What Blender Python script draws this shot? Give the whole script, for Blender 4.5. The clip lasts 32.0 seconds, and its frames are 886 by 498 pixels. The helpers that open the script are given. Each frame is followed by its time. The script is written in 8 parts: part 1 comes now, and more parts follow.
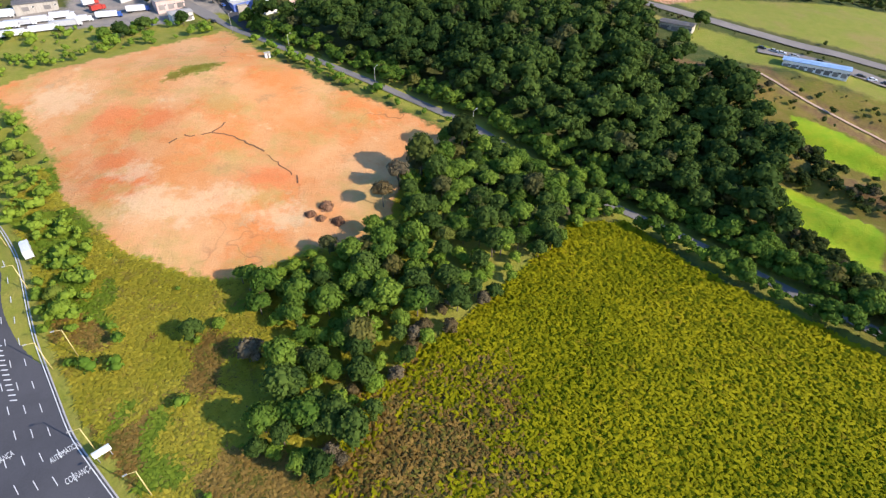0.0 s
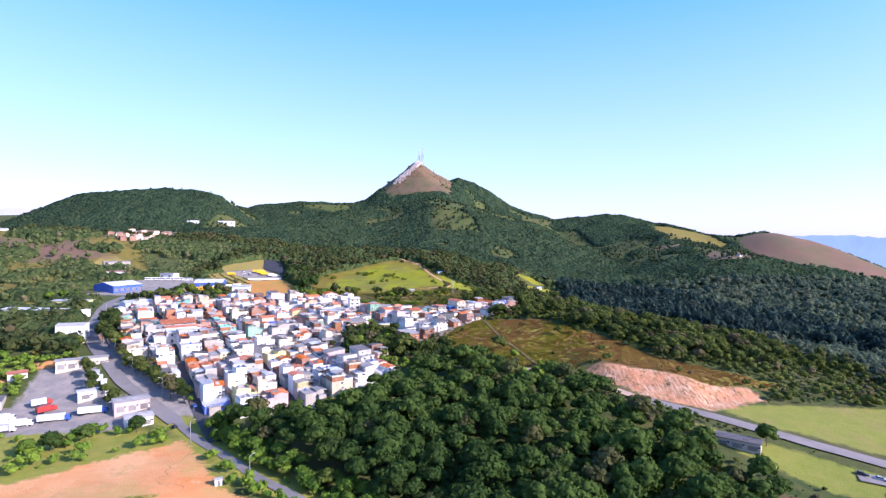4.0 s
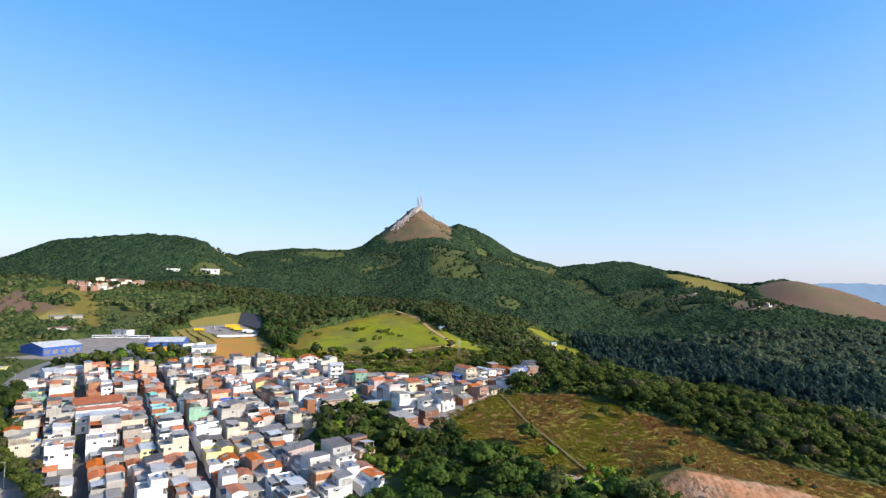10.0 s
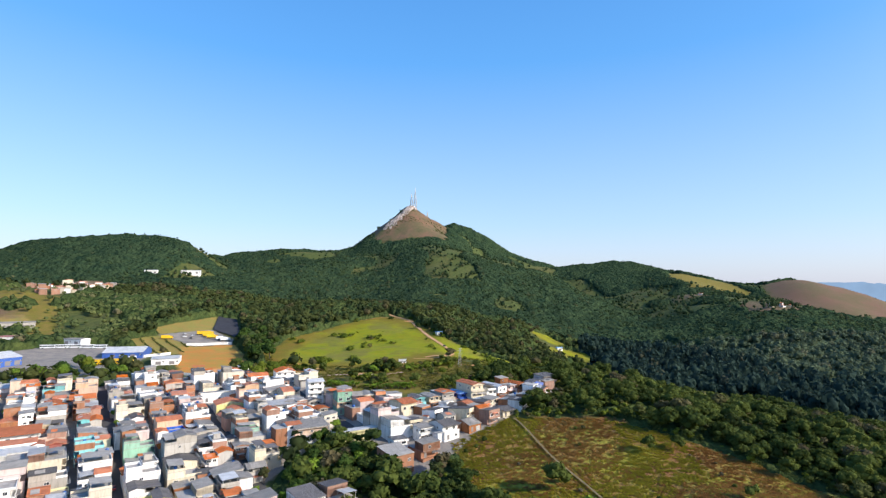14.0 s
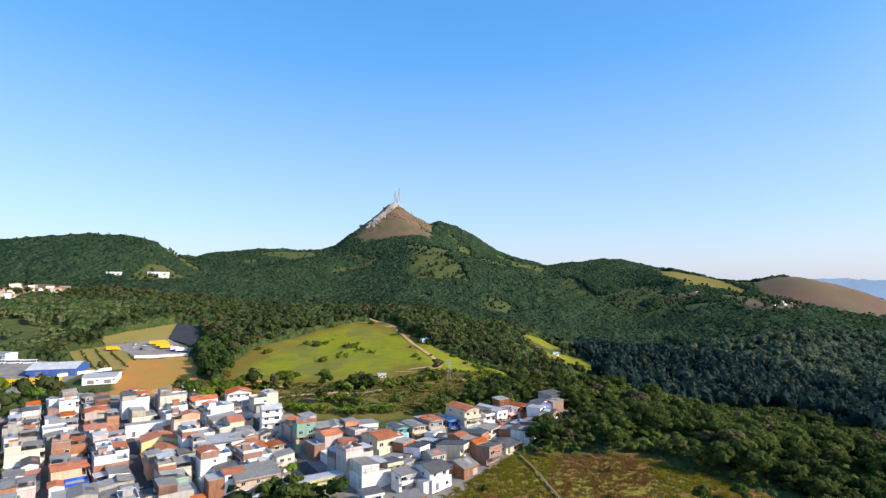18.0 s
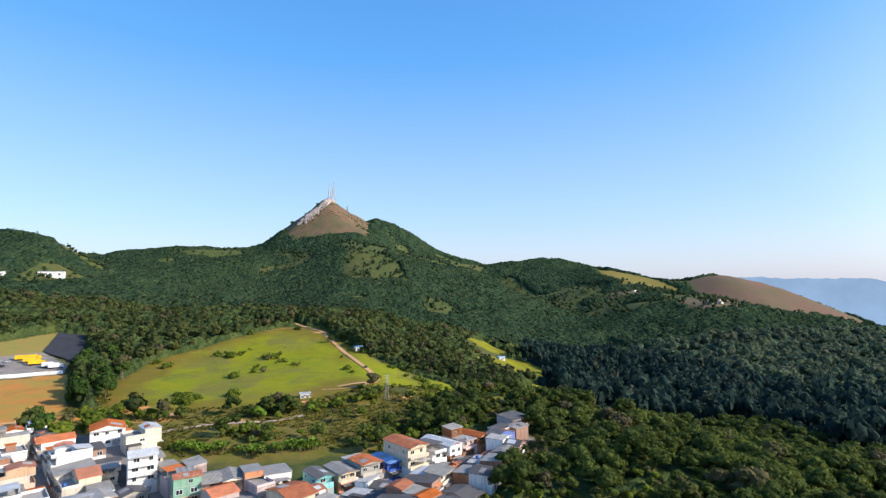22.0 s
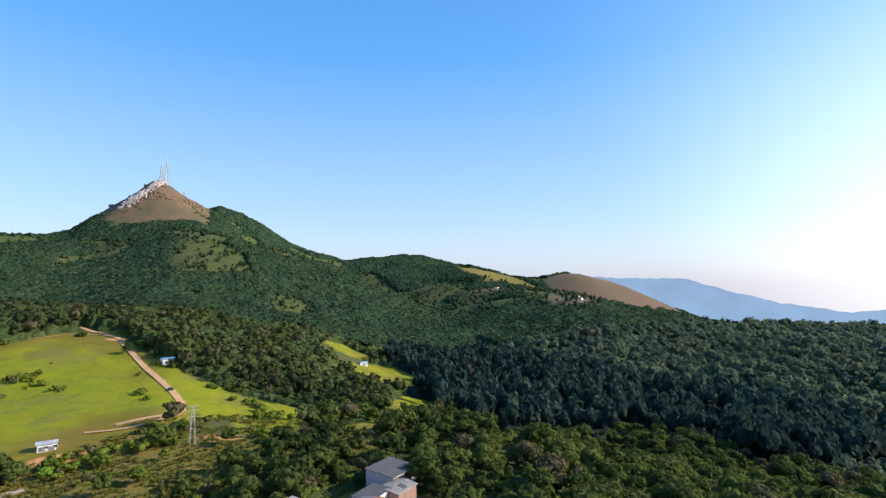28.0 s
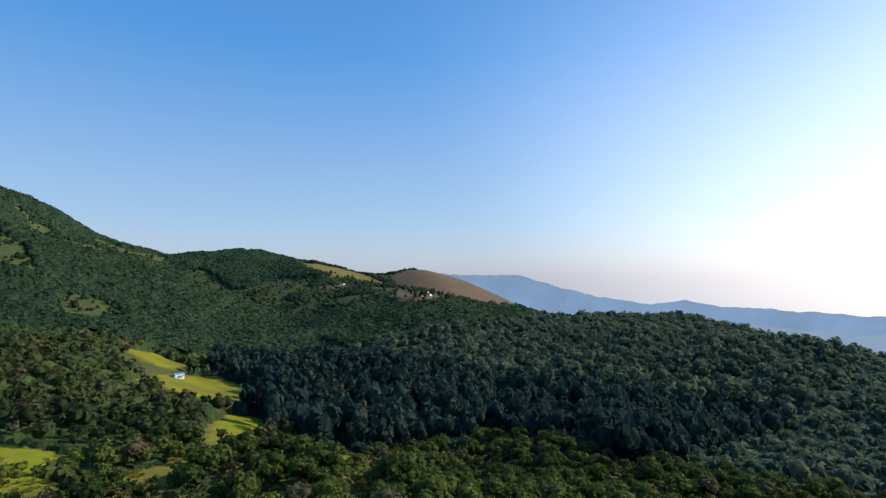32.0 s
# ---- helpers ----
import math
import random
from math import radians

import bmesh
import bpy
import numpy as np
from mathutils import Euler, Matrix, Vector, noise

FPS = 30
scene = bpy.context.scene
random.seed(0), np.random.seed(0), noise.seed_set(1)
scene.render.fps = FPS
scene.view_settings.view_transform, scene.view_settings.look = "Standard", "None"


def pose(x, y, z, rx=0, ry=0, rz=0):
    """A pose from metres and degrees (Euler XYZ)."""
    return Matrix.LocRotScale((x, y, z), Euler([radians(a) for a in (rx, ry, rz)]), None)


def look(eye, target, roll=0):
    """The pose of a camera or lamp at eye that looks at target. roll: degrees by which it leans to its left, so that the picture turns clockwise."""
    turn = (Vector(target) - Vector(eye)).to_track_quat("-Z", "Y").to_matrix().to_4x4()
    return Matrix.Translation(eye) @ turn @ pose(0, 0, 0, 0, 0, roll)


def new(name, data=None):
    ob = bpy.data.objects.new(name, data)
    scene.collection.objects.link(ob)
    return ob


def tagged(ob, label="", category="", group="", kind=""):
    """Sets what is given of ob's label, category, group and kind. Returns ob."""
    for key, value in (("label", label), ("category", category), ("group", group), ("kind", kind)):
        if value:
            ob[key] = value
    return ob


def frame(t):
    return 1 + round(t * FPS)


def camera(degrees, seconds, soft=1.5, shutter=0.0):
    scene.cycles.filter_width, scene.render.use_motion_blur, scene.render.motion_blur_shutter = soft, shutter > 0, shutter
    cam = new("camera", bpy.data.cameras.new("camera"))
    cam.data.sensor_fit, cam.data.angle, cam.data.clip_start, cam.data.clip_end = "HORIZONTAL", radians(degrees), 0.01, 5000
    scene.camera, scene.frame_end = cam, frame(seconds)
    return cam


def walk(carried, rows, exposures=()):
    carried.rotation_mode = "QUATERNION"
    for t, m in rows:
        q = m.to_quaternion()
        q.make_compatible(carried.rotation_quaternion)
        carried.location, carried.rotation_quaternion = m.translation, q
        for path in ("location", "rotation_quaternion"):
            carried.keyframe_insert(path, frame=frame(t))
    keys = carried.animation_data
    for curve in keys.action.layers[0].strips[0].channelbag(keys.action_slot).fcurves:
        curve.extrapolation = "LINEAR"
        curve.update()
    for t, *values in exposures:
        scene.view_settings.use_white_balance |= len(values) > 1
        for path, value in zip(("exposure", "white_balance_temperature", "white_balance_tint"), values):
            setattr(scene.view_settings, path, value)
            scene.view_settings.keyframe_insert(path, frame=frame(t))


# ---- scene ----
cam = camera(79.83, 32.0, 1.3)
# seconds, x, y, z, pitch, yaw to the right, roll
PATH = [
    (0, 5.4, -61.3, 72.3, -38.71, 0.38, 0.52), (0.5, 5.2, -53.2, 72.8, -38.84, 0.28, 0.48), (1, 4.9, -44.8, 73.2, -38.47, 0.24, 0.54),
    (1.5, 4.7, -36.1, 73.6, -32.54, 0.12, 0.53), (2, 4.4, -27.6, 74.0, -26.31, 0.03, 0.58), (2.5, 3.9, -19.0, 74.4, -20.06, -0.01, 0.64),
    (3, 3.6, -10.5, 74.7, -13.77, -0.08, 0.65), (3.5, 3.5, -2.2, 74.9, -7.42, -0.13, 0.66), (4, 3.5, 5.9, 74.9, -1.01, -0.14, 0.66),
    (4.5, 3.4, 13.9, 74.9, 3.98, -0.21, 0.72), (6.5, 2.5, 42.6, 75.0, 4.10, -0.08, 0.58), (7, 1.8, 49.7, 75.2, 4.13, -0.03, 0.56),
    (7.5, 1.3, 56.8, 75.5, 4.14, -0.00, 0.57), (8, 0.8, 63.8, 75.7, 4.14, -0.01, 0.58), (8.5, 0.4, 70.8, 75.9, 4.15, 0.02, 0.57),
    (9, 0.0, 78.0, 76.1, 4.16, 0.00, 0.57), (9.5, -0.5, 85.3, 76.3, 4.19, -0.02, 0.62), (10, -0.9, 92.7, 76.4, 4.21, -0.06, 0.59),
    (10.5, -1.3, 100.3, 76.5, 4.23, -0.05, 0.54), (11, -1.8, 108.0, 76.4, 4.25, -0.04, 0.52), (11.5, -2.3, 115.3, 76.4, 4.27, 0.01, 0.53),
    (12, -2.8, 122.4, 76.3, 4.30, 0.07, 0.47), (12.5, -3.4, 129.3, 76.1, 4.30, 0.09, 0.44), (13, -3.7, 136.2, 76.0, 4.31, 0.12, 0.43),
    (13.5, -4.0, 143.2, 75.9, 4.30, 0.18, 0.41), (14, -4.2, 150.2, 75.9, 4.37, 0.64, 0.26), (14.5, -4.3, 156.9, 76.0, 4.39, 1.56, 0.09),
    (16.5, -4.5, 185.5, 77.0, 4.36, 2.05, -0.06), (17, -4.2, 192.3, 77.2, 4.35, 2.10, -0.13), (17.5, -3.9, 199.1, 77.4, 4.34, 2.09, -0.22),
    (18, -3.7, 206.0, 77.5, 4.32, 2.24, -0.26), (18.5, -3.5, 213.0, 77.6, 4.32, 2.42, -0.27), (19, -3.4, 220.0, 77.6, 4.32, 2.42, -0.30),
    (19.5, -3.2, 227.0, 77.6, 4.32, 2.41, -0.31), (20, -3.0, 233.9, 77.7, 4.32, 2.36, -0.34), (20.5, -2.8, 240.5, 77.7, 4.33, 2.29, -0.31),
    (21, -2.4, 247.2, 77.7, 4.34, 2.86, -0.37), (21.5, -2.2, 253.8, 77.7, 4.32, 5.62, -0.50), (22, -1.7, 260.5, 77.8, 4.26, 9.04, -0.57),
    (22.5, -1.1, 267.5, 77.8, 4.20, 10.19, -0.61), (23, -0.2, 274.5, 77.7, 4.20, 10.46, -0.59), (23.5, 0.9, 281.7, 77.6, 4.16, 12.36, -0.64),
    (24, 2.3, 288.6, 76.9, 4.12, 14.69, -0.69), (24.5, 3.8, 295.7, 76.4, 4.06, 17.04, -0.86), (25, 5.3, 303.1, 75.8, 3.93, 22.04, -0.97),
    (25.5, 6.8, 310.4, 75.3, 3.92, 22.81, -0.89), (27.5, 13.4, 336.2, 73.2, 4.01, 23.63, -0.46), (28, 15.6, 342.1, 72.7, 4.03, 24.24, -0.45),
    (28.5, 18.0, 347.8, 72.4, 4.03, 24.57, -0.44), (29, 20.6, 353.0, 72.1, 4.02, 24.95, -0.46), (29.5, 23.3, 358.0, 71.9, 3.92, 31.70, -0.60),
    (30, 25.8, 363.1, 71.7, 3.78, 39.60, -0.72), (30.5, 28.4, 368.0, 71.5, 3.72, 40.50, -0.69), (31, 31.2, 372.7, 71.3, 3.67, 40.48, -0.72),
    (31.5, 34.2, 377.2, 71.1, 3.63, 40.64, -0.72), (32, 37.2, 381.7, 70.9, 3.56, 40.78, -0.73),
]
# seconds, stops, kelvin, tint: the camera opens up over the dark wood, cools, and closes again under the sky
EXPOSURES = [(0, 0.70, 6700, 14), (0.5, 0.86, 6600, 16), (1, 1.22, 6400, 22), (1.5, 1.50, 6100, 30), (2, 1.62, 5900, 36), (3, 1.32, 5800, 36), (4, 0.94, 5800, 32), (4.6, 0.5, 6300, 14),
             (7, 0.5, 6450, 11), (22, 0.5, 6450, 11), (25, 0.52, 6450, 11), (28, 0.5, 6400, 11), (30, 0.2, 6300, 11), (32, 0.05, 6200, 11)]
walk(cam, [(t, pose(x, y, z, 90 + p, 0, -yaw) @ pose(0, 0, 0, 0, 0, r)) for t, x, y, z, p, yaw, r in PATH], EXPOSURES)

# ---------------------------------------------------------------- sky and sun
SUN_AZIMUTH, SUN_HEIGHT = 115.0, 28.0
world = bpy.data.worlds.new("sky")
scene.world = world
world.use_nodes = True
sky = world.node_tree.nodes.new("ShaderNodeTexSky")
sky.sky_type, sky.sun_disc = "NISHITA", False
sky.sun_elevation, sky.sun_rotation = radians(SUN_HEIGHT), radians(SUN_AZIMUTH)
sky.air_density, sky.dust_density, sky.ozone_density, sky.altitude = 1.0, 1.8, 2.5, 0
background = world.node_tree.nodes["Background"]
background.inputs["Strength"].default_value = 0.15
clear = world.node_tree.nodes.new("ShaderNodeHueSaturation")
clear.inputs["Saturation"].default_value = 1.1
world.node_tree.links.new(sky.outputs["Color"], clear.inputs["Color"])
# clear winter air: the blue deepens evenly from a pale horizon to the zenith
direction = world.node_tree.nodes.new("ShaderNodeTexCoord")
split = world.node_tree.nodes.new("ShaderNodeSeparateXYZ")
blue = world.node_tree.nodes.new("ShaderNodeValToRGB")
blue.color_ramp.elements[0].position, blue.color_ramp.elements[0].color = 0.0, (0.76, 0.79, 0.95, 1)
blue.color_ramp.elements[1].position, blue.color_ramp.elements[1].color = 0.75, (0.03, 0.22, 0.72, 1)
for at, c in ((0.12, (0.47, 0.70, 0.99, 1)), (0.40, (0.095, 0.43, 1.0, 1))):
    e = blue.color_ramp.elements.new(at)
    e.color = c
scale = world.node_tree.nodes.new("ShaderNodeVectorMath")
scale.operation = "SCALE"
scale.inputs["Scale"].default_value = 5.6
blend = world.node_tree.nodes.new("ShaderNodeMix")
blend.data_type = "RGBA"
blend.inputs["Factor"].default_value = 0.6
world.node_tree.links.new(direction.outputs["Generated"], split.inputs[0])
world.node_tree.links.new(split.outputs["Z"], blue.inputs[0])
world.node_tree.links.new(blue.outputs[0], scale.inputs[0])
world.node_tree.links.new(clear.outputs["Color"], blend.inputs[6])
world.node_tree.links.new(scale.outputs[0], blend.inputs[7])
# haze round the low sun whitens that side of the sky
aim = world.node_tree.nodes.new("ShaderNodeVectorMath")
aim.operation = "DOT_PRODUCT"
aim.inputs[1].default_value = (math.sin(radians(SUN_AZIMUTH)) * math.cos(radians(SUN_HEIGHT)), math.cos(radians(SUN_AZIMUTH)) * math.cos(radians(SUN_HEIGHT)), math.sin(radians(SUN_HEIGHT)))
near_sun = world.node_tree.nodes.new("ShaderNodeMapRange")
near_sun.interpolation_type = "SMOOTHSTEP"
for key, value in (("From Min", 0.30), ("From Max", 1.05), ("To Min", 0.0), ("To Max", 1.0)):
    near_sun.inputs[key].default_value = value
glare = world.node_tree.nodes.new("ShaderNodeMix")
glare.data_type, glare.blend_type = "RGBA", "ADD"
glare.inputs[7].default_value = (5.2, 4.9, 4.4, 1)
world.node_tree.links.new(direction.outputs["Generated"], aim.inputs[0])
world.node_tree.links.new(aim.outputs["Value"], near_sun.inputs["Value"])
low = world.node_tree.nodes.new("ShaderNodeMapRange")
for key, value in (("From Min", 0.0), ("From Max", 0.55), ("To Min", 1.0), ("To Max", 0.0)):
    low.inputs[key].default_value = value
both = world.node_tree.nodes.new("ShaderNodeMath")
both.operation = "MULTIPLY"
world.node_tree.links.new(split.outputs["Z"], low.inputs["Value"])
world.node_tree.links.new(near_sun.outputs[0], both.inputs[0])
world.node_tree.links.new(low.outputs[0], both.inputs[1])
world.node_tree.links.new(both.outputs[0], glare.inputs["Factor"])
world.node_tree.links.new(blend.outputs[2], glare.inputs[6])
world.node_tree.links.new(glare.outputs[2], background.inputs["Color"])
sun = new("sun", bpy.data.lights.new("sun", "SUN"))
sun.data.energy, sun.data.angle, sun.data.color = 4.4, radians(0.53), (1.0, 0.93, 0.82)
sa, sh = radians(SUN_AZIMUTH), radians(SUN_HEIGHT)
sun.matrix_world = look((0, 0, 300), (-math.sin(sa) * math.cos(sh), -math.cos(sa) * math.cos(sh), 300 - math.sin(sh)))

# ---------------------------------------------------------------- materials
class Nodes:
    """Short hand for building a node material."""

    def __init__(self, name):
        self.m = bpy.data.materials.new(name)
        self.m.use_nodes = True
        self.t = self.m.node_tree
        self.bsdf = self.t.nodes["Principled BSDF"]

    def node(self, kind, **values):
        n = self.t.nodes.new("ShaderNode" + kind)
        for key, value in values.items():
            if key in n.inputs:
                self.put(n.inputs[key], value)
            elif key == "operation":
                n.operation = value
            elif key == "attribute_name":
                n.attribute_name = value
            elif key == "blend_type":
                n.blend_type = value
        return n

    def put(self, socket, value):
        if isinstance(value, bpy.types.NodeSocket):
            self.t.links.new(value, socket)
        elif isinstance(value, tuple) and len(value) == 3:
            socket.default_value = (*value, 1.0) if len(socket.default_value) == 4 else value
        else:
            socket.default_value = value

    def position(self):
        return self.t.nodes.new("ShaderNodeNewGeometry").outputs["Position"]

    def noise(self, scale, detail=4.0, rough=0.6, vector=None):
        n = self.node("TexNoise", Scale=scale, Detail=detail, Roughness=rough)
        self.put(n.inputs["Vector"], vector if vector is not None else self.position())
        return n.outputs["Fac"]

    def math(self, operation, a, b=0.0, clamp=False):
        n = self.node("Math", operation=operation)
        self.put(n.inputs[0], a)
        self.put(n.inputs[1], b)
        n.use_clamp = clamp
        return n.outputs[0]

    def ramp(self, value, low, high, a=0.0, b=1.0):
        n = self.t.nodes.new("ShaderNodeMapRange")
        for key, v in zip(("Value", "From Min", "From Max", "To Min", "To Max"), (value, low, high, a, b)):
            self.put(n.inputs[key], v)
        return n.outputs[0]

    def mix(self, fac, a, b):
        n = self.t.nodes.new("ShaderNodeMix")
        n.data_type = "RGBA"
        self.put(n.inputs["Factor"], fac)
        self.put(n.inputs[6], a)
        self.put(n.inputs[7], b)
        return n.outputs[2]

    def bump(self, height, strength, distance=0.1):
        n = self.node("Bump", Strength=strength, Distance=distance, Height=height)
        self.t.links.new(n.outputs[0], self.bsdf.inputs["Normal"])

    def done(self, colour, rough=0.85, metal=0.0, spec=0.3):
        self.put(self.bsdf.inputs["Base Color"], colour)
        self.put(self.bsdf.inputs["Roughness"], rough)
        self.put(self.bsdf.inputs["Metallic"], metal)
        self.put(self.bsdf.inputs["Specular IOR Level"], spec)
        return self.m


def shade(c, k):
    return tuple(min(1.0, v * k) for v in c)


def surface(name, colour, other=None, grain=1.2, stain=0.12, rough=0.85, metal=0.0, bump=0.0, spread=0.0, spec=0.3):
    """A worn surface: fine grain and broad stains between two tones, with a tone of its own for each object."""
    n = Nodes(name)
    other = other or shade(colour, 0.62)
    fine = n.noise(grain * 4, 5, 0.7)
    broad = n.noise(stain, 4, 0.65)
    fac = n.math("ADD", n.ramp(fine, 0.35, 0.75, 0, 0.45), n.ramp(broad, 0.42, 0.72, 0, 0.65), True)
    c = n.mix(fac, colour, other)
    if spread:
        r = n.t.nodes.new("ShaderNodeObjectInfo").outputs["Random"]
        hsv = n.node("HueSaturation", Color=c)
        n.put(hsv.inputs["Value"], n.ramp(r, 0, 1, 1 - spread, 1 + spread))
        n.put(hsv.inputs["Saturation"], n.ramp(n.math("FRACT", n.math("MULTIPLY", r, 7.31)), 0, 1, 0.85, 1.15))
        c = hsv.outputs[0]
    if bump:
        n.bump(fine, bump)
    return n.done(c, rough, metal, spec)


def leaves(name, dark, light, dry=(0.12, 0.085, 0.03), dryness=0.12, speckle=0.3, through_leaf=0.3):
    """Foliage: a tone for each tree, lighter and darker sprays, a little light through the leaf."""
    n = Nodes(name)
    tint = n.node("Attribute", attribute_name="tint").outputs["Fac"]
    single = n.math("LESS_THAN", tint, 0.0001)
    r = n.math("ADD", tint, n.math("MULTIPLY", single, n.t.nodes.new("ShaderNodeObjectInfo").outputs["Random"]))
    spray = n.node("NewGeometry").outputs["Random Per Island"]
    fac = n.math("ADD", n.math("MULTIPLY", r, 0.72), n.math("MULTIPLY", spray, speckle), True)
    c = n.mix(fac, dark, light)
    r2 = n.math("FRACT", n.math("MULTIPLY", r, 23.7))
    c = n.mix(n.ramp(r2, 1 - dryness, 1 - dryness + 0.05, 0, 0.75), c, dry)
    n.put(n.bsdf.inputs["Base Color"], c)
    n.put(n.bsdf.inputs["Roughness"], 0.8)
    n.put(n.bsdf.inputs["Specular IOR Level"], 0.06)
    back = n.node("BsdfTranslucent", Color=n.mix(0.5, c, light))
    both = n.node("MixShader", Fac=through_leaf)
    n.t.links.new(n.bsdf.outputs[0], both.inputs[1])
    n.t.links.new(back.outputs[0], both.inputs[2])
    n.t.links.new(both.outputs[0], n.t.nodes["Material Output"].inputs["Surface"])
    return n.m


LEAF_DARK = leaves("leaf_dark", (0.019, 0.044, 0.011), (0.088, 0.138, 0.026), dry=(0.095, 0.085, 0.035), dryness=0.12)
LEAF_LIGHT = leaves("leaf_light", (0.07, 0.15, 0.018), (0.22, 0.30, 0.035), dryness=0.05)
LEAF_DRY = leaves("leaf_dry", (0.10, 0.085, 0.05), (0.19, 0.15, 0.09), dryness=0.3)
BARK = surface("bark", (0.16, 0.125, 0.09), grain=2, rough=0.95)
ASPHALT = surface("asphalt", (0.085, 0.082, 0.088), (0.055, 0.053, 0.057), grain=0.6, stain=0.06, rough=0.9)
CONCRETE = surface("concrete", (0.42, 0.40, 0.37), grain=0.8, stain=0.1, rough=0.92, spread=0.15)
WHITE_LINE = surface("road_paint", (0.75, 0.75, 0.72), (0.5, 0.49, 0.46), grain=1.5, stain=0.4)
# ---------------------------------------------------------------- relief of the land
GX = np.array([-600, -350, -200, -100, 0, 100, 200, 400, 700], float)
GY = np.array([-150, 20, 110, 190, 260, 340, 420, 500, 640, 800, 1000], float)
GZ = np.array([
    [-46, -46, -45, -44, -44, -43, -41, -38, -36],
    [-42, -44, -44, -44, -44, -42, -40, -38, -32],
    [-32, -36, -40, -30, -34, -41, -37, -33, -28],
    [-20, -22, -21, -18, -24, -19, -18, -28, -27],
    [-10, -14, -19, -20, -14, -6, -9, -24, -25],
    [2, 1, 0, -6, 0, 6, 0, -26, -20],
    [12, 11, 11, 8, 11, 17, 3, -30, -12],
    [22, 20, 18, 17, 17, 17, -6, -31, -6],
    [45, 30, 23, 24, 28, 6, -20, -24, -2],
    [75, 58, 46, 50, 48, 14, -12, -20, 0],
    [84, 78, 56, 50, 44, 26, 4, -14, -4]], float)


QUARRY_X = [80, 91, 107, 123, 134, 142, 160, 176]
QUARRY_FOOT = [309, 298, 281, 271, 266, 274, 276, 284]
QUARRY_CREST = [313, 305, 300, 294, 287, 286, 288, 288]


def hermite_axis(knots, q):
    """Index, and the four cubic weights, for a smooth curve through the knots."""
    q = np.clip(q, knots[0], knots[-1])
    i = np.clip(np.searchsorted(knots, q, side="right") - 1, 0, len(knots) - 2)
    t = (q - knots[i]) / (knots[i + 1] - knots[i])
    s = t * t * (3 - 2 * t)
    return i, 0.55 * t + 0.45 * s


def hash_noise(x, y, seed):
    """Smooth value noise on arrays, one cell a unit, from -1 to 1."""
    xi, yi = np.floor(x).astype(np.int64), np.floor(y).astype(np.int64)
    fx, fy = x - xi, y - yi
    fx, fy = fx * fx * (3 - 2 * fx), fy * fy * (3 - 2 * fy)

    def corner(a, b):
        n = (a * 374761393 + b * 668265263 + seed * 974711) & 0x7FFFFFFF
        n = ((n ^ (n >> 13)) * 1274126177) & 0x7FFFFFFF
        n = n ^ (n >> 16)
        return (n & 0xFFFFF) / 524287.5 - 1
    a = corner(xi, yi) * (1 - fx) + corner(xi + 1, yi) * fx
    b = corner(xi, yi + 1) * (1 - fx) + corner(xi + 1, yi + 1) * fx
    return a * (1 - fy) + b * fy


# crest lines: slope of the flanks, rounding of the crest, then x, y, z along it
SUMMIT_RIDGES = [
    (0.95, 8, [(-84, 1757, 327), (-72, 1762, 326)]),
    (0.9, 10, [(-84, 1757, 312), (-142, 1762, 276), (-190, 1766, 232), (-240, 1770, 180)]),
    (0.7, 12, [(-72, 1760, 314), (-24, 1800, 290), (6, 1850, 268), (58, 1893, 291), (90, 1897, 284), (140, 1895, 214), (235, 1885, 176)]),
    (0.36, 60, [(235, 1880, 188), (385, 1850, 146), (484, 1850, 156), (560, 1850, 165), (654, 1830, 146), (700, 1740, 128)]),
]
EAST_RIDGES = [
    (0.5, 50, [(650, 1660, 125), (804, 1600, 95), (860, 1570, 94), (930, 1530, 108), (1000, 1490, 84), (1050, 1450, 54), (1085, 1420, 8)]),
    (0.32, 60, [(640, 1640, 118), (600, 1450, 88), (584, 1335, 70), (588, 1200, 60), (584, 1073, 50), (540, 1000, 22)]),
    (0.30, 60, [(600, 1100, 38), (720, 1050, 20), (810, 920, -3), (880, 800, -24), (862, 700, -20), (880, 611, -4), (862, 525, -9)]),
]
SLOPE_RIDGES = [
    (0.40, 55, [(-60, 1690, 205), (-20, 1560, 190), (0, 1440, 176), (0, 1300, 128), (-20, 1150, 84), (-10, 1000, 56)]),
    (0.42, 45, [(0, 1470, 178), (90, 1470, 158), (155, 1410, 110), (230, 1300, 80), (280, 1180, 34), (300, 1050, 4)]),
    (0.36, 60, [(-180, 1480, 158), (-260, 1330, 130), (-330, 1180, 104), (-380, 1040, 86)]),
]
WEST_RIDGES = [
    (0.38, 60, [(-265, 1720, 178), (-326, 1660, 176), (-477, 1640, 176), (-600, 1620, 164), (-900, 1650, 160)]),
    (0.95, 14, [(-542, 1300, 174), (-620, 1306, 184), (-700, 1310, 184)]),
    (0.5, 40, [(-610, 1310, 172), (-660, 1310, 180), (-740, 1310, 182), (-860, 1320, 174), (-1000, 1340, 140), (-1200, 1340, 110)]),
]
RIDGES = SUMMIT_RIDGES + EAST_RIDGES + WEST_RIDGES + SLOPE_RIDGES


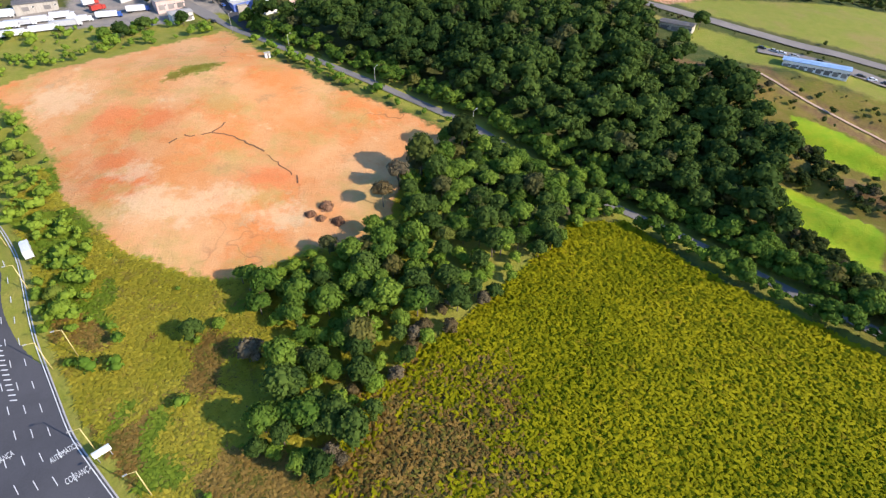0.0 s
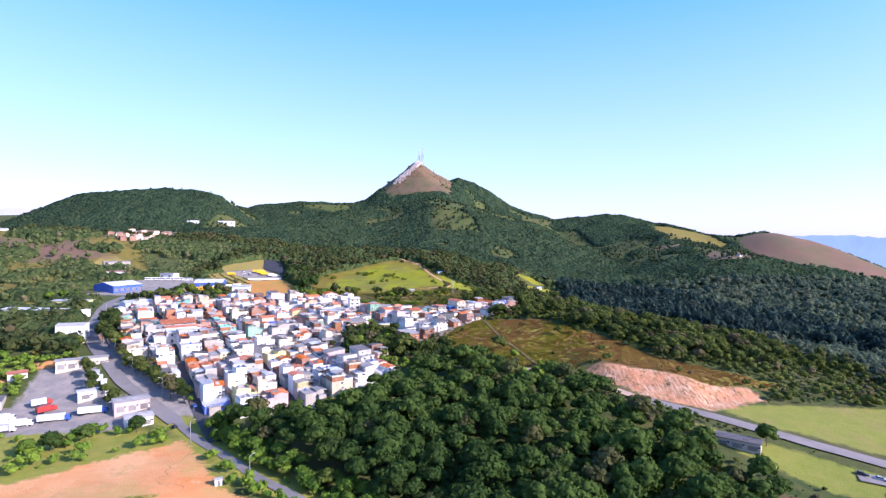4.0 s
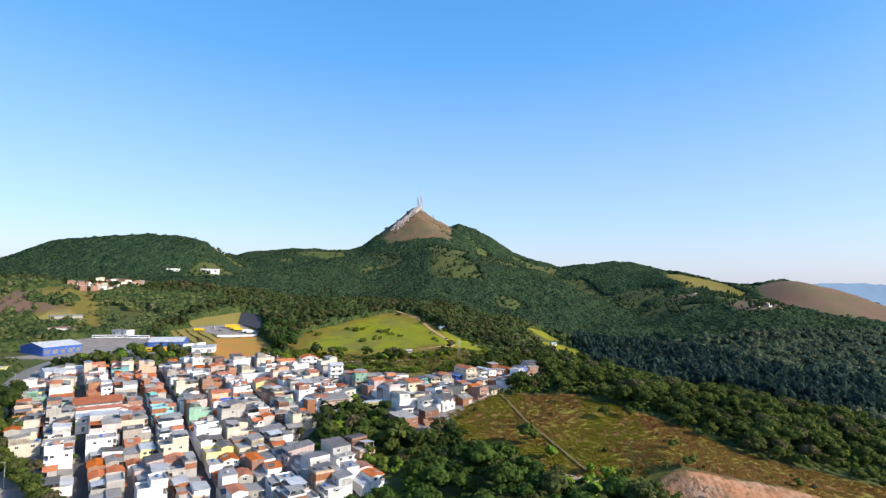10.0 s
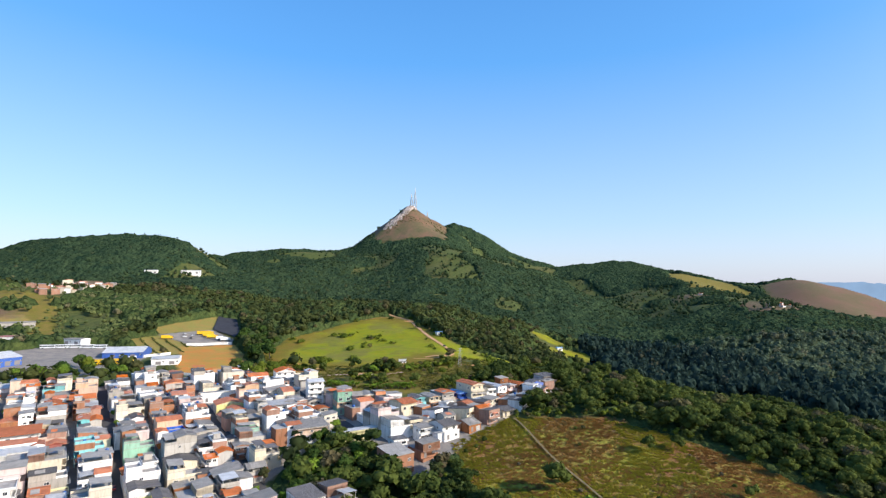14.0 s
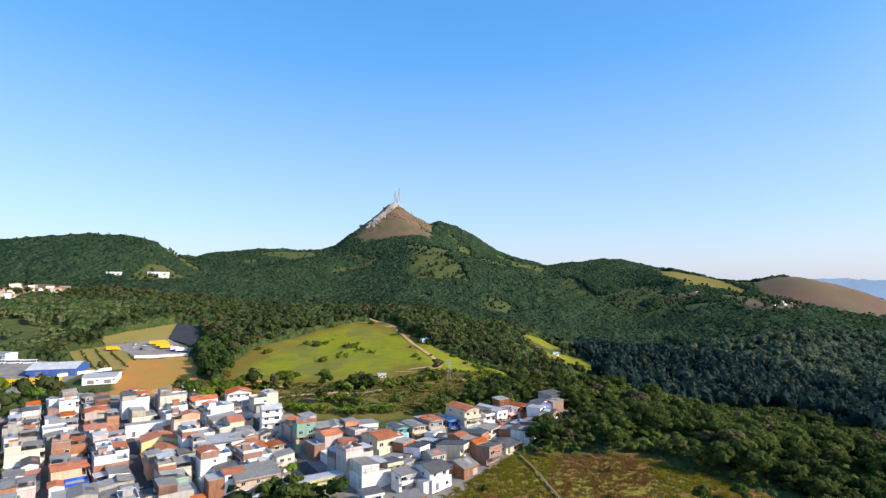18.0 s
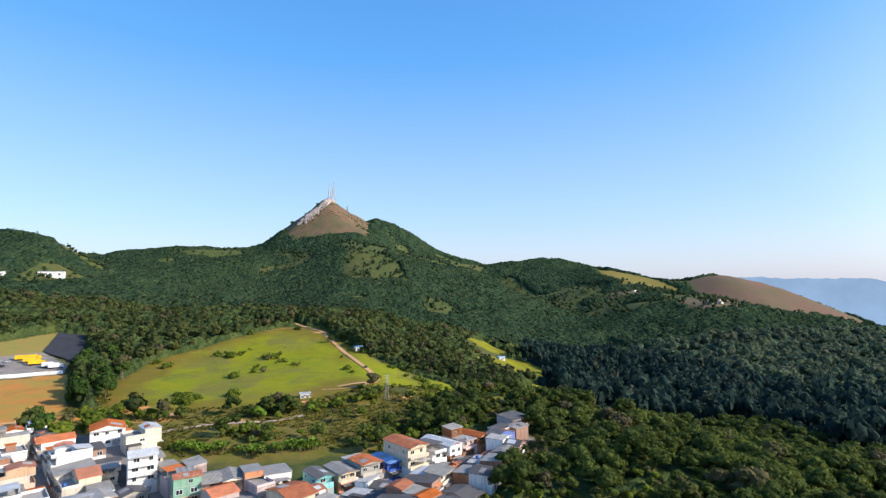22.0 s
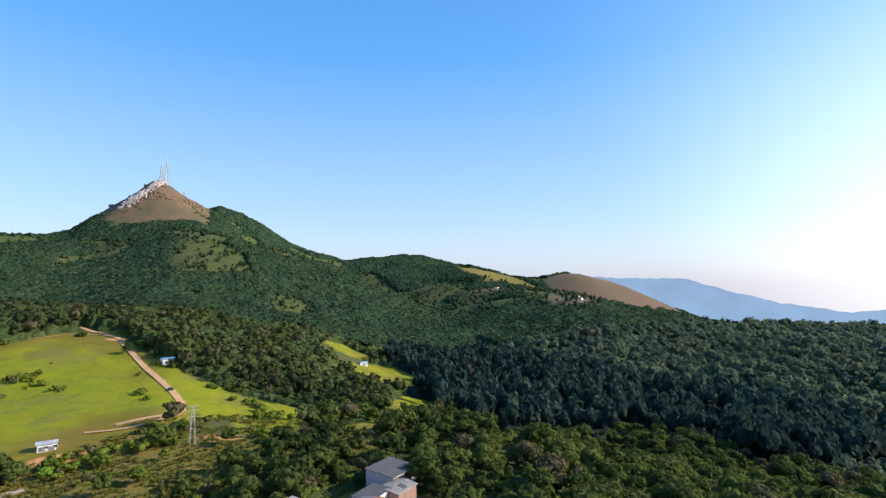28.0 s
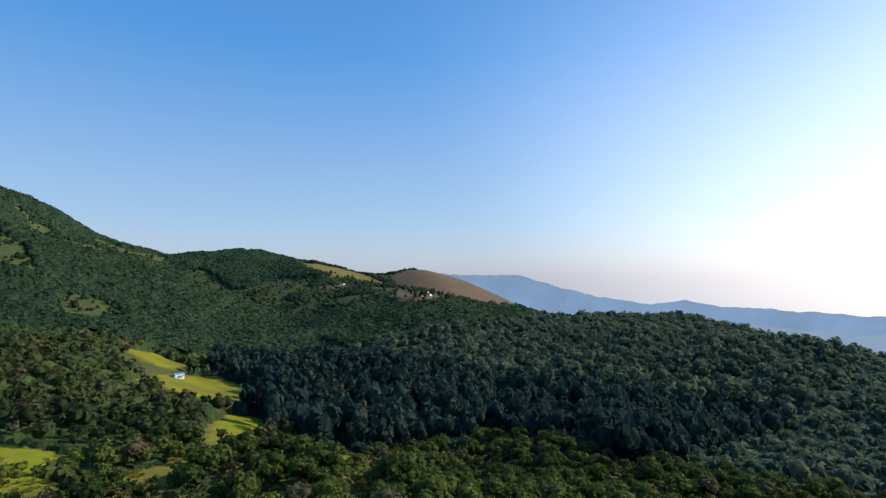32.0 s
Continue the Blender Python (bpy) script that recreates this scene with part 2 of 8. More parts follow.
def relief(x, y):
    """Height of the bare ground."""
    x, y = np.asarray(x, float), np.asarray(y, float)
    wx = x + 14 * hash_noise(x / 90, y / 90, 3)
    wy = y + 14 * hash_noise(x / 90 + 40, y / 90, 4)
    near = np.clip((y - 600) / 300, 0, 1)
    wx, wy = x + (wx - x) * near, y + (wy - y) * near
    i, u = hermite_axis(GX, x)
    j, v = hermite_axis(GY, y)
    z = (GZ[j, i] * (1 - u) + GZ[j, i + 1] * u) * (1 - v) + (GZ[j + 1, i] * (1 - u) + GZ[j + 1, i + 1] * u) * v
    fall = np.clip((np.hypot(x * 0.9, y - 400) - 900) / 1500, 0, 1)
    z = z * (1 - fall) - 110 * fall - 260 * np.clip((np.hypot(x, y - 300) - 2200) / 2200, 0, 1)
    for slope, rounding, line in RIDGES:
        best = np.full(x.shape, -1e4)
        for (ax, ay, az), (bx, by, bz) in zip(line, line[1:]):
            dx, dy = bx - ax, by - ay
            t = np.clip(((wx - ax) * dx + (wy - ay) * dy) / (dx * dx + dy * dy), 0, 1)
            d = np.hypot(wx - ax - t * dx, wy - ay - t * dy)
            best = np.maximum(best, az + (bz - az) * t - slope * (np.sqrt(d * d + rounding * rounding) - rounding))
        k = 9.0
        m = np.maximum(z, best)
        z = m + k * np.log1p(np.exp(-np.abs(z - best) / k)) * np.exp(-np.abs(z - best) / 60)
    z = z - 150 * np.clip((x - 640 - 0.85 * (y - 480)) / 620, 0, 1) * np.clip((1500 - y) / 300, 0, 1)
    rough = np.clip((y - 620) / 300, 0, 1) + np.clip((np.abs(x) - 300) / 300, 0, 1)
    z = z + np.clip(rough, 0, 1) * (5 * hash_noise(x / 130, y / 130, 7) + 3 * hash_noise(x / 55, y / 55, 8) + 1.2 * hash_noise(x / 22, y / 22, 9))
    # the quarry is cut into the foot of the dry hill
    foot = np.interp(x, QUARRY_X, QUARRY_FOOT) + 1.5 * hash_noise(x / 6, x * 0 + 2, 41)
    crest = np.interp(x, QUARRY_X, QUARRY_CREST) + 2.0 * hash_noise(x / 8, x * 0 + 5, 42)
    face = np.clip((y - foot) / np.maximum(crest - foot, 4), 0, 1)
    cut = face * np.clip(1 - (y - crest) / 45, 0, 1) * np.clip((x - 80) / 14, 0, 1) * np.clip((182 - x) / 16, 0, 1)
    z = z + (5.5 - 2.5 * np.clip((x - 134) / 12, 0, 1)) * cut + 1.3 * np.clip(face * (1 - face) * 5, 0, 1) * cut * hash_noise(x / 3.1, y / 11, 43)
    # terraces east of the wood
    bank = np.clip((x - 135) / 12, 0, 1) * np.clip((170 - y) / 30, 0, 1) * np.clip((y - 10) / 30, 0, 1) * np.clip((330 - x) / 60, 0, 1)
    z = z + bank * 1.6 * (np.clip(np.sin((x * 0.62 + y * 0.78) / 4.2) * 3, -1, 1))
    return z + 0.35 * hash_noise(x / 17, y / 17, 11)

# ---------------------------------------------------------------- the plan: outlines on the ground
EARTH_LOT = [(14, 143), (-8, 124), (-12, 92), (-21, 78), (-36, 75), (-56, 62), (-66, 61), (-80, 65), (-99, 73), (-132, 100), (-150, 127), (-178, 157), (-205, 172), (-147, 216), (-116, 250), (-81, 204), (-46, 179), (-7, 157)]
CROP_FIELD = [(52, 92), (73, 94), (88, 72), (111, 50), (128, 33), (160, 5), (170, -70), (-32, -70), (-18, -4), (-19, 13), (-15, 24), (-1, 35), (14, 49), (40, 76)]
LANE = [(-136, 277), (-108, 248), (-68, 211), (-33, 187), (-5, 168), (20, 149), (40, 129), (60, 112), (78, 98), (92, 86), (117, 58), (140, 34), (175, 0)]
STREET = [(-130, 270), (-155, 290), (-179, 306), (-208, 334), (-230, 358), (-251, 386), (-266, 416), (-282, 447), (-290, 470), (-288, 505), (-282, 532)]
HIGHWAY = [(-10, -66), (-28, -51), (-51, -32), (-74, -13), (-92, 2), (-118, 32), (-139, 62), (-155, 78), (-180, 96), (-215, 112), (-270, 125), (-340, 135)]
FIELD_ROAD = [(104, 274), (116, 266), (130, 257), (153, 240), (199, 209), (260, 168), (330, 120)]
MOWN_FIELD = [(137, 266), (164, 273), (250, 276), (340, 250), (340, 125), (207, 215), (157, 246)]
LAWN = [(118, 248), (150, 230), (185, 205), (225, 172), (205, 165), (172, 190), (150, 200), (128, 225)]
QUARRY = [(84, 303), (95, 290), (107, 278), (123, 268), (134, 262), (150, 268), (172, 281), (168, 288), (150, 287), (139, 289), (128, 296), (106, 302), (88, 308)]
DRY_HILL = [(3, 391), (32, 418), (76, 408), (120, 367), (140, 330), (190, 299), (150, 286), (93, 312), (53, 312), (11, 339)]
MEADOW = [(-128, 544), (-150, 600), (-148, 675), (-110, 725), (-70, 760), (-35, 765), (-25, 725), (8, 655), (60, 580), (10, 572), (-31, 536), (-92, 543)]
CLEARINGS = [[(122, 878), (148, 892), (175, 868), (152, 842), (136, 850)], [(124, 792), (152, 828), (182, 828), (193, 776), (152, 744), (130, 754)], [(106, 618), (124, 662), (146, 700), (166, 705), (160, 680), (138, 640), (118, 606)], [(27, 560), (42, 552), (60, 566), (56, 605), (39, 618), (27, 616)], [(144, 580), (176, 608), (192, 655), (160, 618)], [(190, 572), (205, 572), (184, 547), (174, 551)], [(80, 573), (90, 576), (84, 556), (78, 560)], [(66, 568), (76, 569), (71, 549)], [(112, 782), (138, 825), (188, 846), (200, 802), (178, 790), (148, 772)]]
STRIPS = [[(158, 156), (167, 151), (178, 141), (187, 129), (183, 119), (175, 126), (166, 133), (162, 137), (157, 147)], [(138, 118), (146, 116), (155, 104), (160, 83), (145, 62), (139, 76), (133, 94), (131, 101)]]
BROWN_BANKS = [[(154, 190), (166, 162), (188, 132), (212, 100), (220, 106), (197, 146), (170, 171), (160, 198)], [(160, 116), (171, 99), (182, 80), (188, 88), (175, 108), (165, 120)], [(118, 208), (136, 195), (153, 177), (150, 170), (132, 186), (116, 200)],
               [(-18, 26), (10, 30), (32, 24), (30, -10), (-20, -12), (-20, 8)], [(-64, 24), (-50, 28), (-34, 16), (-30, 2), (-52, 6)]]
BANK_PATH = [(156, 189), (168, 167), (194, 142), (214, 118)]
GULLIES = [[(-104, 131), (-96, 134), (-88, 137), (-77, 135), (-72, 131), (-64, 127), (-58, 120), (-51, 114), (-46, 106)], [(-88, 137), (-84, 142), (-86, 148)]]
PALE_PATCHES = [(-98, 95, 8), (-72, 98, 7), (-84, 91, 7), (-165, 165, 10), (-50, 90, 6), (-110, 112, 6)]
RED_PATCHES = [(-120, 147, 9), (-134, 150, 8), (-112, 105, 9), (-60, 110, 7), (-120, 120, 6)]
EARTH_CUT = [(-232, 630), (-191, 650), (-166, 600), (-141, 542), (-126, 540), (-151, 507), (-182, 518)]
YELLOW_BANKS = [[(-290, 650), (-272, 670), (-246, 654), (-226, 634), (-214, 600), (-231, 580), (-244, 590)], [(-290, 690), (-252, 756), (-230, 703), (-274, 673)], [(-444, 696), (-429, 702), (-400, 682), (-403, 643), (-430, 650)]]
YARD = [(-345, 560), (-330, 595), (-296, 618), (-258, 606), (-232, 572), (-226, 536), (-262, 540), (-300, 535)]
VILLAGE = [(-152, 278), (-110, 276), (-62, 282), (-22, 318), (-71, 363), (-59, 405), (-28, 393), (-12, 360), (12, 395), (40, 432), (70, 474), (66, 492), (20, 468), (-20, 448), (-62, 462), (-85, 495), (-120, 512), (-170, 505), (-211, 475), (-290, 470), (-255, 395), (-215, 345)]
DEPOT = [(-234, 318), (-203, 320), (-186, 296), (-158, 286), (-146, 262), (-172, 257), (-205, 250), (-240, 238), (-266, 246), (-252, 268), (-220, 278)]
NETTED_SLOPE = [(-252, 756), (-226, 754), (-192, 672), (-200, 655), (-234, 702)]
TERRACE_PAD = [(-274, 672), (-233, 702), (-199, 668), (-194, 650), (-224, 637), (-246, 654)]
DARK_WOOD = [(-106, 262), (-92, 250), (-60, 222), (0, 180), (30, 155), (80, 112), (120, 78), (134, 106), (143, 130), (142, 156), (129, 176), (110, 200), (98, 232), (82, 268), (50, 298), (10, 326), (-12, 304), (-50, 268), (-80, 260)]
TREE_BELT = [(14, 140), (40, 124), (72, 101), (54, 92), (38, 74), (12, 47), (-5, 29), (-20, 0), (-38, 5), (-34, 40), (-58, 58), (-25, 76), (-8, 95), (0, 125)]
DIRT_PATH = [(-62, 778), (-34, 740), (-16, 680), (-6, 648), (3, 616), (8, 596), (10, 583), (5, 577), (-5, 577), (-13, 573)]

FAR_DRY = [[(865, 1545), (950, 1545), (1060, 1500), (1170, 1400), (1130, 1260), (1030, 1190), (920, 1200), (850, 1300), (820, 1400), (822, 1480)],
           [(-100, 1190), (-60, 1290), (20, 1340), (60, 1280), (30, 1210)], [(200, 1540), (290, 1470), (345, 1380), (300, 1380), (230, 1450)],
           [(500, 1030), (520, 1090), (560, 1120), (620, 1080), (660, 1020), (600, 1000)], [(510, 1290), (550, 1370), (620, 1375), (640, 1300)], [(585, 1560), (640, 1690), (700, 1710), (750, 1640), (795, 1590), (820, 1505), (720, 1385), (645, 1335), (590, 1370)], [(-150, 1315), (-109, 1345), (-20, 1320), (-57, 1250)],
           [(-420, 690), (-520, 760), (-640, 740), (-560, 650)], [(-505, 880), (-470, 880), (-470, 970), (-530, 1000), (-590, 960), (-570, 900)]]


def outline(x, y, poly):
    """Signed distance to an outline, positive inside."""
    x, y = np.asarray(x, float), np.asarray(y, float)
    best = np.full(x.shape, 1e9)
    inside = np.zeros(x.shape, bool)
    for (ax, ay), (bx, by) in zip(poly, poly[1:] + poly[:1]):
        dx, dy = bx - ax, by - ay
        t = np.clip(((x - ax) * dx + (y - ay) * dy) / (dx * dx + dy * dy), 0, 1)
        best = np.minimum(best, np.hypot(x - ax - t * dx, y - ay - t * dy))
        inside ^= ((ay > y) != (by > y)) & (x < dx * (y - ay) / (by - ay + 1e-12) + ax)
    return np.where(inside, best, -best)


def to_line(x, y, line):
    """Distance to an open line."""
    best = np.full(np.shape(x), 1e9)
    for (ax, ay), (bx, by) in zip(line, line[1:]):
        dx, dy = bx - ax, by - ay
        t = np.clip(((x - ax) * dx + (y - ay) * dy) / (dx * dx + dy * dy), 0, 1)
        best = np.minimum(best, np.hypot(x - ax - t * dx, y - ay - t * dy))
    return best


# ---------------------------------------------------------------- the ground, one sheet out to the horizon
def steps(low, fine_low, fine_high, high, step, growth):
    mid = list(np.arange(fine_low, fine_high + 0.1, step))
    up, s = mid[-1], step
    while up < high:
        s *= 1 + growth
        s = min(s, 160)
        up += s
        mid.append(up)
    down, s = mid[0], step
    while down > low:
        s *= 1 + growth
        s = min(s, 160)
        down -= s
        mid.insert(0, down)
    return np.array(mid)


XS = steps(-4200, -330, 230, 4600, 3.0, 0.045)
YS = steps(-900, -80, 660, 4700, 3.0, 0.03)
GRID_X, GRID_Y = np.meshgrid(XS, YS)
GRID_Z = relief(GRID_X, GRID_Y)


def height(x, y):
    """Height of the ground sheet as it is built."""
    x, y = np.asarray(x, float), np.asarray(y, float)
    i = np.clip(np.searchsorted(XS, x) - 1, 0, len(XS) - 2)
    j = np.clip(np.searchsorted(YS, y) - 1, 0, len(YS) - 2)
    u = np.clip((x - XS[i]) / (XS[i + 1] - XS[i]), 0, 1)
    v = np.clip((y - YS[j]) / (YS[j + 1] - YS[j]), 0, 1)
    z00, z10, z01, z11 = GRID_Z[j, i], GRID_Z[j, i + 1], GRID_Z[j + 1, i], GRID_Z[j + 1, i + 1]
    return (z00 * (1 - u) + z10 * u) * (1 - v) + (z01 * (1 - u) + z11 * u) * v


def raw_mesh(name, verts, faces, material, smooth=False, tint=None):
    """A mesh from arrays; faces all have the same number of corners."""
    me = bpy.data.meshes.new(name)
    verts, faces = np.asarray(verts, np.float32), np.asarray(faces, np.int32)
    n, k = faces.shape
    me.vertices.add(len(verts))
    me.vertices.foreach_set("co", verts.ravel())
    me.loops.add(n * k)
    me.loops.foreach_set("vertex_index", faces.ravel())
    me.polygons.add(n)
    me.polygons.foreach_set("loop_start", np.arange(0, n * k, k, dtype=np.int32))
    me.polygons.foreach_set("use_smooth", np.full(n, smooth))
    me.update(calc_edges=True)
    me.materials.append(material)
    if tint is not None:
        a = me.attributes.new("tint", "FLOAT", "POINT")
        a.data.foreach_set("value", np.asarray(tint, np.float32))
    return me


def ground_material():
    n = Nodes("ground")

    def zone(key, wobble, soft, size):
        a = n.node("Attribute", attribute_name=key).outputs["Fac"]
        w = n.ramp(n.noise(size, 4, 0.65), 0.25, 0.75, -wobble, wobble)
        return n.ramp(n.math("ADD", a, w), -soft, soft, 0, 1)
    fine, mid, broad = n.noise(1.6, 5, 0.7), n.noise(0.16, 5, 0.65), n.noise(0.018, 4, 0.6)
    c = n.mix(n.ramp(mid, 0.35, 0.7), (0.045, 0.075, 0.018), (0.11, 0.115, 0.03))
    c = n.mix(n.ramp(broad, 0.45, 0.7, 0, 0.6), c, (0.13, 0.105, 0.04))
    scrub = n.mix(n.ramp(mid, 0.3, 0.7), (0.22, 0.245, 0.028), (0.32, 0.28, 0.055))
    c = n.mix(zone("scrub", 5, 4, 0.09), c, scrub)
    rough = n.mix(n.ramp(mid, 0.35, 0.65), (0.15, 0.145, 0.018), (0.225, 0.155, 0.04))
    c = n.mix(zone("rough", 8, 5, 0.07), c, rough)
    meadow = n.mix(n.ramp(mid, 0.35, 0.7), (0.215, 0.268, 0.003), (0.315, 0.278, 0.006))
    meadow = n.mix(n.ramp(n.noise(0.022, 5, 0.65), 0.50, 0.62, 0, 0.8), meadow, (0.19, 0.165, 0.04))
    meadow = n.mix(n.ramp(n.noise(0.06, 6, 0.75), 0.53, 0.66, 0, 0.7), meadow, (0.12, 0.15, 0.018))
    worn = n.mix(n.ramp(n.noise(0.05, 5, 0.7), 0.4, 0.62), (0.18, 0.155, 0.012), (0.235, 0.15, 0.024))
    meadow = n.mix(n.math("MULTIPLY", zone("heart", 22, 9, 0.025), 0.9), worn, meadow)
    c = n.mix(zone("meadow", 5, 2.5, 0.09), c, meadow)
    mown = n.mix(n.ramp(mid, 0.3, 0.7), (0.20, 0.235, 0.03), (0.27, 0.255, 0.05))
    mown = n.mix(n.ramp(n.noise(0.03, 5, 0.65), 0.5, 0.65, 0, 0.7), mown, (0.30, 0.22, 0.08))
    c = n.mix(zone("mown", 2, 1.2, 0.2), c, mown)
    crop = n.mix(n.ramp(mid, 0.35, 0.7), (0.24, 0.265, 0.012), (0.33, 0.32, 0.02))
    c = n.mix(zone("crop", 2.5, 1.2, 0.2), c, crop)
    bank = n.mix(n.ramp(n.noise(0.25, 5, 0.7), 0.35, 0.65), (0.15, 0.085, 0.04), (0.24, 0.16, 0.06))
    c = n.mix(zone("brown", 3, 2.0, 0.15), c, bank)
    yellow = n.mix(n.ramp(n.noise(0.12, 5, 0.7), 0.35, 0.65), (0.34, 0.22, 0.06), (0.26, 0.24, 0.055))
    c = n.mix(zone("yellow", 2, 1.0, 0.2), c, yellow)
    dry = n.mix(n.ramp(n.noise(0.035, 6, 0.72), 0.42, 0.6), (0.27, 0.245, 0.03), (0.23, 0.11, 0.04))
    dry = n.mix(n.ramp(n.noise(0.05, 5, 0.65), 0.5, 0.6), dry, n.mix(n.ramp(broad, 0.4, 0.6), (0.25, 0.22, 0.025), (0.19, 0.10, 0.04)))
    c = n.mix(zone("dry", 7, 4, 0.07), c, dry)
    brown = n.mix(n.ramp(n.noise(0.01, 5, 0.65), 0.4, 0.6), (0.19, 0.11, 0.072), (0.145, 0.11, 0.058))
    c = n.mix(zone("far_dry", 22, 12, 0.02), c, brown)
    cut = n.mix(n.ramp(n.noise(0.05, 6, 0.7), 0.4, 0.62), (0.60, 0.235, 0.05), (0.40, 0.28, 0.055))
    c = n.mix(zone("cut", 4, 2, 0.12), c, cut)
    rock = n.mix(n.ramp(n.noise(0.014, 6, 0.7), 0.42, 0.6), (0.215, 0.12, 0.075), (0.125, 0.105, 0.05))
    rock = n.mix(n.ramp(n.noise(0.06, 6, 0.75), 0.52, 0.66, 0, 0.7), rock, (0.085, 0.085, 0.04))
    c = n.mix(zone("rock", 18, 8, 0.03), c, rock)
    crag = n.mix(n.ramp(n.noise(0.04, 6, 0.7), 0.4, 0.6), (0.085, 0.08, 0.075), (0.04, 0.05, 0.03))
    c = n.mix(zone("crag", 10, 5, 0.05), c, crag)
    yard = n.mix(n.ramp(mid, 0.35, 0.65), (0.22, 0.20, 0.18), (0.34, 0.29, 0.24))
    c = n.mix(zone("yard", 2, 1.5, 0.25), c, yard)
    earth = n.mix(n.ramp(n.noise(0.03, 5, 0.6), 0.36, 0.62), (0.62, 0.245, 0.078), (0.66, 0.345, 0.15))
    earth = n.mix(n.ramp(n.noise(0.022, 6, 0.7), 0.5, 0.6, 0, 0.7), earth, (0.64, 0.20, 0.05))
    earth = n.mix(n.ramp(n.noise(0.055, 5, 0.7), 0.60, 0.70, 0, 0.7), earth, (0.68, 0.46, 0.24))
    earth = n.mix(n.ramp(n.noise(0.05, 8, 0.75), 0.56, 0.66, 0, 0.75), earth, (0.40, 0.22, 0.09))
    crack = n.math("ABSOLUTE", n.math("SUBTRACT", n.noise(0.014, 4, 0.55), 0.5))
    crack = n.math("MULTIPLY", n.ramp(crack, 0.0, 0.0035, 0.8, 0), n.ramp(n.noise(0.011, 2, 0.5), 0.5, 0.56))
    earth = n.mix(crack, earth, (0.25, 0.11, 0.05))
    earth = n.mix(n.math("MULTIPLY", zone("red", 4, 3, 0.12), 0.7), earth, (0.66, 0.17, 0.05))
    earth = n.mix(n.math("MULTIPLY", zone("pale", 6, 3, 0.2), 0.55), earth, (0.70, 0.49, 0.28))
    earth = n.mix(n.math("MULTIPLY", n.ramp(n.noise(0.035, 6, 0.7), 0.50, 0.62), 0.6), earth, (0.44, 0.30, 0.09))
    earth = n.mix(n.ramp(fine, 0.5, 0.8, 0, 0.08), earth, (0.40, 0.18, 0.07))
    fins = n.t.nodes.new("ShaderNodeVectorMath")
    fins.operation = "MULTIPLY"
    n.put(fins.inputs[0], n.position())
    fins.inputs[1].default_value = (1.0, 0.22, 0.18)
    stone = n.mix(n.ramp(n.noise(0.9, 6, 0.7, fins.outputs[0]), 0.4, 0.62), (0.60, 0.37, 0.22), (0.25, 0.115, 0.055))
    stone = n.mix(n.ramp(n.noise(0.07, 5, 0.65), 0.44, 0.58, 0, 0.65), stone, (0.50, 0.205, 0.09))
    stone = n.mix(n.ramp(n.noise(0.25, 6, 0.7), 0.52, 0.62, 0, 0.85), stone, (0.19, 0.13, 0.045))
    c = n.mix(n.ramp(fine, 0.3, 0.75, 0, 0.35), c, n.mix(0.75, c, (0.02, 0.02, 0.01)))
    strip = n.mix(n.ramp(mid, 0.35, 0.7), (0.20, 0.33, 0.012), (0.33, 0.36, 0.02))
    c = n.mix(zone("strip", 1.4, 0.8, 0.15), c, n.mix(n.ramp(fine, 0.4, 0.8, 0, 0.3), strip, (0.10, 0.18, 0.01)))
    c = n.mix(zone("quarry", 3, 1.5, 0.2), c, stone)
    c = n.mix(zone("earth", 3.6, 1.2, 0.22), c, earth)
    n.bump(n.math("ADD", n.math("MULTIPLY", mid, 2.0), fine), 0.6, 0.5)
    return n.done(c, 0.95, 0.0, 0.15)


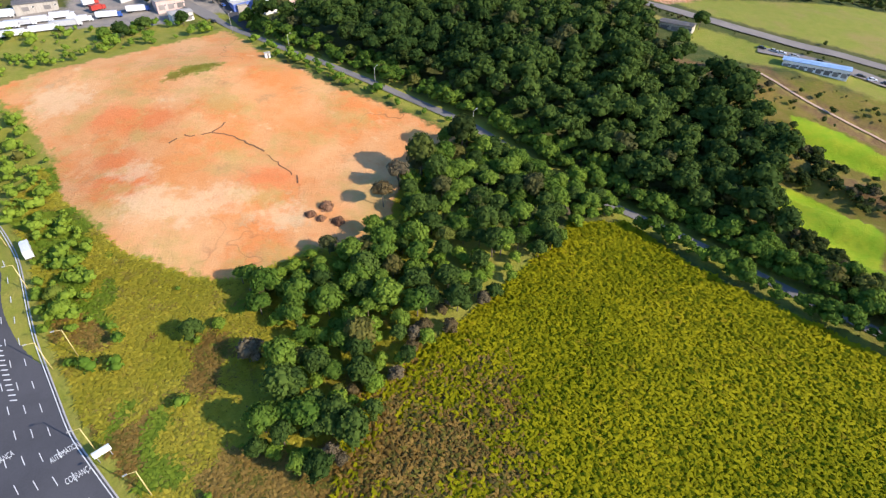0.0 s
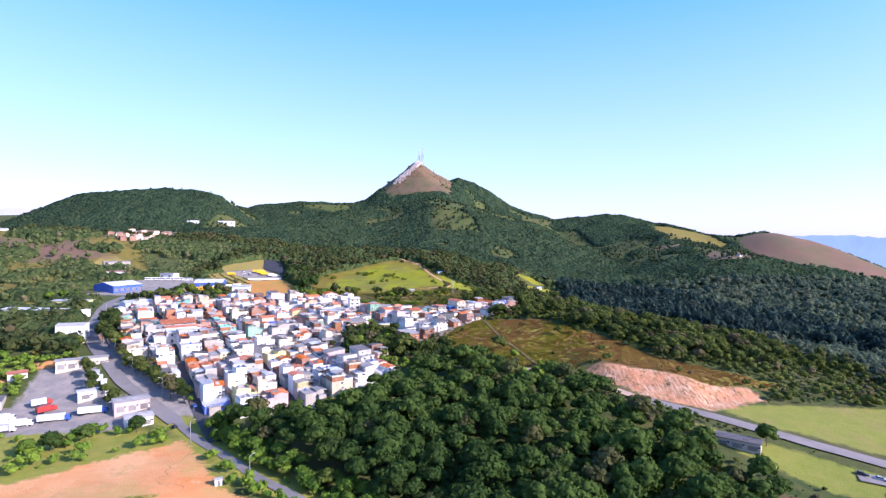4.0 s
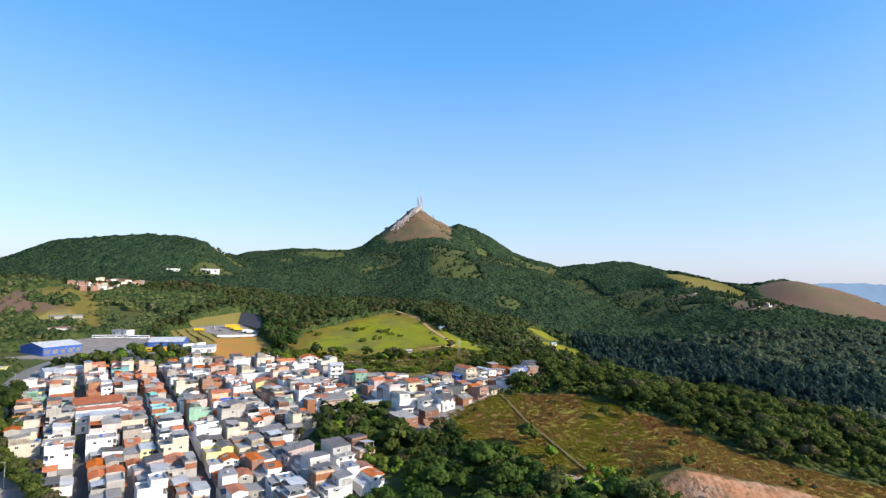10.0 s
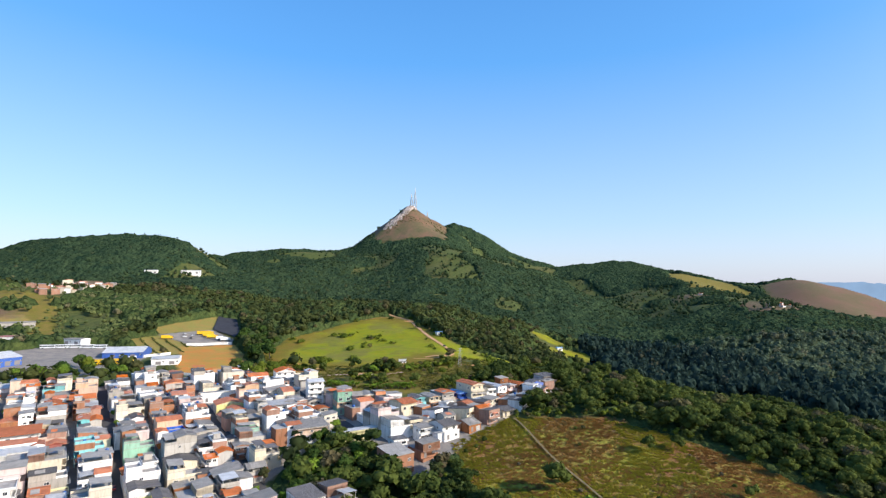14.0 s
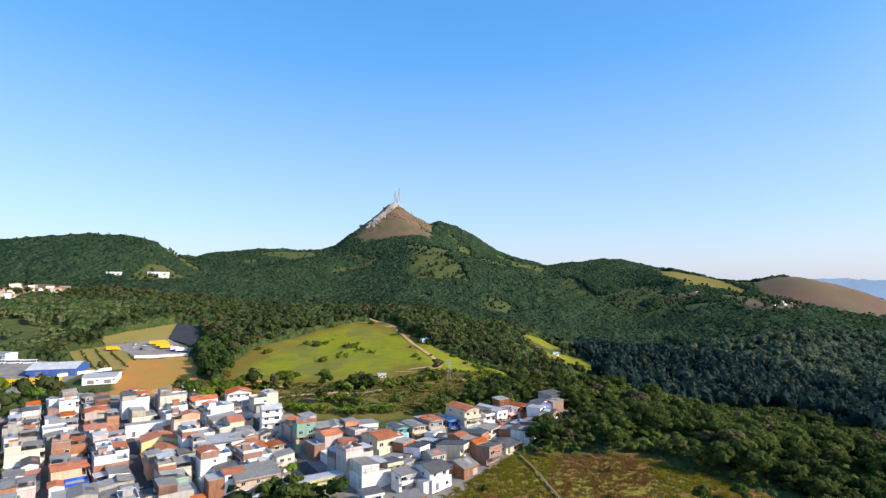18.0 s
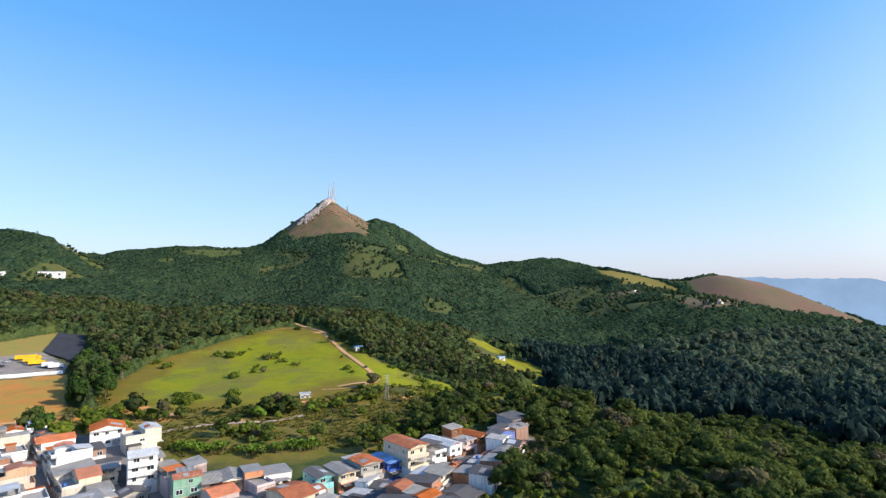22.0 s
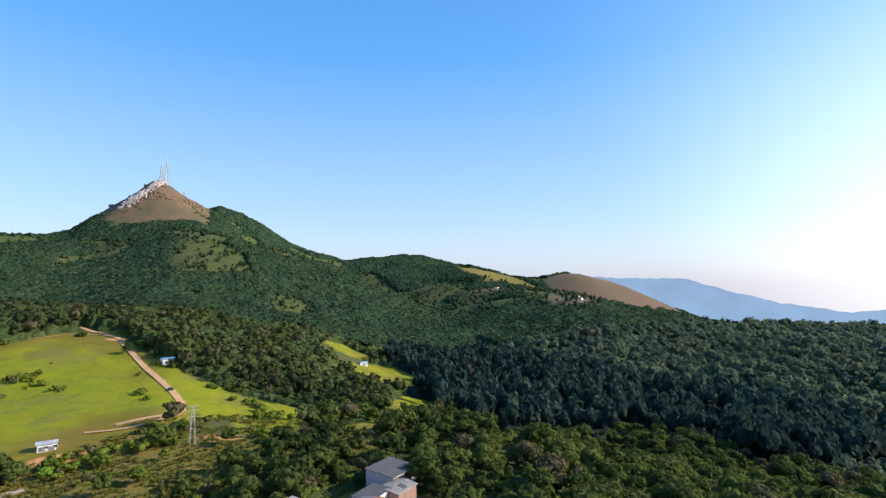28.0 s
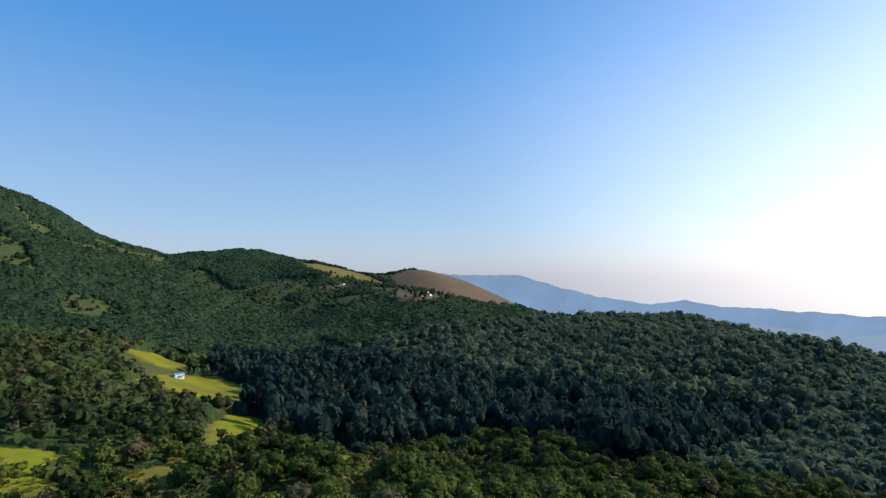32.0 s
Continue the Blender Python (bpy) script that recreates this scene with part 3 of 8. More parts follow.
def build_ground():
    ny, nx = GRID_X.shape
    idx = np.arange(nx * ny).reshape(ny, nx)
    faces = np.stack([idx[:-1, :-1], idx[:-1, 1:], idx[1:, 1:], idx[1:, :-1]], -1).reshape(-1, 4)
    x, y, z = GRID_X.ravel(), GRID_Y.ravel(), GRID_Z.ravel()
    me = raw_mesh("ground", np.stack([x, y, z], -1), faces, ground_material(), True)
    layers = {
        "earth": [EARTH_LOT],
        "quarry": [QUARRY],
        "strip": STRIPS,
        "crop": [CROP_FIELD],
        "meadow": [MEADOW, [(-121, 176), (-100, 186), (-98, 194), (-112, 192), (-124, 182)]] + CLEARINGS,
        "mown": [MOWN_FIELD, LAWN],
        "dry": [DRY_HILL],
        "far_dry": [FAR_DRY[0]] + FAR_DRY[2:5] + FAR_DRY[7:],
        "cut": [EARTH_CUT],
        "brown": BROWN_BANKS,
        "yellow": YELLOW_BANKS,
        "yard": [VILLAGE, [(-335, 498), (-240, 498), (-226, 534), (-262, 542), (-300, 537)], YARD, DEPOT, TERRACE_PAD],
    }
    for key, polys in layers.items():
        d = np.max([outline(x, y, p) for p in polys], axis=0)
        if key == "yellow":
            d = np.maximum(d, 1.6 - to_line(x, y, BANK_PATH))
        if key == "earth":
            d = np.maximum(np.maximum(d, 0.4 - to_line(x, y, DIRT_PATH)), -60)
            d = np.maximum(d, np.max([r - np.hypot(x - a, (y - b) * 1.6) for a, b, r in ((-242, 372, 12), (-262, 352, 10), (-236, 322, 9), (-225, 330, 7), (-36, 735, 5), (-250, 300, 8), (10, 566, 4), (22, 552, 7), (-24, 545, 8), (-95, 532, 12), (-60, 520, 7), (-150, 530, 14), (-110, 548, 9))], axis=0))
        if key == "earth":
            d = np.minimum(d, -outline(x, y, TERRACE_PAD))
            d = np.minimum(d, -outline(x, y, [(-121, 176), (-100, 186), (-98, 194), (-112, 192), (-124, 182)]))
        a = me.attributes.new(key, "FLOAT", "POINT")
        a.data.foreach_set("value", np.clip(d, -60, 60).astype(np.float32))
    rock = np.where((y > 1600) & (y < 1872), np.minimum((z - 200 - 0.1 * np.abs(x + 40)) * 0.9, np.minimum((34 - x) * 0.8, x + 84 + 1.05 * np.maximum(0, 1757 - y))), -60)
    crag = np.where((y > 1600) & (y < 1872), np.minimum((z - 205) * 0.9, -84 - 1.05 * np.maximum(0, 1757 - y) - x), -60)
    scrub = np.minimum(60, np.maximum(110 - np.hypot(x + 70, y - 10) * 0.9, np.maximum(75 - np.hypot((x + 165) * 0.8, (y - 170) * 0.8), 8 - to_line(x, y, LANE))))
    rough = np.maximum(70 - np.hypot((x + 30) * 0.6, (y - 515) * 1.5), outline(x, y, [(128, 40), (122, 120), (140, 195), (205, 170), (330, 90), (330, 0), (150, 0)]))
    rough = np.maximum(rough, outline(x, y, [(-720, 450), (-345, 430), (-352, 640), (-430, 770), (-720, 800)]))
    rough = np.maximum(rough, outline(x, y, FAR_DRY[5]))
    rough = np.maximum(rough, outline(x, y, [(10, 420), (80, 480), (270, 420), (290, 640), (110, 620), (20, 540)]))
    pale = np.max([r - np.hypot((x - a) * 0.75, y - b) for a, b, r in PALE_PATCHES], axis=0)
    red = np.max([r - np.hypot((x - a) * 0.75, y - b) for a, b, r in RED_PATCHES], axis=0)
    for key, d in (("rock", rock), ("crag", crag), ("scrub", scrub), ("rough", rough), ("heart", np.where((y > 500) & (x > 70), 3.0, outline(x, y, MEADOW) - 20 + 40 * np.clip((x + 10) / 40, 0, 1))), ("pale", pale), ("red", red)):
        a = me.attributes.new(key, "FLOAT", "POINT")
        a.data.foreach_set("value", np.clip(d, -60, 60).astype(np.float32))
    return tagged(new("ground", me), "hilly ground with grass, bare orange earth and dry slopes", "ground", kind="structure")


build_ground()


# ---------------------------------------------------------------- roads
def ribbon(line, width, lift, step=3.0, cols=4, offset=0.0):
    """Verts and faces of a strip laid along a line on the ground."""
    pts = np.array(line, float)
    seg = np.hypot(*np.diff(pts, axis=0).T)
    s = np.concatenate([[0], np.cumsum(seg)])
    q = np.linspace(0, s[-1], max(2, int(s[-1] / step) + 1))
    c = np.stack([np.interp(q, s, pts[:, 0]), np.interp(q, s, pts[:, 1])], -1)
    for _ in range(6):
        c[1:-1] = (c[:-2] + 2 * c[1:-1] + c[2:]) / 4
    d = np.gradient(c, axis=0)
    d /= np.hypot(d[:, 0], d[:, 1])[:, None]
    side = np.stack([d[:, 1], -d[:, 0]], -1)
    o = np.linspace(-width / 2, width / 2, cols + 1) + offset
    p = c[:, None, :] + o[None, :, None] * side[:, None, :]
    z = height(p[..., 0], p[..., 1]).mean(axis=1, keepdims=True) * 0.5 + height(p[..., 0], p[..., 1]) * 0.5 + lift
    v = np.concatenate([p, z[..., None]], -1).reshape(-1, 3)
    i = np.arange(len(c) * (cols + 1)).reshape(len(c), cols + 1)
    f = np.stack([i[:-1, :-1], i[:-1, 1:], i[1:, 1:], i[1:, :-1]], -1).reshape(-1, 4)
    return v, f


def road(name, line, width, label, lift=0.3, material=ASPHALT):
    v, f = ribbon(line, width, lift)
    return tagged(new(name, raw_mesh(name, v, f, material, True)), label, "road", kind="structure")


road("highway", HIGHWAY, 24, "grey asphalt highway with white lane markings")
LANE_PAVING = surface("lane_paving", (0.20, 0.185, 0.17), (0.12, 0.11, 0.10), grain=0.5, stain=0.08, rough=0.95)
road("road", LANE, 4.4, "narrow worn grey road past the bare lot", material=LANE_PAVING)
road("street", STREET, 8, "worn grey asphalt street beside the houses", material=LANE_PAVING)
GRAVEL = surface("gravel", (0.24, 0.21, 0.185), (0.14, 0.125, 0.115), grain=0.5, stain=0.08, rough=0.95)
road("field_road", FIELD_ROAD, 8, "pale gravel road along the mown field", material=GRAVEL)
TRACK_EARTH = surface("track_earth", (0.46, 0.33, 0.24), (0.34, 0.22, 0.14), grain=0.5, stain=0.1, rough=0.95)
road("quarry_track", [(48, 317), (58, 313), (78, 301), (97, 281), (106, 272), (118, 263), (132, 254)], 5.5, "pale earth track below the quarry face", 0.3, TRACK_EARTH)
road("footpath", [(34, 416), (37, 405), (43, 374), (51, 350), (55, 332), (60, 318)], 0.9, "narrow worn footpath down the dry hill", 0.7, surface("worn_path", (0.20, 0.15, 0.07), (0.12, 0.09, 0.04), grain=0.5, rough=0.95))
RUT_EARTH = surface("rut_earth", (0.20, 0.10, 0.045), (0.12, 0.06, 0.03), grain=0.6, rough=0.95)
rut_rng = np.random.default_rng(3)
for line in GULLIES:
    pts = np.array(line, float)
    run = np.concatenate([[0], np.cumsum(np.hypot(*np.diff(pts, axis=0).T))])
    q = np.arange(0, run[-1], 1.6)
    c = np.stack([np.interp(q, run, pts[:, 0]), np.interp(q, run, pts[:, 1])], -1) + rut_rng.normal(size=(len(q), 2)) * 0.55
    k = 0
    while k < len(c) - 3:
        n = int(rut_rng.integers(3, 8))
        v, f = ribbon(c[k:k + n + 1], rut_rng.uniform(0.3, 1.0), 0.1, 0.8, 2)
        tagged(new("rut", raw_mesh("rut", v, f, RUT_EARTH, True)), "dark washed-out rut in the bare earth", "rut", kind="structure")
        k += n + int(rut_rng.integers(0, 2))
PATH_EARTH = surface("path_earth", (0.56, 0.33, 0.16), (0.42, 0.21, 0.09), grain=0.4, stain=0.12, rough=0.95)
road("dirt_path", DIRT_PATH, 3.0, "pale orange dirt path across the green meadow", 0.35, PATH_EARTH)
road("dirt_path", [(-100, 497), (-87, 508), (-79, 513), (-70, 517), (-60, 518), (-47, 516), (-36, 518), (-28, 524)], 3.6, "dug brown earth track behind the houses", 0.3, TRACK_EARTH)
road("dirt_path", [(8, 579), (-4, 569), (-14, 566), (-22, 568)], 1.8, "short dirt branch below the meadow", 0.32, PATH_EARTH)
road("dirt_path", [(-140, 722), (-100, 742), (-62, 758), (-46, 752), (-34, 740)], 1.6, "faint dirt path along the top of the meadow", 0.3, PATH_EARTH)
road("bank_path", BANK_PATH, 1.3, "pale worn path along the brown bank", 0.3, TRACK_EARTH)
road("parking_strip", [(166, 212), (180, 206), (200, 190), (216, 176), (240, 158)], 9, "pale gravel parking strip beside the long building", 0.25, GRAVEL)

# ---------------------------------------------------------------- building blocks
class Solid:
    """Collects boxes, prisms and tubes into one mesh."""

    def __init__(self):
        self.v, self.f = [], []

    def add(self, verts, faces):
        b = len(self.v)
        self.v += [tuple(p) for p in verts]
        self.f += [tuple(b + i for i in q) for q in faces]
        return self

    def box(self, x0, y0, z0, x1, y1, z1):
        v = [(x0, y0, z0), (x1, y0, z0), (x1, y1, z0), (x0, y1, z0), (x0, y0, z1), (x1, y0, z1), (x1, y1, z1), (x0, y1, z1)]
        return self.add(v, [(3, 2, 1, 0), (4, 5, 6, 7), (0, 1, 5, 4), (1, 2, 6, 5), (2, 3, 7, 6), (3, 0, 4, 7)])

    def prism(self, profile, a, b, axis="y"):
        """A profile (across, up) drawn out along an axis from a to b."""
        n = len(profile)
        if axis == "y":
            v = [(p, a, q) for p, q in profile] + [(p, b, q) for p, q in profile]
        else:
            v = [(a, p, q) for p, q in profile] + [(b, p, q) for p, q in profile]
        f = [tuple(range(n - 1, -1, -1)), tuple(range(n, 2 * n))] + [(i, (i + 1) % n, n + (i + 1) % n, n + i) for i in range(n)]
        return self.add(v, f)

    def tube(self, p0, p1, r0, r1=None, sides=8):
        r1 = r0 if r1 is None else r1
        p0, p1 = Vector(p0), Vector(p1)
        turn = (p1 - p0).to_track_quat("Z", "Y").to_matrix()
        ring = [turn @ Vector((math.cos(2 * math.pi * k / sides), math.sin(2 * math.pi * k / sides), 0)) for k in range(sides)]
        v = [p0 + q * r0 for q in ring] + [p1 + q * r1 for q in ring]
        f = [tuple(range(sides - 1, -1, -1)), tuple(range(sides, 2 * sides))] + [(k, (k + 1) % sides, sides + (k + 1) % sides, sides + k) for k in range(sides)]
        return self.add(v, f)

    def mesh(self, name, material, smooth=False):
        me = bpy.data.meshes.new(name)
        me.from_pydata(self.v, [], self.f)
        bm = bmesh.new()
        bm.from_mesh(me)
        bmesh.ops.recalc_face_normals(bm, faces=bm.faces)
        bm.to_mesh(me)
        bm.free()
        me.materials.append(material)
        if smooth:
            me.polygons.foreach_set("use_smooth", [True] * len(me.polygons))
        return me


def part(name, me, parent, m=None, label=""):
    ob = new(name, me)
    ob.parent = parent
    if m is not None:
        ob.matrix_basis = m
    return tagged(ob, label) if label else ob


def thing(name, x, y, yaw, label, category, group="", z=None):
    ob = new(name)
    ob.empty_display_size = 0.5
    ob.matrix_basis = pose(x, y, float(height(x, y)) if z is None else z, 0, 0, yaw)
    return tagged(ob, label, category, group)


def stretch(x, y, z, sx, sy, sz, rz=0):
    return pose(x, y, z, 0, 0, rz) @ Matrix.Diagonal((sx, sy, sz, 1))


def tone(name, colour, **more):
    """Painted render with damp streaks, patches and a tone of its own for each wall."""
    n = Nodes(name)
    long = n.t.nodes.new("ShaderNodeVectorMath")
    long.operation = "MULTIPLY"
    n.put(long.inputs[0], n.position())
    long.inputs[1].default_value = (1.0, 1.0, 0.16)
    streak, patch, fine = n.noise(0.9, 5, 0.7, long.outputs[0]), n.noise(0.28, 5, 0.7), n.noise(4.0, 4, 0.7)
    c = n.mix(n.ramp(streak, 0.47, 0.72, 0, 0.7), colour, shade(tuple(v * k for v, k in zip(colour, (0.95, 0.92, 0.86))), 0.52))
    c = n.mix(n.ramp(patch, 0.56, 0.70, 0, 0.4), c, (0.36, 0.31, 0.26))
    c = n.mix(n.ramp(fine, 0.5, 0.8, 0, 0.3), c, shade(colour, 0.7))
    r = n.t.nodes.new("ShaderNodeObjectInfo").outputs["Random"]
    hsv = n.node("HueSaturation", Color=c)
    n.put(hsv.inputs["Value"], n.ramp(r, 0, 1, 0.78, 1.08))
    n.put(hsv.inputs["Saturation"], n.ramp(n.math("FRACT", n.math("MULTIPLY", r, 7.31)), 0, 1, 0.75, 1.15))
    return n.done(hsv.outputs[0], 0.88)


def rippled(name, colour, step=0.18, rough=0.75, metal=0.0, depth=0.6):
    """Corrugated or tiled roofing: ribs down the slope, with stained sheets."""
    n = Nodes(name)
    tc = n.t.nodes.new("ShaderNodeTexCoord").outputs["Object"]
    wave = n.node("TexWave", Scale=0.9, Distortion=0.4)
    n.put(wave.inputs["Vector"], tc)
    broad, fine = n.noise(0.35, 5, 0.7), n.noise(3.0, 4, 0.7)
    c = n.mix(n.ramp(broad, 0.35, 0.7, 0, 0.75), colour, shade(colour, 0.55))
    c = n.mix(n.ramp(fine, 0.5, 0.8, 0, 0.25), c, shade(colour, 1.25))
    r = n.t.nodes.new("ShaderNodeObjectInfo").outputs["Random"]
    hsv = n.node("HueSaturation", Color=c)
    n.put(hsv.inputs["Value"], n.ramp(r, 0, 1, 0.72, 1.2))
    n.put(hsv.inputs["Saturation"], n.ramp(n.math("FRACT", n.math("MULTIPLY", r, 5.7)), 0, 1, 0.8, 1.1))
    n.bump(wave.outputs["Fac"], depth, step)
    return n.done(hsv.outputs[0], rough, metal)


WALLS = {
    "white": tone("wall_white", (0.85, 0.82, 0.77)), "cream": tone("wall_cream", (0.68, 0.58, 0.42)), "grey": tone("wall_grey", (0.42, 0.38, 0.325)),
    "brick": tone("wall_brick", (0.36, 0.17, 0.095)), "peach": tone("wall_peach", (0.64, 0.44, 0.30)), "pink": tone("wall_pink", (0.62, 0.46, 0.42)),
    "green": tone("wall_green", (0.28, 0.46, 0.34)), "blue": tone("wall_blue", (0.05, 0.12, 0.45)), "yellow": tone("wall_yellow", (0.74, 0.66, 0.28)),
    "red": tone("wall_red", (0.30, 0.10, 0.08)), "orange": tone("wall_orange", (0.66, 0.25, 0.10)), "cyan": tone("wall_cyan", (0.22, 0.52, 0.52)),
}
ROOFS = {
    "tile": rippled("roof_tile", (0.62, 0.165, 0.04), depth=0.8), "grey": rippled("roof_cement_sheet", (0.34, 0.31, 0.27)), "metal": rippled("roof_metal_sheet", (0.56, 0.55, 0.53), rough=0.5),
    "slab": surface("roof_slab", (0.40, 0.37, 0.33), (0.20, 0.185, 0.165), stain=0.3, spread=0.2), "dark": rippled("roof_dark_sheet", (0.15, 0.135, 0.125)), "blue": rippled("roof_blue_sheet", (0.22, 0.42, 0.72), rough=0.5),
}
GLASS = surface("window_glass", (0.028, 0.034, 0.040), (0.015, 0.018, 0.022), rough=0.25, spec=0.4)
FRAME = surface("window_frame", (0.62, 0.60, 0.57), rough=0.6)
DOOR = surface("metal_door", (0.22, 0.20, 0.19), rough=0.6, spread=0.3)
TANK_BLUE = surface("tank_blue", (0.045, 0.14, 0.42), rough=0.5)
TANK_GREY = surface("tank_grey", (0.42, 0.42, 0.42), rough=0.6)
PAINT_WHITE = surface("vehicle_white", (0.80, 0.80, 0.80), rough=0.35)
PAINT_YELLOW = surface("vehicle_yellow", (0.80, 0.48, 0.02), rough=0.4)
PAINT_RED = surface("vehicle_red", (0.42, 0.05, 0.04), rough=0.4)
PAINT_BLUE = surface("vehicle_blue", (0.05, 0.12, 0.40), rough=0.4)
PAINT_DARK = surface("vehicle_dark", (0.04, 0.04, 0.045), rough=0.35)
PAINT_SILVER = surface("vehicle_silver", (0.45, 0.46, 0.48), rough=0.35)
RUBBER = surface("rubber", (0.02, 0.02, 0.02), rough=0.9)
STEEL = surface("steel", (0.48, 0.47, 0.44), rough=0.5, metal=0.3)
POLE_YELLOW = surface("pole_yellow", (0.62, 0.50, 0.20), rough=0.7)


def window_mesh():
    s = Solid()
    ring = [(-0.5, -0.5), (0.5, -0.5), (0.5, 0.5), (-0.5, 0.5), (-0.42, -0.42), (0.42, -0.42), (0.42, 0.42), (-0.42, 0.42)]
    f = []
    for a in range(4):
        b = (a + 1) % 4
        f += [(a, b, 4 + b, 4 + a), (8 + a, 12 + a, 12 + b, 8 + b), (a, 8 + a, 8 + b, b), (4 + a, 4 + b, 12 + b, 12 + a)]
    s.add([(x, -0.07, z) for x, z in ring] + [(x, 0.02, z) for x, z in ring], f)
    s.box(-0.03, -0.06, -0.42, 0.03, 0.02, 0.42)
    return s.mesh("window_frame", FRAME)


PANE_ME = Solid().box(-0.42, -0.03, -0.42, 0.42, 0.015, 0.42).mesh("pane", GLASS)


def glazed(frame_me, glass_me):
    """A window with its panes set into the frame, one mesh of two materials."""
    bm = bmesh.new()
    bm.from_mesh(frame_me)
    n = len(bm.faces)
    bm.from_mesh(glass_me)
    bm.faces.ensure_lookup_table()
    for f in bm.faces[n:]:
        f.material_index = 1
    bm.to_mesh(frame_me)
    bm.free()
    frame_me.materials.append(GLASS)
    return frame_me


WINDOW_ME = glazed(window_mesh(), PANE_ME)
DOOR_ME = Solid().box(-0.5, -0.05, 0, 0.5, 0.02, 1).box(-0.56, -0.08, 0, -0.5, 0.02, 1.03).box(0.5, -0.08, 0, 0.56, 0.02, 1.03).box(-0.5, -0.08, 1, 0.5, 0.02, 1.03).mesh("door", DOOR)
TANK_MES = []
for material in (TANK_BLUE, TANK_GREY):
    s = Solid().tube((0, 0, 0), (0, 0, 0.9), 0.55, 0.68, 12)
    TANK_MES.append((s.mesh("water_tank", material, True), Solid().tube((0, 0, 0.9), (0, 0, 1.08), 0.7, 0.2, 12).mesh("lid", material, True)))


def put_window(parent, x, y, z, rz, w=1.3, h=1.1):
    return part("window", WINDOW_ME, parent, stretch(x, y, z, w, 1, h, rz))


def gable(w, d, pitch, z, along="y", over=0.35, thick=0.14):
    """A gabled roof over a w by d plan with its ridge along an axis."""
    half, run = (w / 2 + over, d / 2 + over) if along == "y" else (d / 2 + over, w / 2 + over)
    rise = half * pitch
    profile = [(-half, z - over * pitch), (0, z - over * pitch + rise), (half, z - over * pitch), (half, z - over * pitch + thick), (0, z - over * pitch + rise + thick), (-half, z - over * pitch + thick)]
    return Solid().prism(profile, -run, run, "y" if along == "y" else "x")


def gable_wall(s, w, d, pitch, z, along="y"):
    """The triangles of wall under a gabled roof."""
    half, run = (w / 2, d / 2) if along == "y" else (d / 2, w / 2)
    s.prism([(-half, z), (half, z), (0, z + half * pitch)], -run, run, "y" if along == "y" else "x")


PATCH_MES = [Solid().box(-0.5, -0.5, -0.02, 0.5, 0.5, 0.04).mesh("roof_patch", ROOFS[k]) for k in ("grey", "metal", "tile", "dark", "slab")]
GARAGE_ME = Solid().box(-0.5, -0.04, 0, 0.5, 0.02, 1).box(-0.52, -0.07, 0.3, 0.52, 0.02, 0.34).box(-0.52, -0.07, 0.64, 0.52, 0.02, 0.68).mesh("garage_door", STEEL)
AWNING_MES = [Solid().prism([(-1.1, -0.35), (0, 0), (0, 0.08), (-1.1, -0.27)], -0.5, 0.5, "x").mesh("awning", ROOFS[k]) for k in ("grey", "tile", "metal", "dark")]
BALCONY_ME = Solid().box(-0.5, -1.1, -0.12, 0.5, 0.0, 0.03).mesh("balcony", ROOFS["slab"])
POST_ME = Solid().box(-0.07, -0.07, 0, 0.07, 0.07, 1).mesh("post", WALLS["grey"])
SHADE_MES = [Solid().box(-0.5, -0.5, 0, 0.5, 0.5, 0.06).mesh("shade_roof", ROOFS[k]) for k in ("grey", "tile", "metal", "dark", "grey")]
FRONT_RAIL_MES = {k: Solid().box(-0.5, -0.06, 0, 0.5, 0.06, 0.95).mesh("railing", WALLS[k]) for k in WALLS}
RAIL_ME = Solid().box(-0.5, -1.1, 0.03, 0.5, -1.0, 0.95).mesh("railing", WALLS["white"])


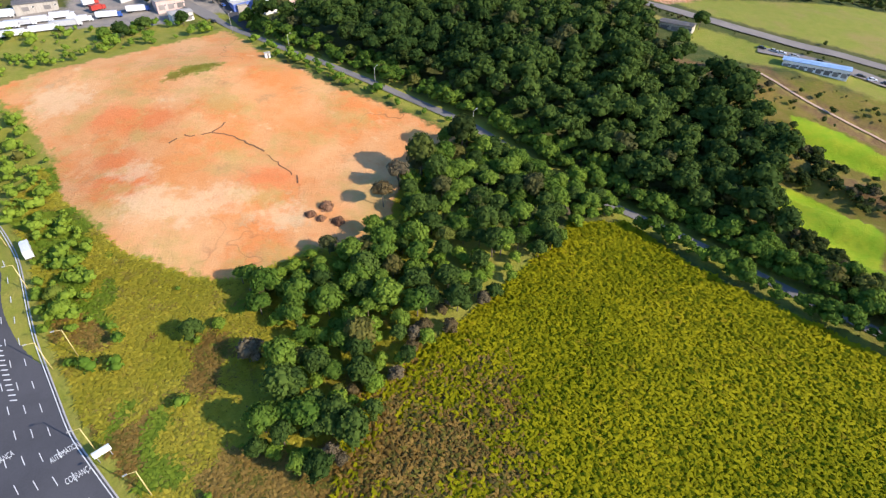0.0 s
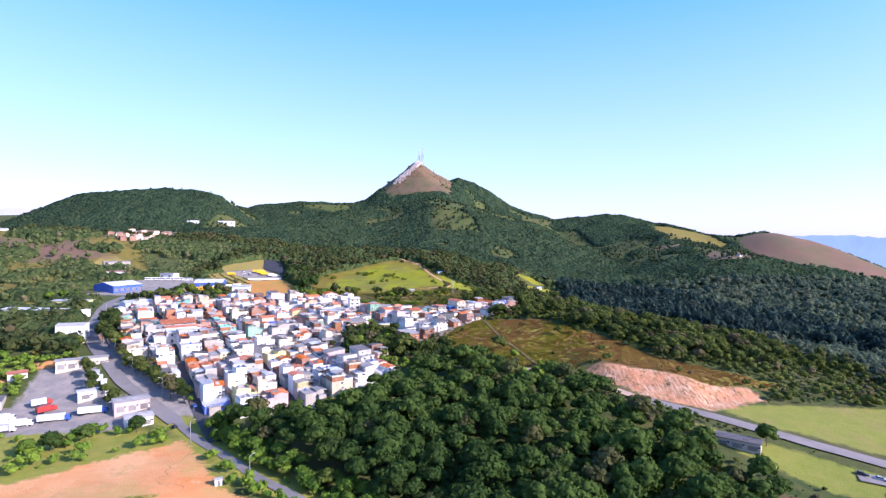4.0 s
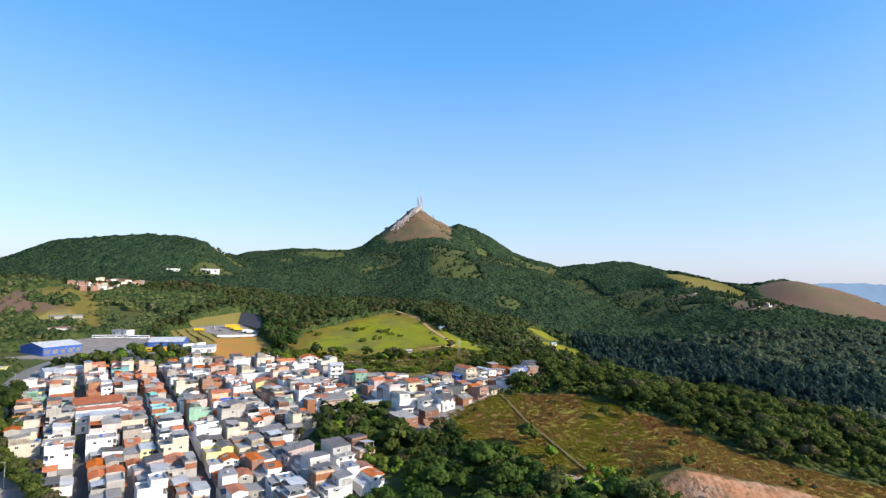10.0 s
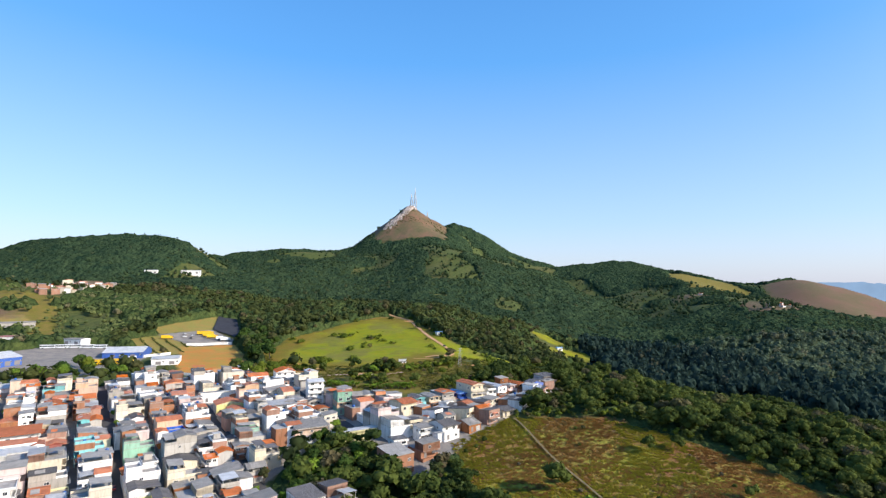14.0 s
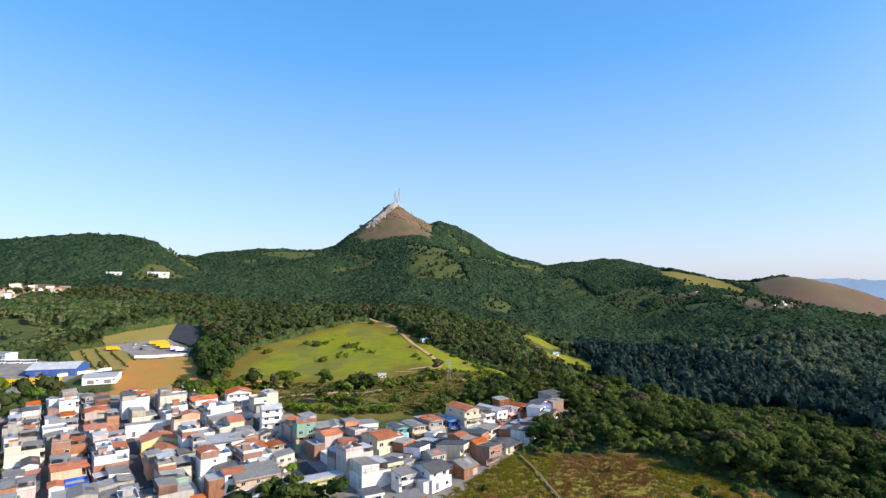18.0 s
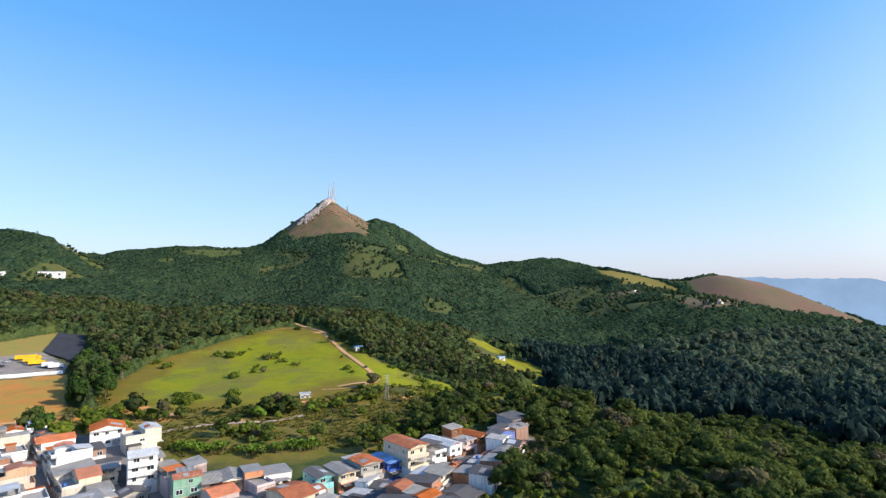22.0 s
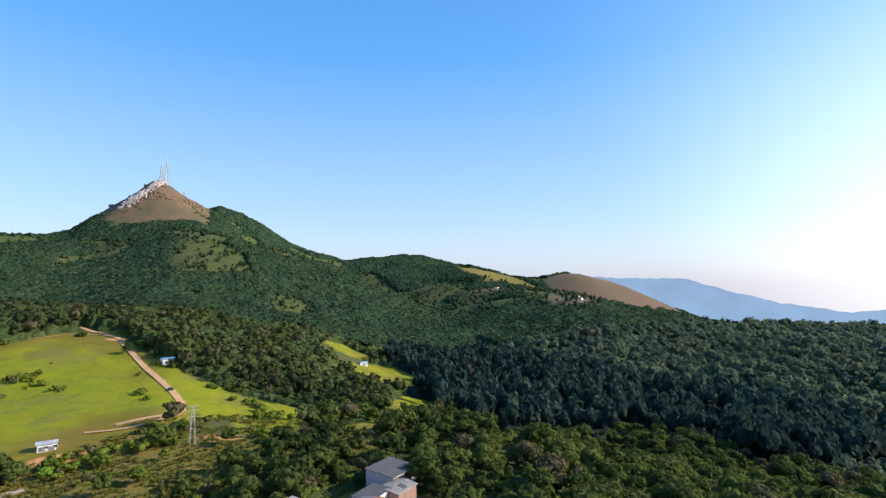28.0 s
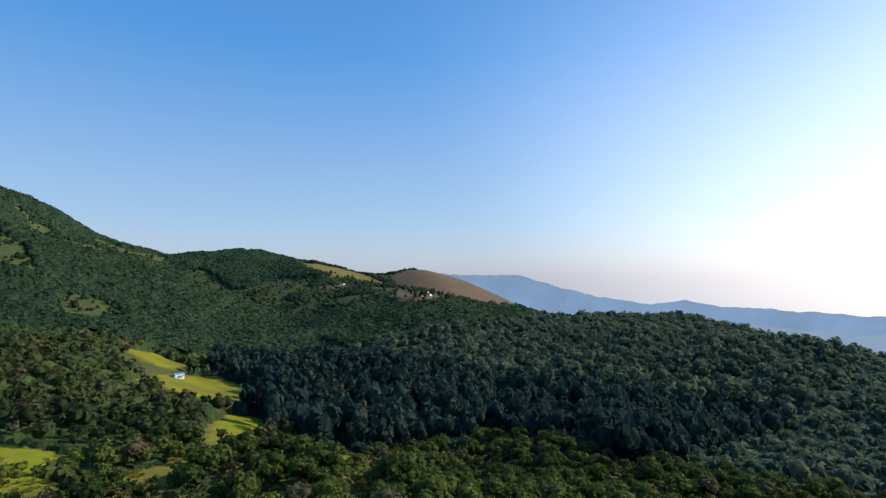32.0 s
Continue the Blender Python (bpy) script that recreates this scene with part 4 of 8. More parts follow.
def clutter(ob, rng, w, d, h, high, storeys, wall, porch):
    """What people have added on: lean-tos, balconies, awnings, garage doors."""
    if rng.uniform() < 0.55:
        side = 1 if rng.uniform() < 0.5 else -1
        aw, ad, ah = rng.uniform(1.6, 3.2), d * rng.uniform(0.3, 0.6), rng.uniform(2.4, 3.4)
        y0 = rng.uniform(-d / 2, d / 2 - ad)
        x0, x1 = (w / 2, w / 2 + aw) if side > 0 else (-w / 2 - aw, -w / 2)
        kind = ("brick", "grey", "white", wall)[rng.integers(4)]
        part("annexe", Solid().box(x0, y0, -1.5, x1, y0 + ad, ah).mesh("annexe", WALLS[kind]), ob)
        top = Solid().prism([(x0 - 0.2, ah + (0.35 if side > 0 else 0.05)), (x1 + 0.2, ah + (0.05 if side > 0 else 0.35)), (x1 + 0.2, ah + (0.13 if side > 0 else 0.43)), (x0 - 0.2, ah + (0.43 if side > 0 else 0.13))], y0 - 0.2, y0 + ad + 0.2)
        part("annexe_roof", top.mesh("annexe_roof", ROOFS[("grey", "tile", "dark", "metal")[rng.integers(4)]]), ob)
    if storeys > 1 and not any(porch) and rng.uniform() < 0.7:
        bw = w * rng.uniform(0.5, 0.95)
        o = part("balcony", BALCONY_ME, ob, stretch(0, -d / 2, high, bw, 1, 1))
        part("railing", RAIL_ME, o)
    if not porch[0] and rng.uniform() < 0.5:
        part("garage_door", GARAGE_ME, ob, stretch(w * rng.uniform(0.12, 0.25), -d / 2, 0, 2.4, 1, 2.2))
    for k in range(storeys):
        if rng.uniform() < 0.3:
            part("awning", AWNING_MES[rng.integers(4)], ob, stretch(w * rng.uniform(-0.2, 0.2), -d / 2, k * high + 2.5, w * rng.uniform(0.4, 0.8), 1, 1))
        if rng.uniform() < 0.15:
            part("awning", AWNING_MES[rng.integers(4)], ob, stretch(w / 2, rng.uniform(-0.2, 0.2) * d, k * high + 2.5, d * 0.3, 1, 1, 90))


def shade_roof(ob, rng, w, y0, y1, z, tall=2.3):
    """A sheet roof on thin posts over a flat roof or terrace."""
    sw, sd = w * rng.uniform(0.55, 0.95), (y1 - y0) * rng.uniform(0.75, 1.0)
    cx, cy = rng.uniform(-0.5, 0.5) * (w - sw), (y0 + y1) / 2
    part("shade_roof", SHADE_MES[rng.integers(5)], ob, pose(cx, cy, z + tall, rng.uniform(-5, 5), rng.uniform(-3, 3), 0) @ Matrix.Diagonal((sw + 0.5, sd + 0.4, 1, 1)))
    for a in (-1, 1):
        for b in (-1, 1):
            part("post", POST_ME, ob, stretch(cx + a * sw * 0.46, cy + b * sd * 0.46, z, 1, 1, tall - 0.05))


def house(x, y, yaw, w, d, storeys, wall, roof, rng, label, upper=0.0, group="village houses", high=2.75, z=None, windows=True, bands=None):
    """A small rendered house; its front looks down the local -y axis. bands: a wall colour for each storey."""
    c, s_ = math.cos(radians(yaw)), math.sin(radians(yaw))
    wing = 0.0
    if windows and not upper and not bands and d > 8.5 and rng.uniform() < 0.75:
        wing = d * rng.uniform(0.35, 0.55)
        d -= wing
        x, y = x + s_ * wing / 2, y - c * wing / 2
    corner = [(x + c * a * w / 2 - s_ * b * d / 2, y + s_ * a * w / 2 + c * b * d / 2) for a in (-1, 1) for b in (-1, 1)]
    ground = [float(height(*q)) for q in corner]
    base = (max(ground) + min(ground)) / 2 if z is None else z
    deep = base - min(ground) + 0.6
    h = storeys * high
    ob = thing("house", x, y, yaw, label, "house", group, base)
    deck = 1.5
    porch = [windows and rng.uniform() < (0.3 if k == 0 else 0.5 if not bands else 0.8) for k in range(storeys)]
    def front(k):
        z0, z1, y0 = k * high, (k + 1) * high, -d / 2
        return [(y0, z0), (y0 + deck, z0), (y0 + deck, z1 - 0.3), (y0, z1 - 0.3)] if porch[k] else []
    if bands:
        body = Solid().box(-w / 2, -d / 2, -deep, w / 2, d / 2, 0.0)
        floors = [Solid().prism(front(k)[1:] + [(-d / 2, (k + 1) * high), (d / 2, (k + 1) * high), (d / 2, k * high)] + ([] if porch[k] else [(-d / 2, k * high)]), -w / 2, w / 2, "x") for k in range(storeys)]
    else:
        body = Solid().prism([(d / 2, -deep), (-d / 2, -deep)] + [q for k in range(storeys) for q in front(k)] + [(-d / 2, h), (d / 2, h)], -w / 2, w / 2, "x")
    for k in range(1, storeys):
        if porch[k]:
            part("railing", FRONT_RAIL_MES[bands[k] if bands else wall], ob, stretch(0, -d / 2 + 0.07, k * high, w - 0.04, 1, 1))
    for k in range(1, 1 if any(porch) or bands else storeys):
        body.box(-w / 2 - 0.06, -d / 2 - 0.06, k * high - 0.12, w / 2 + 0.06, d / 2 + 0.06, k * high + 0.1)
    pitch = rng.uniform(0.17, 0.30)
    top = h
    if upper:
        ud = d * upper
        side = 1 if rng.uniform() < 0.6 else -1
        y0, y1 = (d / 2 - ud, d / 2) if side > 0 else (-d / 2, -d / 2 + ud)
        up = Solid().box(-w / 2 + 0.02, y0, h - 0.05, w / 2 - 0.02, y1, h + high * 0.9)
        other = wall if rng.uniform() < 0.6 else ("brick" if rng.uniform() < 0.6 else "grey")
        part("upper_wall", up.mesh("upper_wall", WALLS[other]), ob)
        top = h + high * 0.9
        slab = Solid().box(-w / 2 - 0.05, -d / 2 - 0.05, h - 0.02, w / 2 + 0.05, d / 2 + 0.05, h + 0.1)
        part("terrace", slab.mesh("terrace", ROOFS["slab"]), ob)
        mid, span = (y0 + y1) / 2, ud
        ry0, ry1 = (-d / 2, y0) if side > 0 else (y1, d / 2)
        rail = Solid().box(-w / 2, ry0, h + 0.1, -w / 2 + 0.12, ry1, h + 1.0).box(w / 2 - 0.12, ry0, h + 0.1, w / 2, ry1, h + 1.0)
        e = -d / 2 if side > 0 else d / 2 - 0.12
        rail.box(-w / 2 + 0.12, e, h + 0.1, w / 2 - 0.12, e + 0.12, h + 1.0)
        part("parapet", rail.mesh("parapet", WALLS[wall]), ob)
        if windows and rng.uniform() < 0.5:
            shade_roof(ob, rng, w, ry0, ry1, h + 0.1, 2.2)
    else:
        mid, span = 0.0, d
    lift = Matrix.Translation((0, mid, 0))
    if roof == "slab":
        part("roof", Solid().box(-w / 2 - 0.15, -span / 2 - 0.15, top - 0.03, w / 2 + 0.15, span / 2 + 0.15, top + 0.14).mesh("roof", ROOFS["slab"]), ob, lift)
        rim = Solid()
        hh = rng.uniform(0.5, 1.1)
        for q in ((-w / 2, -span / 2, -w / 2 + 0.14, span / 2), (w / 2 - 0.14, -span / 2, w / 2, span / 2), (-w / 2 + 0.14, -span / 2, w / 2 - 0.14, -span / 2 + 0.14), (-w / 2 + 0.14, span / 2 - 0.14, w / 2 - 0.14, span / 2)):
            rim.box(q[0], q[1], top + 0.14, q[2], q[3], top + 0.14 + hh)
        part("parapet", rim.mesh("parapet", WALLS[wall]), ob, lift)
    elif roof in ("grey", "metal", "dark", "blue") and rng.uniform() < 0.55:
        fall = rng.uniform(0.07, 0.14) * (1 if rng.uniform() < 0.5 else -1)
        a, b = top + 0.25 - fall * span / 2, top + 0.25 + fall * span / 2
        low = abs(fall) * span / 2
        part("roof", Solid().prism([(-span / 2 - 0.3, a + low), (span / 2 + 0.3, b + low), (span / 2 + 0.3, b + low + 0.12), (-span / 2 - 0.3, a + low + 0.12)], -w / 2 - 0.25, w / 2 + 0.25, "x").mesh("roof", ROOFS[roof]), ob, lift)
        (body if not upper else up).prism([(-span / 2 + mid, top - 0.2), (span / 2 + mid, top - 0.2), (span / 2 + mid, b + low), (-span / 2 + mid, a + low)], -w / 2 + 0.02, w / 2 - 0.02, "x")
        if upper:
            ob.children[0].data = up.mesh("upper_wall", WALLS[other])
    else:
        along = "y" if rng.uniform() < 0.55 else "x"
        part("roof", gable(w, span, pitch, top, along).mesh("roof", ROOFS[roof]), ob, lift)
        g = Solid()
        gable_wall(g, w - 0.04, span - 0.04, pitch, top - 0.02, along)
        part("gable_wall", g.mesh("gable_wall", WALLS[wall]), ob, lift)
        if windows and rng.uniform() < 0.6:
            side_ = 1 if rng.uniform() < 0.5 else -1
            half = (w if along == "y" else span) / 2
            drop, tilt = half * 0.5, math.degrees(math.atan(pitch))
            zz = top + (half - drop) * pitch + 0.17
            size = Matrix.Diagonal((half * 0.7, rng.uniform(1.5, 3.5), 1, 1)) if along == "y" else Matrix.Diagonal((rng.uniform(1.5, 3.5), half * 0.7, 1, 1))
            turn = pose(side_ * drop, rng.uniform(-0.2, 0.2) * span, zz, 0, side_ * tilt, 0) if along == "y" else pose(rng.uniform(-0.2, 0.2) * w, side_ * drop, zz, -side_ * tilt, 0, 0)
            part("roof_patch", PATCH_MES[rng.integers(len(PATCH_MES))], ob, lift @ turn @ size)
    if windows and roof == "slab" and rng.uniform() < 0.45:
        shade_roof(ob, rng, w, mid - span / 2 + 0.2, mid + span / 2 - 0.2, top + 0.14)
    elif windows and roof == "slab" and rng.uniform() < 0.6:
        hx, hy = rng.uniform(-0.25, 0.25) * w, mid + rng.uniform(-0.2, 0.2) * span
        part("stair_hut", Solid().box(hx - 1.2, hy - 1.4, top + 0.13, hx + 1.2, hy + 1.4, top + 2.3).mesh("stair_hut", WALLS[("grey", "brick", wall)[rng.integers(3)]]), ob)
        part("hut_roof", Solid().box(hx - 1.5, hy - 1.7, top + 2.31, hx + 1.5, hy + 1.7, top + 2.42).mesh("hut_roof", ROOFS[("grey", "metal", "tile")[rng.integers(3)]]), ob)
    bare = wall
    if windows and not bands and not any(porch) and wall not in ("brick", "grey") and rng.uniform() < 0.6:
        bare = ("brick", "grey", "grey", "cream")[rng.integers(4)]
        part("facade", Solid().box(-w / 2 + 0.01, -d / 2 - 0.035, 0, w / 2 - 0.01, -d / 2 - 0.003, h).mesh("facade", WALLS[wall]), ob)
    part("wall", body.mesh("wall", WALLS[bare]), ob)
    if bands:
        for k in range(storeys):
            part("storey", floors[k].mesh("storey", WALLS[bands[k]]), ob)
    toward = 1 if s_ < 0 else -1
    if windows:
        for k in range(storeys):
            zz = k * high + 1.6
            n = 3 if w > 11 else (2 if w > 6 else 1)
            for i in range(n):
                xx = (i - (n - 1) / 2) * w / n
                face = -d / 2 + (deck if porch[k] else 0)
                if k == 0 and i == 0:
                    part("door", DOOR_ME, ob, stretch(xx, face, 0, 1.1, 1, 2.1))
                else:
                    put_window(ob, xx + rng.uniform(-0.3, 0.3), face, zz, 0, rng.uniform(1.2, 2.2), rng.uniform(1.1, 1.5))
            if (k or storeys == 1) and rng.uniform() < 0.7:
                side_ = toward if rng.uniform() < 0.75 else -toward
                for yy in ((-0.22, 0.22) if rng.uniform() < 0.5 else (0.0,)):
                    put_window(ob, side_ * w / 2, (yy + rng.uniform(-0.06, 0.06)) * d, zz, 90 * side_, rng.uniform(1.0, 1.8), rng.uniform(0.9, 1.3))
        if upper:
            put_window(ob, rng.uniform(-0.2, 0.2) * w, y0, h + 1.5, 0)
    if wing:
        wh = max(2.6, h + (-high, -0.9, 0.9, 0.5 * high)[rng.integers(4)])
        kind = (wall, "white", "brick", "grey", "white")[rng.integers(5)]
        wr = ("slab", "grey", "tile", "metal", "grey", "tile")[rng.integers(6)]
        o = part("wing", Solid().box(-w / 2 + 0.1, d / 2 + 0.01, -deep - 1, w / 2 - 0.15, d / 2 + wing, wh).mesh("wing", WALLS[kind]), ob)
        if wr == "tile":
            part("wing_roof", gable(w - 0.2, wing, 0.28, wh, "x", 0.25).mesh("wing_roof", ROOFS[wr]), ob, Matrix.Translation((0, d / 2 + wing / 2 + 0.3, 0)))
            g = Solid()
            gable_wall(g, w - 0.4, wing - 0.1, 0.28, wh - 0.02, "x")
            part("gable_wall", g.mesh("gable_wall", WALLS[kind]), ob, Matrix.Translation((0, d / 2 + wing / 2 + 0.3, 0)))
        else:
            rise = 0.0 if wr == "slab" else rng.uniform(0.3, 0.9)
            part("wing_roof", Solid().prism([(d / 2 - 0.1, wh + rise), (d / 2 + wing + 0.3, wh + 0.01), (d / 2 + wing + 0.3, wh + 0.15), (d / 2 - 0.1, wh + rise + 0.14)], -w / 2 - 0.1, w / 2 + 0.1, "x").mesh("wing_roof", ROOFS[wr]), ob)
        if wr == "slab" and rng.uniform() < 0.6:
            body_me, lid_me = TANK_MES[0 if rng.uniform() < 0.65 else 1]
            o = part("water_tank", body_me, ob, Matrix.Translation((rng.uniform(-0.3, 0.3) * w, d / 2 + wing * 0.6, wh + 0.14)))
            part("lid", lid_me, o)
    if windows:
        clutter(ob, rng, w, d, h, high, storeys, wall, porch)
    if rng.uniform() < 0.5:
        tx, ty = rng.uniform(-0.3, 0.3) * w, (mid if roof == "slab" else (-d / 2 + 1.2 if upper and side > 0 else mid))
        tz = top + 0.14 if roof == "slab" else (h + 0.1 if upper and side > 0 else None)
        if tz is not None:
            body_me, lid_me = TANK_MES[0 if rng.uniform() < 0.65 else 1]
            o = part("water_tank", body_me, ob, Matrix.Translation((tx, ty, tz)), "blue plastic water tank" if body_me is TANK_MES[0][0] else "grey water tank")
            part("lid", lid_me, o)
    return ob


WORDS_WALL = {"white": "white rendered", "cream": "cream rendered", "grey": "bare grey concrete", "brick": "bare red brick", "peach": "peach painted", "pink": "pale pink", "green": "pale green", "blue": "bright blue", "yellow": "pale yellow", "red": "dark red", "orange": "orange painted", "cyan": "pale turquoise"}
WORDS_ROOF = {"tile": "orange clay tile roof", "grey": "grey cement sheet roof", "metal": "white metal sheet roof", "slab": "flat concrete roof", "dark": "dark sheet roof", "blue": "blue sheet roof"}


def words(wall, roof, storeys):
    count = {1: "one-storey", 2: "two-storey", 3: "three-storey", 4: "four-storey"}[storeys]
    return f"{count} {WORDS_WALL[wall]} house with {WORDS_ROOF[roof]}"


def shed(name, x, y, yaw, w, d, h, wall, roof, label, category="warehouse", pitch=0.12, along="x", doors=3, group="", band=None):
    """A long hall with a low gabled sheet roof, doors and a strip of windows."""
    c, s_ = math.cos(radians(yaw)), math.sin(radians(yaw))
    ground = [float(height(x + c * a * w / 2 - s_ * b * d / 2, y + s_ * a * w / 2 + c * b * d / 2)) for a in (-1, 1) for b in (-1, 1)]
    base = (max(ground) + min(ground)) / 2
    ob = thing(name, x, y, yaw, label, category, group, base)
    body = Solid().box(-w / 2, -d / 2, min(ground) - base - 0.6, w / 2, d / 2, h)
    gable_wall(body, w, d, pitch, h - 0.01, along)
    part("wall", body.mesh("wall", wall), ob)
    part("roof", gable(w, d, pitch, h, along, 0.5, 0.18).mesh("roof", roof), ob)
    if band is not None:
        part("band", Solid().box(-w / 2 - 0.08, -d / 2 - 0.08, h * 0.62, w / 2 + 0.08, d / 2 + 0.08, h - 0.05).mesh("band", band), ob)
    for k in range(doors):
        xx = (k + 0.5) / doors * w - w / 2
        part("door", DOOR_ME, ob, stretch(xx, -d / 2, 0, min(3.2, w / doors * 0.6), 1, min(3.4, h * 0.55)))
        put_window(ob, xx + w / doors * 0.38, -d / 2, h * 0.5, 0, 1.4, 0.9)
    return ob


WHEEL_ME = Solid().tube((0, -0.13, 0), (0, 0.13, 0), 0.5, 0.5, 14).mesh("tyre", RUBBER, True)
RIM_ME = Solid().tube((0, -0.14, 0), (0, 0.14, 0), 0.27, 0.27, 10).mesh("rim", STEEL, True)


def wheels(parent, xs, half, r, rims=True):
    for xx in xs:
        for side in (-1, 1):
            w = part("wheel", WHEEL_ME, parent, stretch(xx, side * half, r, r * 2, 1.4, r * 2))
            if rims:
                part("rim", RIM_ME, w)


def car(x, y, yaw, paint, label, group="parked cars", z=None):
    ob = thing("car", x, y, yaw, label, "car", group, z)
    body = Solid().prism([(-2.1, 0.35), (2.1, 0.35), (2.15, 0.7), (1.9, 0.86), (0.85, 0.95), (-1.75, 1.0), (-2.1, 0.9)], -0.86, 0.86)
    part("body", body.mesh("body", paint), ob)
    part("cabin", Solid().prism([(-1.7, 0.98), (0.95, 0.93), (0.25, 1.42), (-1.25, 1.45)], -0.74, 0.74).mesh("cabin", GLASS), ob)
    part("roof", Solid().box(-1.2, -0.72, 1.43, 0.25, 0.72, 1.49).mesh("roof", paint), ob)
    wheels(ob, (-1.3, 1.3), 0.78, 0.31)
    return ob


def truck(x, y, yaw, paint, box, label, length=9.0, group="parked trucks"):
    ob = thing("truck", x, y, yaw, label, "truck", group)
    n = length
    part("chassis", Solid().box(-n / 2, -0.5, 0.65, n / 2, 0.5, 0.95).mesh("chassis", PAINT_DARK), ob)
    part("cargo_box", Solid().box(-n / 2, -1.25, 0.98, n / 2 - 2.6, 1.25, 3.7).mesh("cargo_box", box), ob)
    cab = Solid().prism([(n / 2 - 2.3, 0.6), (n / 2, 0.6), (n / 2, 1.7), (n / 2 - 0.35, 2.9), (n / 2 - 2.3, 3.0)], -1.2, 1.2)
    part("cab", cab.mesh("cab", paint), ob)
    part("windscreen", Solid().prism([(n / 2 + 0.02, 1.72), (n / 2 - 0.3, 2.75), (n / 2 - 0.36, 2.72), (n / 2 - 0.05, 1.7)], -1.05, 1.05).mesh("windscreen", GLASS), ob)
    wheels(ob, (-n / 2 + 1.2, -n / 2 + 2.5, n / 2 - 1.2), 1.05, 0.5, False)
    return ob


def bus(x, y, yaw, paint, label, group="parked buses"):
    ob = thing("bus", x, y, yaw, label, "bus", group)
    part("body", Solid().box(-5.5, -1.25, 0.4, 5.5, 1.25, 3.1).mesh("body", paint), ob)
    for side in (-1, 1):
        for k in range(6):
            part("pane", Solid().box(-5.1 + k * 1.72, side * 1.27 - 0.03, 1.5, -3.6 + k * 1.72, side * 1.27 + 0.03, 2.6).mesh("pane", GLASS), ob)
    part("windscreen", Solid().box(5.48, -1.1, 1.3, 5.54, 1.1, 2.8).mesh("windscreen", GLASS), ob)
    wheels(ob, (-3.4, 3.6), 1.1, 0.5, False)
    return ob

# ---------------------------------------------------------------- trees
def ball(rng, div=1):
    bm = bmesh.new()
    bmesh.ops.create_icosphere(bm, subdivisions=div, radius=1.0)
    v = np.array([p.co[:] for p in bm.verts])
    f = np.array([[p.index for p in q.verts] for q in bm.faces])
    bm.free()
    v *= 1 + rng.uniform(-0.2, 0.2, (len(v), 1))
    return v, f


def crown_shape(rng, lobes, sprays, size, div, flat=0.85, spread=0.55):
    """Vertices and triangles of a crown about one metre in radius round the origin: lobes of dense leaf with loose sprays on them."""
    vs, fs, base = [], [], 0
    for k in range(lobes):
        a, t = k * 2.4 + rng.uniform(-0.4, 0.4), (k + 0.5) / lobes
        r = spread * math.sqrt(t) if lobes > 2 else spread * 0.6
        centre = np.array([r * math.cos(a), r * math.sin(a), 0.42 * (1 - 1.5 * t * t) + rng.uniform(-0.18, 0.18)])
        radius = rng.uniform(0.36, 0.5) if lobes > 2 else rng.uniform(0.6, 0.75)
        v, f = ball(rng, div)
        v = v * radius * np.array([1, 1, flat]) * 0.9 + centre
        vs.append(v)
        fs.append(f + base)
        base += len(v)
        n = rng.normal(size=(sprays, 3))
        n[:, 2] = np.abs(n[:, 2]) * 0.9 - 0.2
        n /= np.linalg.norm(n, axis=1)[:, None]
        p = centre + n * radius * np.array([1, 1, flat]) * rng.uniform(0.84, 1.12, (sprays, 1))
        m = n + rng.normal(size=n.shape) * 0.45
        m /= np.linalg.norm(m, axis=1)[:, None]
        u = np.cross(m, rng.normal(size=m.shape))
        u /= np.linalg.norm(u, axis=1)[:, None]
        w = np.cross(m, u)
        s = size * rng.uniform(0.6, 1.35, (sprays, 1))
        q = np.stack([p - u * s, p + w * s * 0.8 + m * s * 0.25, p + u * s, p - w * s * 0.8 + m * s * 0.2], 1).reshape(-1, 3)
        i = base + np.arange(sprays)[:, None] * 4
        vs.append(q)
        fs.append(np.concatenate([i + np.array([[0, 1, 2]]), i + np.array([[0, 2, 3]])], 1).reshape(-1, 3))
        base += len(q)
    return np.concatenate(vs), np.concatenate(fs)


def far_shape(rng, sprays, fine=1.0):
    """A small crown for far woods: a dome of ragged leaf masses round a dark core."""
    v, f = ball(rng, 1)
    v = v * np.array([0.62, 0.62, 0.62])
    n = rng.normal(size=(sprays, 3))
    n[:, 2] = np.abs(n[:, 2]) * 1.1 - 0.3
    n /= np.linalg.norm(n, axis=1)[:, None]
    p = n * np.array([0.72, 0.72, 0.78]) * rng.uniform(0.75, 1.2, (sprays, 1))
    m = n + rng.normal(size=n.shape) * 0.35
    m /= np.linalg.norm(m, axis=1)[:, None]
    u = np.cross(m, rng.normal(size=m.shape))
    u /= np.linalg.norm(u, axis=1)[:, None]
    w = np.cross(m, u)
    s = rng.uniform(0.26, 0.46, (sprays, 1)) * fine
    q = np.stack([p - u * s - m * s * 0.3, p + w * s * 0.8 + m * s * 0.15, p + u * s - m * s * 0.3, p - w * s * 0.8 + m * s * 0.1], 1).reshape(-1, 3)
    i = len(v) + np.arange(sprays)[:, None] * 4
    g = np.concatenate([i + np.array([[0, 1, 2]]), i + np.array([[0, 2, 3]])], 1).reshape(-1, 3)
    return np.concatenate([v, q]), np.concatenate([f, g])


